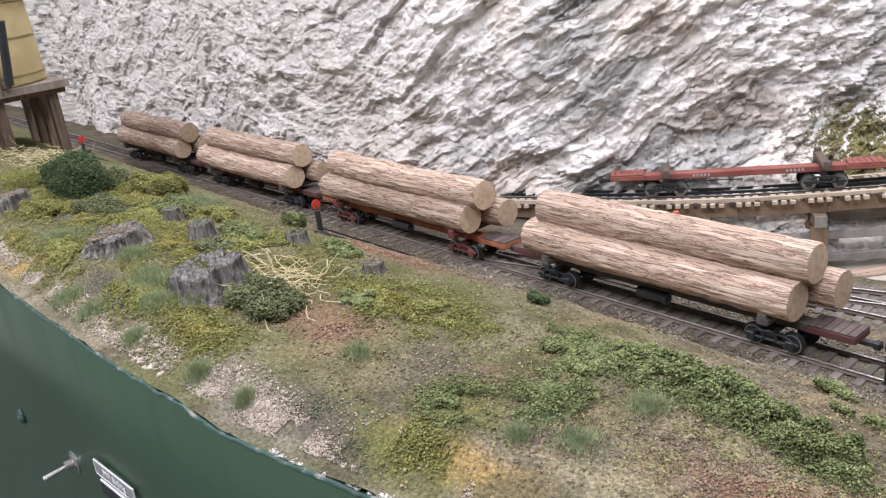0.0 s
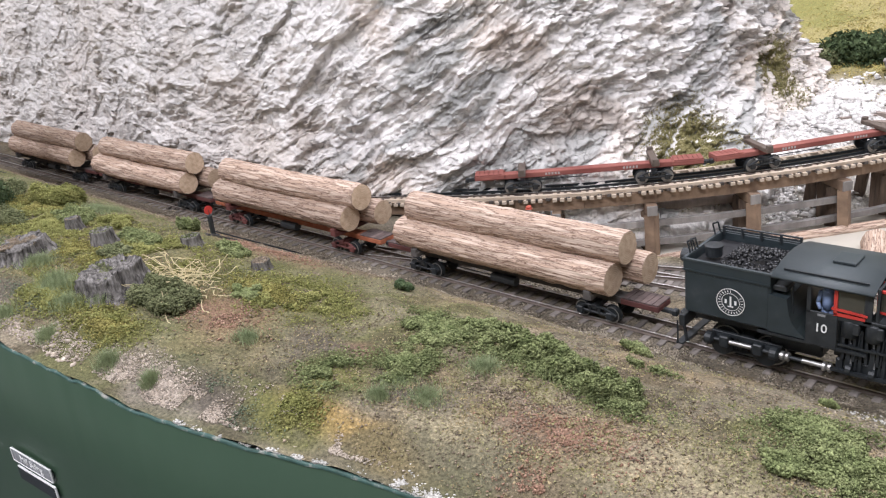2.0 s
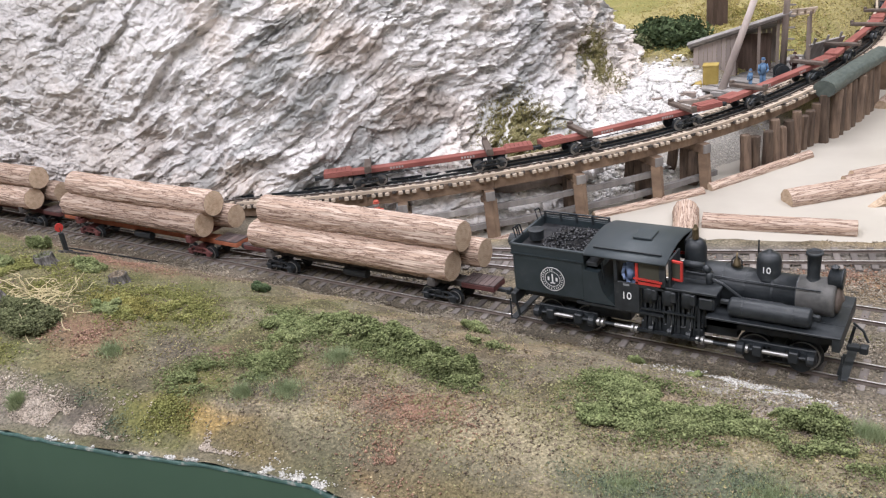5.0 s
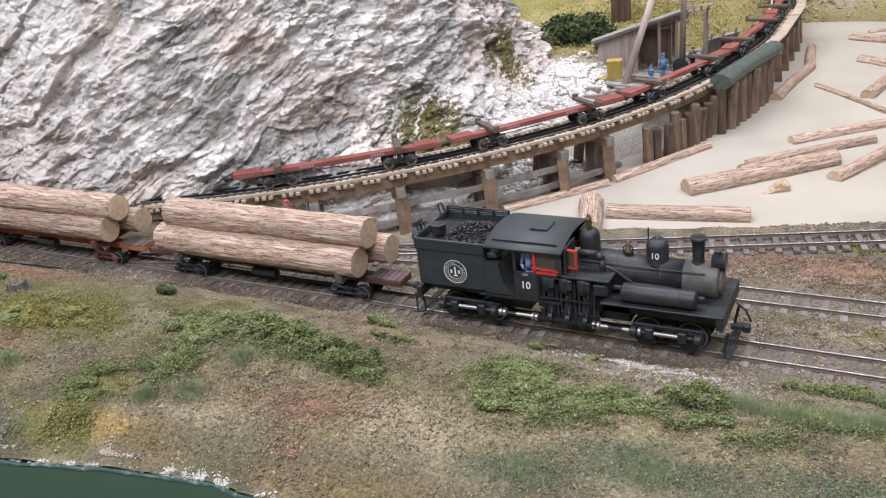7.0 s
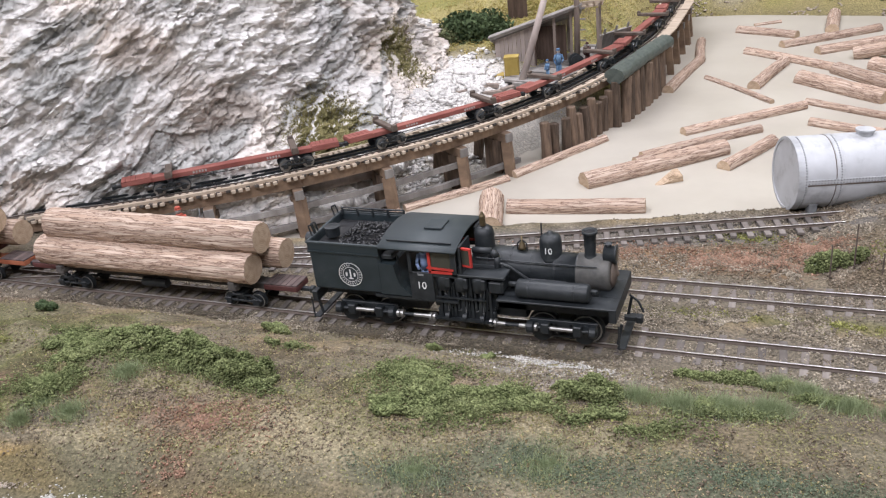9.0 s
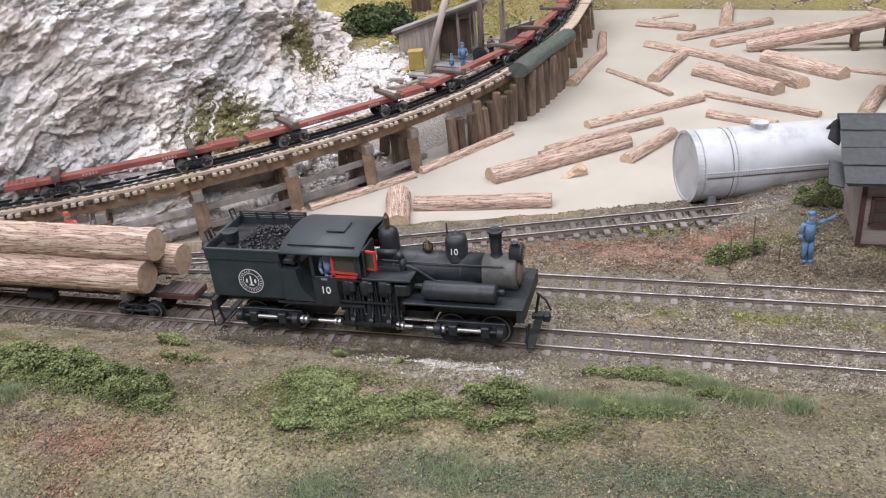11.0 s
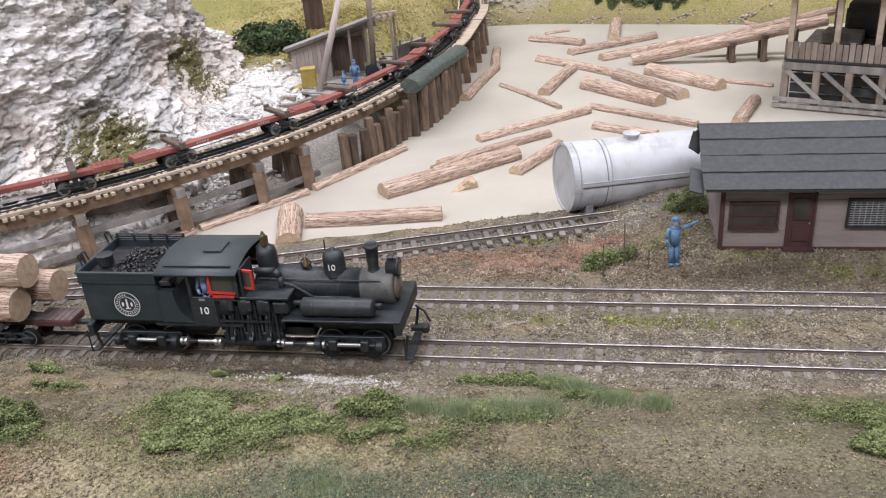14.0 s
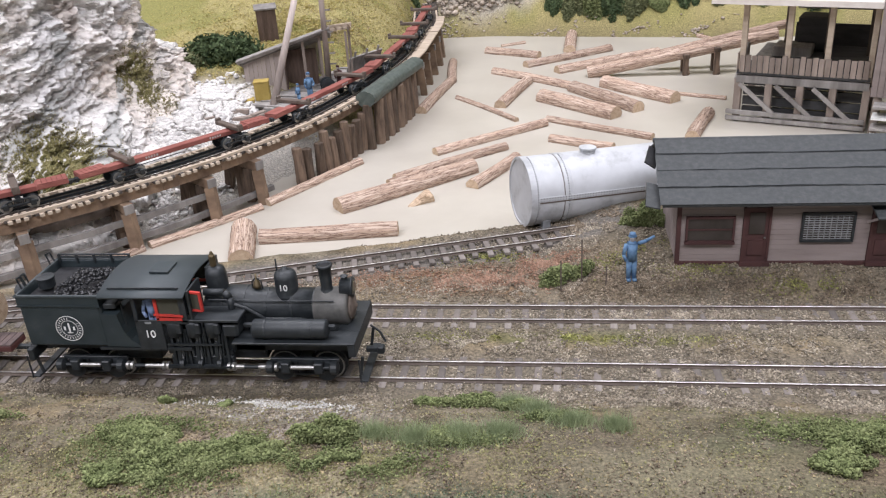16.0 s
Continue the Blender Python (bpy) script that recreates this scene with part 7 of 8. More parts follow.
def water_tank():
    o = empty("water_tank", Matrix.Translation((-0.955, -0.165, 0.066)))
    R, H, Z0 = 0.062, 0.086, 0.060
    part("tank_body", lathe(B(), (0, 0, Z0), [(R, 0), (R * 0.995, 0.002), (R * 0.955, H)], 40), M_WATERTANK, o, "mustard painted tub", True)
    for z, f in ((0.010, 0.995), (0.045, 0.98), (0.078, 0.962)):
        part("hoop", lathe(B(), (0, 0, Z0 + z), [(R * f, -0.0007), (R * (f + 0.010), -0.0007), (R * (f + 0.010), 0.0007), (R * f, 0.0007)], 40, "Z", True), M_WATERTANK, o)
    roof = part("roof", lathe(B(), (0, 0, Z0 + H), [(R * 1.06, -0.002), (R * 1.08, 0.001), (R * 0.4, 0.022), (0.002, 0.028)], 12), M_TARROOF, o, "grey shingled conical roof")
    for k in range(4):
        f = 1.08 - 0.17 * k
        part("shingle_course", lathe(B(), (0, 0, Z0 + H + 0.0012 + k * 0.0053), [(R * (f - 0.18), 0.0052), (R * (f + 0.006), -0.0008), (R * (f + 0.006), 0.0004), (R * (f - 0.16), 0.0056)], 12, "Z", True), M_TARROOF, roof)
    part("deck", box(B(), (0, 0, Z0 - 0.004), (R * 2.1, R * 2.1, 0.007)), M_SHEDWOOD, o)
    for sx in (-0.05, -0.017, 0.017, 0.05):
        part("cross_beam", box(B(), (sx, 0, Z0 - 0.0105), (0.007, R * 2.05, 0.006)), M_GREYBARK, o)
        for sy_ in (-0.05, 0.0, 0.05):
            part("leg", box(B(), (sx, sy_, Z0 / 2 - 0.012), (0.009, 0.009, Z0 - 0.003)), M_GREYBARK, o)
    for dy in (-0.012, 0.004):
        part("standpipe", rod(B(), (R * 0.985, dy, Z0 + H * 0.97), (R * 1.02, dy, Z0 - 0.006), 0.0022, 0.0022, 10), M_GREYBARK, o)
    part("spout", rod(B(), (R * 1.16, 0.010, Z0 + 0.004), (R * 1.30, 0.016, Z0 + 0.062), 0.0042, 0.0038, 12), M_BLACK, o, "raised dark filling spout")
    part("spout_hinge", box(B(), (R * 1.08, 0.008, Z0 + 0.004), (0.014, 0.006, 0.006), bevel=0.0006), M_GREYBARK, o)
    return tagged(o, "mustard round water tank on brown timber legs", "water tank")


water_tank()

# ---- fascia fittings ----
FY = float(edge_y(-0.489)) - 0.0079
tg = empty("toggle_switch", Matrix.Translation((-0.489, FY, -0.051)) @ pose(0, 0, 0, 0, 0, 2))
part("bushing", lathe(B(), (0, 0, 0), [(0.0052, -0.001), (0.0052, 0.0008), (0.0036, 0.001)], 6, "Y"), M_STEEL, tg, "hexagonal steel nut")
part("washer", lathe(B(), (0, 0, 0), [(0.0072, -0.0003), (0.0072, 0.0006), (0.004, 0.0006)], 20, "Y"), M_STEEL, tg)
part("collar", lathe(B(), (0, 0, 0), [(0.0030, -0.0055), (0.0030, 0.0)], 14, "Y"), M_STEEL, tg)
part("bat_handle", rod(B(), (0, -0.004, 0), (-0.006, -0.0165, -0.005), 0.0011, 0.0019, 10), M_STEEL, tg, "chrome bat handle")
tagged(tg, "chrome toggle switch set in the green fascia", "toggle switch")
for k, (x, z, w, h, txt) in enumerate(((-0.4195, -0.0320, 0.0440, 0.0088, "Mill Siding"), (-0.4195, -0.0450, 0.0420, 0.0100, ""))):
    sg = part("name_plate", box(B(), (0, 0, 0), (w, 0.0012, h), bevel=0.0003), M_WHITE if k else M_RIM)
    sg.matrix_basis = pose(x, float(edge_y(x)) - 0.0096, z - 0.001, 0, 2, 6)
    part("backing_block", box(B(), (0.001, 0.0014, 0), (w * 0.5, 0.0018, h * 0.6)), M_FASCIA, sg)
    if txt:
        words("lettering", txt, 0.0062, M_WHITE, sg, pose(0, -0.0008, 0, 90, 0, 0), 0.0001)
        bm = B()
        for zz in (-h / 2, h / 2):
            box(bm, (0, -0.0005, zz), (w, 0.0008, 0.0005))
        for xx in (-w / 2, w / 2):
            box(bm, (xx, -0.0005, 0), (0.0005, 0.0008, h))
        part("border", bm, M_WHITE, sg)
        sg.data.materials[0] = M_RIVET
        tagged(sg, "grey name plate lettered Mill Siding on the fascia", "sign", "fascia plates")
    else:
        part("plate_face", box(B(), (0, -0.0004, 0), (w - 0.002, 0.0012, h - 0.002)), M_BLACK, sg)
        tagged(sg, "dark plate with a white border on the fascia", "sign", "fascia plates")
kn = part("fascia_stud", ball(B(), (0, 0, 0), 0.0046, 2, (1, 0.6, 1.2)), M_RIM)
kn.matrix_basis = Matrix.Translation((-0.582, float(edge_y(-0.582)) - 0.0085, -0.053))
tagged(kn, "small teal stud on the green fascia", "stud")


# ---- planting ----
def bush(x, y, rx, ry, rz, n, mat, label, seed, size=0.00125, z=None):
    """A clump of foam foliage: lumps of crumbs with gaps and an uneven outline."""
    n = int(n * (6.5 if size < 0.002 else 2.6))
    size = size * (0.55 if size < 0.002 else 0.72)
    rng = np.random.default_rng(seed)
    lumps = max(5, int(6 + 85 * rx * ry / 0.0009))
    c = np.stack([rng.uniform(-1, 1, lumps), rng.uniform(-1, 1, lumps), rng.uniform(0.0, 0.55, lumps)], -1)
    c = c[np.hypot(c[:, 0], c[:, 1]) < 1.05]
    which = rng.integers(0, len(c), n)
    d_ = rng.normal(size=(n, 3))
    d_ /= np.linalg.norm(d_, axis=1)[:, None]
    rad = 0.30 * rng.random((n, 1)) ** 0.45
    p = c[which] * np.array((0.8, 0.8, 1)) + d_ * rad * np.array((1, 1, 1.1))
    p = p * np.array((rx, ry, rz * 1.2))
    gx_, gy_ = x + p[:, 0], y + p[:, 1]
    gz = ground_z(gx_, gy_) if z is None else z
    pz = gz + np.maximum(p[:, 2], -0.0003)
    ob = new("bush", crumbs("bush", np.stack([p[:, 0], p[:, 1], pz - (float(ground_z(x, y)) if z is None else z)], -1), size, mat, seed + 1, 0.9, fine=size < 0.002, foam=size < 0.002))
    ob.location = (x, y, float(ground_z(x, y)) if z is None else z)
    return tagged(ob, label, "bush", "bushes")


BUSHES = [(-0.206, -0.097, 0.018, 0.012, 0.008), (-0.173, -0.100, 0.018, 0.013, 0.011), (-0.148, -0.106, 0.015, 0.013, 0.010), (-0.122, -0.112, 0.015, 0.012, 0.012), (-0.224, -0.122, 0.016, 0.010, 0.005), (-0.150, -0.046, 0.011, 0.007, 0.006),
          (-0.289, -0.076, 0.011, 0.006, 0.006), (-0.051, -0.037, 0.006, 0.004, 0.005), (-0.486, -0.099, 0.009, 0.008, 0.011), (-0.408, -0.114, 0.016, 0.010, 0.006), (0.154, 0.112, 0.017, 0.012, 0.011), (0.209, 0.178, 0.017, 0.012, 0.014), (0.273, -0.074, 0.016, 0.011, 0.008), (0.261, -0.092, 0.014, 0.009, 0.006), (0.043, -0.083, 0.018, 0.011, 0.009), (0.012, -0.097, 0.018, 0.010, 0.006), (-0.014, -0.106, 0.022, 0.013, 0.006), (-0.032, -0.119, 0.018, 0.010, 0.005), (-0.038, -0.088, 0.018, 0.009, 0.0045), (0.086, -0.030, 0.010, 0.005, 0.005), (0.108, -0.027, 0.013, 0.006, 0.007), (0.124, -0.033, 0.010, 0.006, 0.006), (-0.020, -0.040, 0.005, 0.003, 0.002), (-0.222, -0.113, 0.016, 0.008, 0.006), (0.305, -0.060, 0.018, 0.010, 0.006)]
for k, (x, y, rx, ry, rz) in enumerate(BUSHES):
    bush(x, y, rx, ry, rz, int(500 + 9e5 * rx * ry * 3), M_LEAF if k != 6 else M_DARKLEAF, "leafy green foam bush on the ground" if k != 6 else "dark green foam bush on the ground", 500 + k)
bush(-0.672, -0.176, 0.036, 0.024, 0.030, 6500, M_DARKLEAF, "tall dark green foam bush among the stumps", 560)
bush(-0.625, -0.134, 0.030, 0.018, 0.016, 3800, M_MOSS, "spreading green foam bush near the track", 561)
bush(-0.366, -0.188, 0.028, 0.016, 0.011, 3000, M_OLIVE, "low dark olive foam bush by the stump", 562)
for k, (x, y, rx, ry, rz, mt) in enumerate(((-0.60, -0.185, 0.026, 0.016, 0.009, M_OLIVE), (-0.63, -0.215, 0.024, 0.014, 0.010, M_MOSS), (-0.56, -0.150, 0.026, 0.014, 0.008, M_LEAF), (-0.70, -0.145, 0.028, 0.016, 0.010, M_OLIVE), (-0.66, -0.120, 0.024, 0.012, 0.008, M_LEAF), (-0.52, -0.135, 0.022, 0.012, 0.007, M_MOSS), (-0.47, -0.145, 0.020, 0.012, 0.006, M_LEAF), (-0.73, -0.20, 0.03, 0.018, 0.012, M_MOSS), (-0.455, -0.170, 0.018, 0.010, 0.006, M_OLIVE), (-0.537, -0.232, 0.018, 0.009, 0.005, M_MOSS), (-0.335, -0.155, 0.012, 0.008, 0.004, M_LEAF))):
    bush(x, y, rx, ry, rz, 900, mt, "low mound of green foam scrub", 540 + k)
bush(-0.255, 0.625, 0.045, 0.035, 0.030, 3600, M_DARKLEAF, "dark green foam bush on the dry hill", 563, 0.003)
for k, (x, y, rx, rz) in enumerate(((0.150, 1.098, 0.018, 0.034), (0.180, 1.090, 0.022, 0.046), (0.212, 1.084, 0.024, 0.052), (0.245, 1.076, 0.024, 0.050), (0.278, 1.070, 0.022, 0.044), (0.318, 1.066, 0.018, 0.022), (0.360, 1.060, 0.020, 0.026), (0.41, 1.055, 0.022, 0.026), (0.47, 1.05, 0.03, 0.04), (0.55, 1.04, 0.03, 0.04), (0.20, 1.125, 0.04, 0.05), (0.27, 1.115, 0.04, 0.05), (-0.10, 1.05, 0.03, 0.018), (-0.292, 0.60, 0.024, 0.018))):
    bush(x, y, rx, rx * 0.7, rz, 3800, (M_DARKLEAF, M_OLIVE, M_LEAF)[k % 3], "green foam thicket on the far hillside", 570 + k, 0.0024)


def flock(name, spots_, n, size, mat, label, seed, lift=0.0008, squash=0.8, inset=0.0008, gaps=0.43):
    """Ground cover: crumbs scattered over uneven patches."""
    rng = np.random.default_rng(seed)
    pts = []
    area = np.array([a_[2] * a_[3] for a_ in spots_])
    for (x, y, rx, ry), m_ in zip(spots_, (n * area / area.sum()).astype(int)):
        r = np.minimum(np.abs(rng.normal(size=m_)) * 0.62, 1.5) ** 0.85
        t = rng.random(m_) * 2 * math.pi
        pts.append(np.stack([x + rx * r * np.cos(t), y + ry * r * np.sin(t)], -1))
    p = np.concatenate(pts)
    keep = fbm(p[:, 0] * 70, p[:, 1] * 70, p[:, 0] * 0 + seed, 3, seed) > gaps
    p = p[keep]
    p = p[p[:, 1] > edge_y(p[:, 0]) + inset]
    if mat in (M_MOSS, M_LIME, M_LEAF, M_OLIVE):
        p = p[~((p[:, 0] < -0.33) & (p[:, 1] > -0.086 + 0.02 * rng.random(len(p))))]
    z = ground_z(p[:, 0], p[:, 1]) + rng.random(len(p)) * lift
    ob = new(name, crumbs(name, np.c_[p, z], size, mat, seed + 1, squash, fine=size < 0.0009, foam=name in ("grass_patches", "meadow_moss", "lime_moss", "grey_moss")))
    return tagged(ob, label, "ground cover", kind="stuff")


flock("grass_patches", [(-0.012, -0.105, 0.036, 0.016), (-0.030, -0.121, 0.024, 0.011), (-0.040, -0.084, 0.026, 0.013), (0.008, -0.096, 0.020, 0.012), (0.043, -0.083, 0.020, 0.011), (0.060, -0.104, 0.030, 0.010), (0.095, -0.080, 0.026, 0.009), (0.103, -0.028, 0.028, 0.007), (0.145, -0.050, 0.016, 0.006), (-0.223, -0.111, 0.03, 0.012), (-0.190, -0.104, 0.04, 0.014), (-0.150, -0.108, 0.03, 0.012), (-0.117, -0.114, 0.02, 0.012), (-0.128, -0.070, 0.014, 0.006), (0.29, -0.06, 0.05, 0.012), (-0.231, -0.178, 0.016, 0.016), (-0.210, -0.150, 0.016, 0.018)], 120000, 0.00056, M_LEAF, "short leaf-green foam grass in patches", 600, 0.0034)
flock("meadow_moss", [(-0.366, -0.222, 0.03, 0.014), (-0.428, -0.226, 0.05, 0.022), (-0.307, -0.132, 0.045, 0.022), (-0.316, -0.151, 0.03, 0.014), (-0.521, -0.234, 0.06, 0.022), (-0.56, -0.17, 0.08, 0.035), (-0.45, -0.15, 0.07, 0.03), (-0.70, -0.2, 0.10, 0.05), (-0.42, -0.19, 0.05, 0.02), (-0.229, -0.205, 0.022, 0.012)], 110000, 0.00060, M_MOSS, "olive moss and low flock grass", 610, 0.0026)
flock("lime_moss", [(-0.366, -0.222, 0.022, 0.012), (-0.578, -0.246, 0.03, 0.008), (-0.60, -0.2, 0.05, 0.02), (-0.33, -0.145, 0.03, 0.012), (-0.48, -0.185, 0.04, 0.015), (-0.62, -0.15, 0.05, 0.02)], 38000, 0.00058, M_LIME, "bright yellow-green flock moss", 620, 0.0022)
flock("grey_moss", [(-0.44, -0.235, 0.03, 0.012), (-0.262, -0.222, 0.03, 0.012), (-0.012, -0.161, 0.03, 0.012), (0.041, -0.140, 0.04, 0.014), (0.12, -0.13, 0.05, 0.012), (-0.62, -0.19, 0.06, 0.03), (-0.52, -0.20, 0.05, 0.02)], 34000, 0.00040, M_TEALGRASS, "grey-green flock in hollows", 630, 0.0008)
flock("dry_crumbs", [(0.0, -0.11, 0.25, 0.07), (-0.15, -0.16, 0.2, 0.06), (-0.5, -0.2, 0.2, 0.06)], 33000, 0.00054, M_STRAW, "dry straw-coloured crumbs", 640, 0.0006)
flock("sparse_moss", [(0.05, -0.10, 0.38, 0.075), (-0.15, -0.14, 0.22, 0.075), (-0.55, -0.17, 0.3, 0.09)], 80000, 0.00050, M_PALEMOSS, "sparse olive flock over the soil", 645, 0.0012)
flock("sparse_green", [(0.05, -0.10, 0.38, 0.07), (-0.15, -0.13, 0.22, 0.07), (-0.55, -0.17, 0.3, 0.09)], 16000, 0.00038, M_MOSS, "sparse leaf-green flock over the soil", 646, 0.0014)
flock("soil_crumbs", [(0.05, -0.10, 0.38, 0.09), (-0.15, -0.14, 0.22, 0.09), (-0.55, -0.17, 0.3, 0.09), (0.2, 0.1, 0.3, 0.06)], 66000, 0.00054, M_SOIL, "brown soil crumbs and grit", 647, 0.0005)
flock("yard_grit", [(0.16, 0.115, 0.06, 0.03), (0.22, 0.10, 0.10, 0.012), (0.10, 0.115, 0.06, 0.02), (0.17, 0.19, 0.05, 0.02), (0.30, 0.095, 0.10, 0.012)], 14000, 0.00085, M_SOIL, "brown yard grit", 653, 0.0005)
flock("yard_moss", [(0.235, 0.108, 0.03, 0.008), (0.30, 0.098, 0.06, 0.008), (0.205, 0.14, 0.015, 0.012), (0.18, 0.12, 0.02, 0.012), (0.14, 0.045, 0.10, 0.008), (0.10, 0.150, 0.03, 0.012)], 9000, 0.0006, M_MOSS, "olive moss in the yard", 654, 0.0010)
flock("yard_clay", [(0.10, 0.118, 0.06, 0.016), (0.14, 0.14, 0.03, 0.014)], 5000, 0.0008, M_CLAY, "red-brown clay crumbs in the yard", 655, 0.0006)
flock("brush_litter", [(-0.385, -0.168, 0.03, 0.014), (-0.84, -0.165, 0.05, 0.02)], 5000, 0.0006, M_STRAW, "straw litter under the brush", 648, 0.0015)
flock("edge_gravel", [(-0.33, -0.240, 0.06, 0.010), (-0.42, -0.250, 0.05, 0.008), (-0.50, -0.255, 0.05, 0.008), (-0.58, -0.255, 0.05, 0.008), (-0.27, -0.230, 0.04, 0.010), (-0.20, -0.212, 0.05, 0.008), (-0.298, -0.233, 0.03, 0.012)], 26000, 0.00055, M_SHORESTONE, "tan grit along the fascia edge", 649, 0.0005)
flock("track_grit", [(-0.50, -0.055, 0.16, 0.024), (-0.72, -0.06, 0.14, 0.024), (-0.40, -0.07, 0.06, 0.018)], 24000, 0.0006, M_SOIL, "brown grit beside the track", 652, 0.0005)
flock("clay_crumbs", [(-0.116, -0.15, 0.035, 0.022), (-0.325, -0.177, 0.030, 0.020), (-0.107, -0.183, 0.02, 0.016), (0.06, 0.118, 0.09, 0.018), (-0.414, -0.085, 0.06, 0.015)], 12000, 0.0006, M_CLAY, "red-brown clay crumbs", 650, 0.0006)
flock("ballast", [(-0.2, -0.016, 0.6, 0.016), (0.22, 0.008, 0.14, 0.020), (0.22, 0.0712, 0.14, 0.016), (0.1, 0.04, 0.4, 0.022), (0.15, 0.105, 0.25, 0.026), (0.02, -0.052, 0.06, 0.012), (0.15, 0.17, 0.12, 0.03), (-0.3, 0.035, 0.3, 0.014), (0.3, -0.02, 0.2, 0.015)], 105000, 0.00074, M_STONE, "grey-brown crushed stone ballast", 660, 0.0004, 0.7)
flock("pale_gravel", [(0.02, -0.052, 0.055, 0.012), (-0.37, -0.252, 0.06, 0.006), (-0.13, -0.208, 0.02, 0.005), (0.2, -0.08, 0.3, 0.06), (0.2, 0.1, 0.25, 0.05), (-0.3, -0.23, 0.05, 0.012)], 700, 0.0005, M_SHORESTONE, "pale scattered gravel", 670, 0.0004, 0.8)
flock("white_ballast", [(0.022, -0.044, 0.036, 0.013), (-0.005, -0.036, 0.035, 0.012)], 2600, 0.00060, M_CRUST, "pale crushed stone spilled beside the track", 671, 0.0004, 0.8)
flock("trestle_rubble", [(-0.235, 0.40, 0.035, 0.06), (-0.235, 0.46, 0.045, 0.06), (-0.235, 0.50, 0.04, 0.05)], 9000, 0.0034, M_PALESTONE, "pale broken rock under the trestle", 680, 0.002, 0.55)
flock("hill_flock", [(-0.2, 0.75, 0.2, 0.18), (-0.15, 1.0, 0.2, 0.15), (0.2, 1.2, 0.4, 0.06), (-0.28, 0.6, 0.08, 0.06)], 60000, 0.0010, M_HILL, "dry ochre flock on the hill", 690, 0.003)
flock("shore_rocks", [(0.02, 1.12, 0.08, 0.02), (0.15, 1.072, 0.08, 0.005), (0.26, 1.045, 0.07, 0.005), (0.36, 1.025, 0.07, 0.005), (0.47, 1.005, 0.08, 0.005), (-0.06, 1.1, 0.06, 0.03)], 900, 0.0026, M_SHORESTONE, "tan rocks along the far shore", 695, 0.002, 0.6)

flock("bank_rocks", [(0.00, 1.125, 0.05, 0.015), (0.06, 1.13, 0.05, 0.014), (-0.05, 1.12, 0.03, 0.02)], 500, 0.0055, M_SHORESTONE, "pale broken rocks of the far bank", 696, 0.010, 0.7)
flock("hill_green", [(-0.2, 0.75, 0.2, 0.18), (-0.12, 1.0, 0.2, 0.15), (0.1, 1.22, 0.3, 0.06), (-0.28, 0.6, 0.06, 0.05)], 14000, 0.0010, M_HILLGREEN, "yellow-green flock clumps on the hill", 697, 0.004)
flock("hill_straw", [(-0.15, 0.75, 0.2, 0.18), (-0.10, 1.0, 0.2, 0.15), (0.15, 1.2, 0.4, 0.06)], 22000, 0.0010, M_STRAW, "dry straw flock on the hill", 698, 0.003)
flock("bank_rubble", [(-0.29, 0.28, 0.05, 0.05), (-0.26, 0.32, 0.05, 0.05), (-0.24, 0.36, 0.05, 0.04)], 11000, 0.0028, M_PALESTONE, "pale broken stone under the trestle", 681, 0.003, 0.6)
# plaster and stones along the fascia edge
def edge_crust(n, seed):
    rng = np.random.default_rng(seed)
    x = np.r_[rng.uniform(-0.27, -0.165, n), rng.normal(-0.135, 0.016, n), rng.normal(-0.158, 0.0022, n // 4)]
    y = edge_y(x) - 0.0062 + np.abs(rng.normal(size=len(x))) * np.r_[np.full(n, 0.0009), np.full(n, 0.0022), np.full(n // 4, 0.0045)]
    keep = fbm(x * 160, y * 160, x * 0, 3, seed) > np.r_[np.full(n, 0.50), np.full(n + n // 4, 0.40)]
    x, y = x[keep], y[keep]
    z = ground_z(x, np.maximum(y, edge_y(x))) - 0.0010 + rng.random(len(x)) * 0.0012
    return crumbs("edge_rocks", np.stack([x, y, z], -1), 0.00062, M_CRUST, seed, 0.6)


tagged(new("edge_rocks", edge_crust(1500, 700)), "rough white plaster crust at the fascia edge", "plaster", kind="stuff")
flock("edge_stones", [(-0.37, -0.252, 0.014, 0.006), (-0.325, -0.250, 0.014, 0.005), (-0.39, -0.240, 0.01, 0.006), (-0.186, -0.220, 0.03, 0.003)], 150, 0.0019, M_SHORESTONE, "tan stones along the fascia edge", 701, 0.0008, 0.6, 0.0, 0.36)


def tuft(x, y, r, h, n, seed):
    """Upright fibre grass: thin leaning blades, each one triangle."""
    rng = np.random.default_rng(seed)
    a, rr = rng.random(n) * 2 * math.pi, np.abs(rng.normal(size=n)) * r * 0.55
    px_, py_ = x + rr * np.cos(a), y + rr * np.sin(a)
    pz_ = ground_z(px_, py_) - 0.0003
    base = np.stack([px_, py_, pz_], -1)
    lean = rng.normal(size=(n, 2)) * 0.38
    hh = h * rng.uniform(0.5, 1.1, n)
    tip = base + np.stack([lean[:, 0] * hh, lean[:, 1] * hh, hh], -1)
    t_ = rng.random(n) * math.pi
    w = np.stack([np.cos(t_), np.sin(t_), t_ * 0], -1) * 0.00016
    vv = np.stack([base - w, base + w, tip], 1)
    zc = float(ground_z(x, y))
    ob = new("grass_tuft", mesh_np("grass_tuft", vv.reshape(-1, 3) - np.array((x, y, zc)), np.arange(n * 3).reshape(-1, 3), M_BLADE))
    ob.location = (x, y, zc)
    return tagged(ob, "tuft of blue-green fibre grass", "grass tuft", "grass tufts")


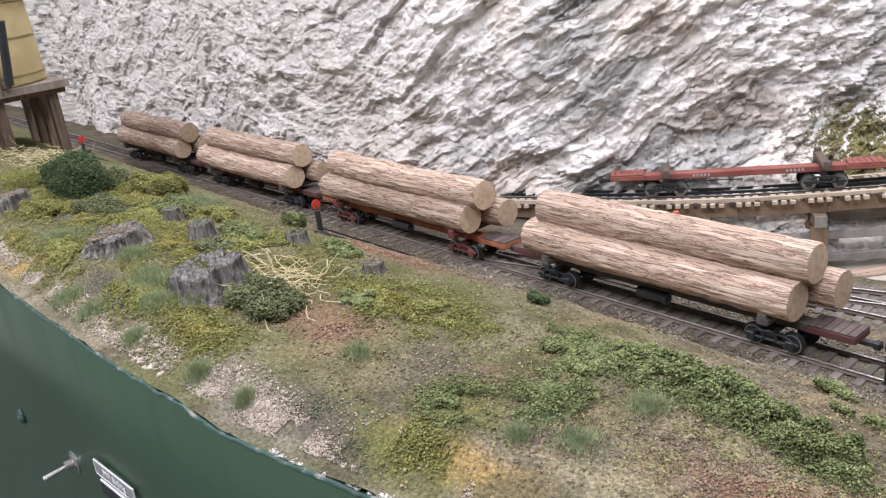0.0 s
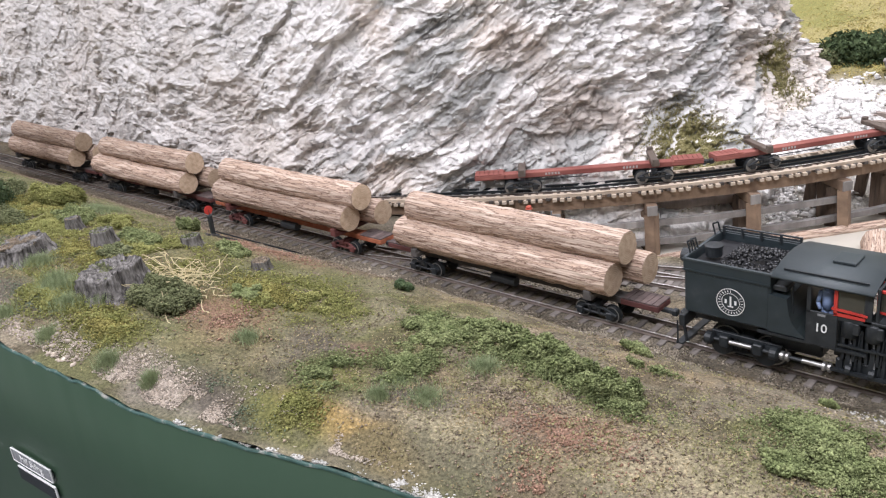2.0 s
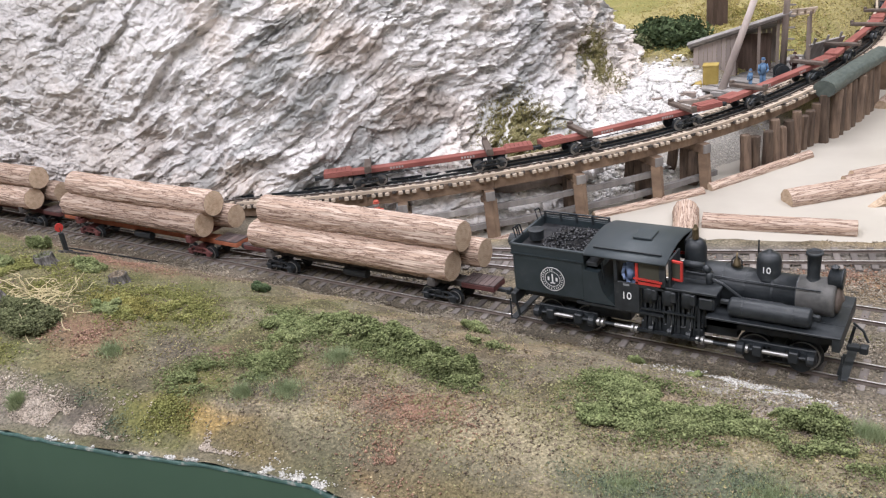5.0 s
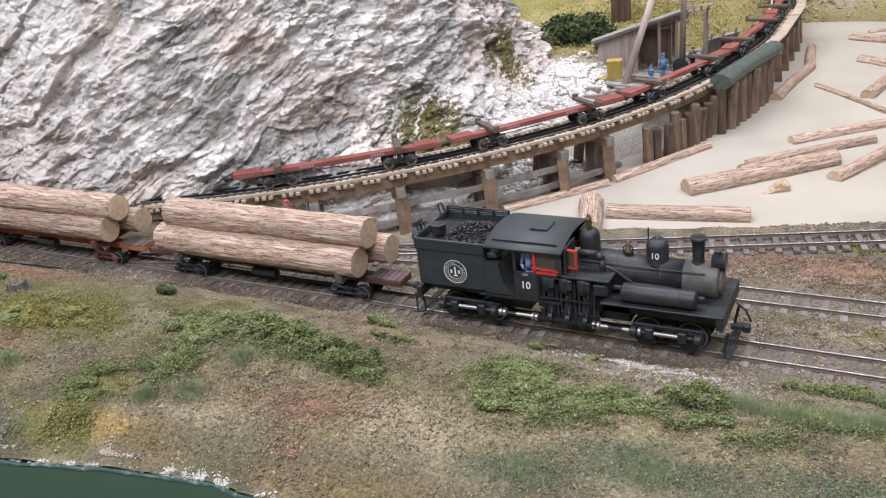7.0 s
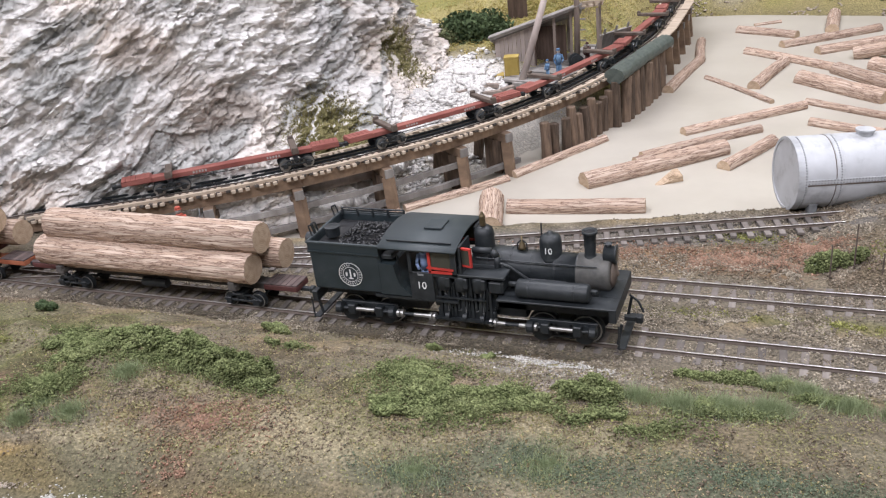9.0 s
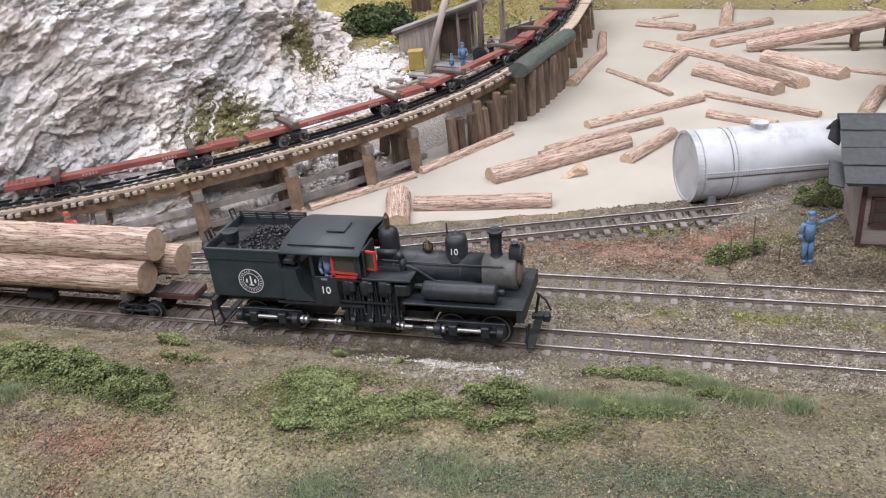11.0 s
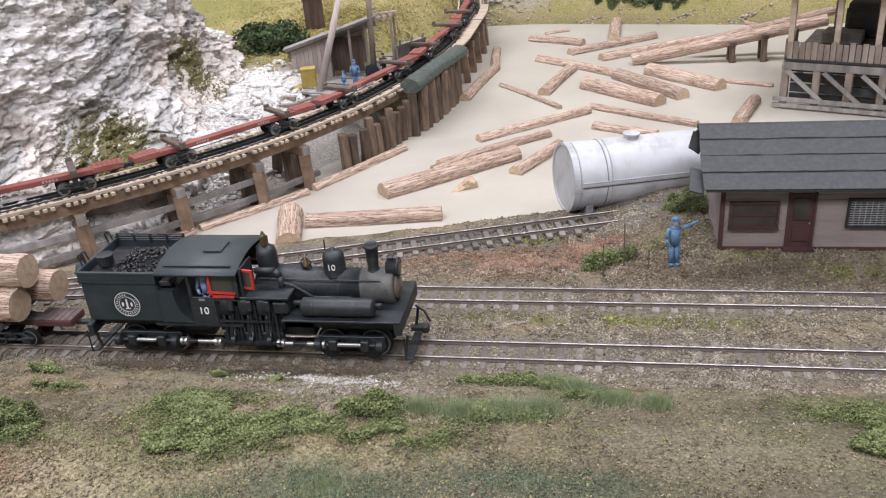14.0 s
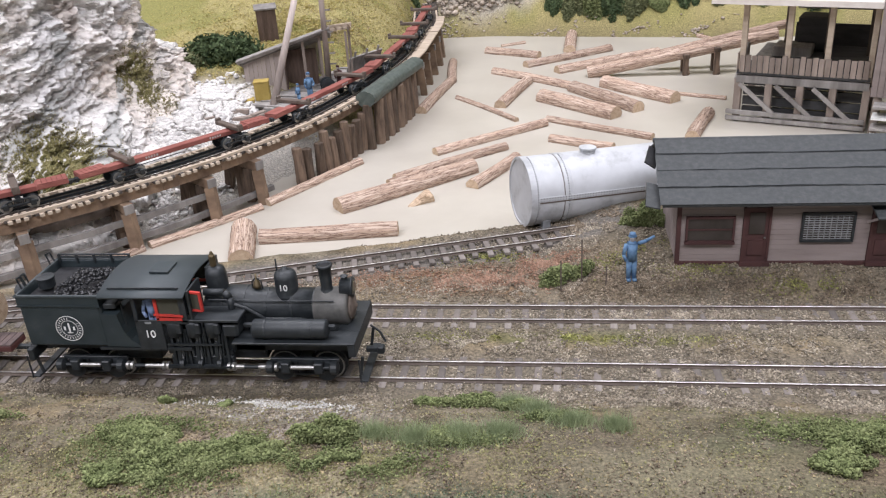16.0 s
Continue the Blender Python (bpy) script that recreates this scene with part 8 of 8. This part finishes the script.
TUFTS = [(-0.178, -0.131, 0.008, 0.006), (-0.200, -0.179, 0.005, 0.006), (-0.183, -0.166, 0.010, 0.004), (-0.203, -0.163, 0.010, 0.003), (-0.337, -0.252, 0.006, 0.008), (-0.304, -0.246, 0.004, 0.008), (-0.393, -0.253, 0.006, 0.007), (-0.440, -0.252, 0.008, 0.006), (-0.432, -0.219, 0.012, 0.007), (-0.407, -0.226, 0.010, 0.007),
         (-0.470, -0.254, 0.010, 0.006), (-0.555, -0.227, 0.016, 0.008), (-0.482, -0.209, 0.012, 0.007), (-0.442, -0.215, 0.012, 0.007), (-0.576, -0.123, 0.016, 0.006), (-0.293, -0.184, 0.007, 0.005), (0.085, -0.082, 0.011, 0.007), (0.105, -0.077, 0.012, 0.007), (0.122, -0.073, 0.010, 0.007), (0.138, -0.043, 0.010, 0.007), (0.154, -0.056, 0.010, 0.007), (0.174, -0.059, 0.007, 0.007), (0.125, -0.030, 0.010, 0.007), (0.04, -0.14, 0.02, 0.003), (-0.011, -0.158, 0.018, 0.003), (0.066, -0.078, 0.009, 0.007), (-0.392, -0.213, 0.006, 0.007)]
for k, (x, y, r, h) in enumerate(TUFTS):
    tuft(x, max(y, float(edge_y(x)) + 0.009), r, h, int(500 + 9e4 * r), 720 + k)

# moss on the cliff, sitting on its face
rng = np.random.default_rng(9)
def cliff_moss(name, cu, cv, ru, rv2, n, mat, seed):
    rr_ = np.random.default_rng(seed)
    iu = np.clip(np.searchsorted(u, cu + rr_.normal(size=n) * ru), 0, nu - 1)
    iv = np.clip(np.searchsorted(v, cv + rr_.normal(size=n) * rv2), 0, nv - 1)
    zz = rock_z[iv, iu]
    pts = np.stack([RX[iv, iu], RY[iv, iu], zz], -1) + rr_.normal(size=(n, 3)) * 0.0003 + np.stack([nxn[iu], nyn[iu], nxn[iu] * 0 + 0.4], -1) * 0.0009
    pts = pts[fbm(pts[:, 0] * 60, pts[:, 1] * 60, pts[:, 2] * 60, 3, seed) > 0.25]
    tagged(new(name, crumbs(name, pts, 0.0006, mat, seed, fine=True, foam=True)), "olive moss growing on the rock face", "moss", kind="stuff")


def cliff_u(y):
    k = nu // 3 + int(np.argmin(np.abs(cy[nu // 3 :] - y)))
    return float(u[k])


cliff_moss("cliff_moss", cliff_u(0.290), 0.020, 0.017, 0.013, 60000, M_CLIFFMOSS, 71)
cliff_moss("cliff_moss", cliff_u(0.440), 0.060, 0.013, 0.013, 26000, M_CLIFFMOSS, 72)
for k, (mx_, mz_) in enumerate(((-1.20, 0.190), (-1.42, 0.228), (-1.27, 0.232))):
    cliff_moss("cliff_moss", float(np.interp(mx_, cx, u)), mz_, 0.007, 0.005, 900, M_MOSS, 73 + k)

# brush piles: bent straw twigs
def brush(x, y, w, n, seed):
    j = random.Random(seed)
    bm = B()
    for k in range(n):
        p = Vector((j.gauss(0, w * 0.5), j.gauss(0, w * 0.3), 0.001 + j.random() * 0.006))
        d_ = Vector((j.gauss(0, 1), j.gauss(0, 0.6), j.gauss(0, 0.18))).normalized()
        pts_ = [p]
        for s_ in range(j.randint(3, 6)):
            d_ = (d_ + Vector((j.gauss(0, 0.35), j.gauss(0, 0.35), j.gauss(0.0, 0.2)))).normalized()
            q_ = pts_[-1] + d_ * j.uniform(0.002, 0.0055)
            q_.z = max(q_.z, 0.0008)
            pts_.append(q_)
        tube(bm, pts_, j.uniform(0.00014, 0.00030), 4)
    z = float(ground_z(x, y))
    for v_ in bm.verts:
        v_.co.z += float(terrain(x + v_.co.x, y + v_.co.y)) - float(terrain(x, y))
    o = part("brush", bm, M_TWIG)
    o.matrix_basis = Matrix.Translation((x, y, z))
    return tagged(o, "tangle of dry straw-coloured twigs on moss", "brush", "brush piles")


brush(-0.385, -0.168, 0.034, 130, 1)
brush(-0.84, -0.165, 0.055, 130, 2)
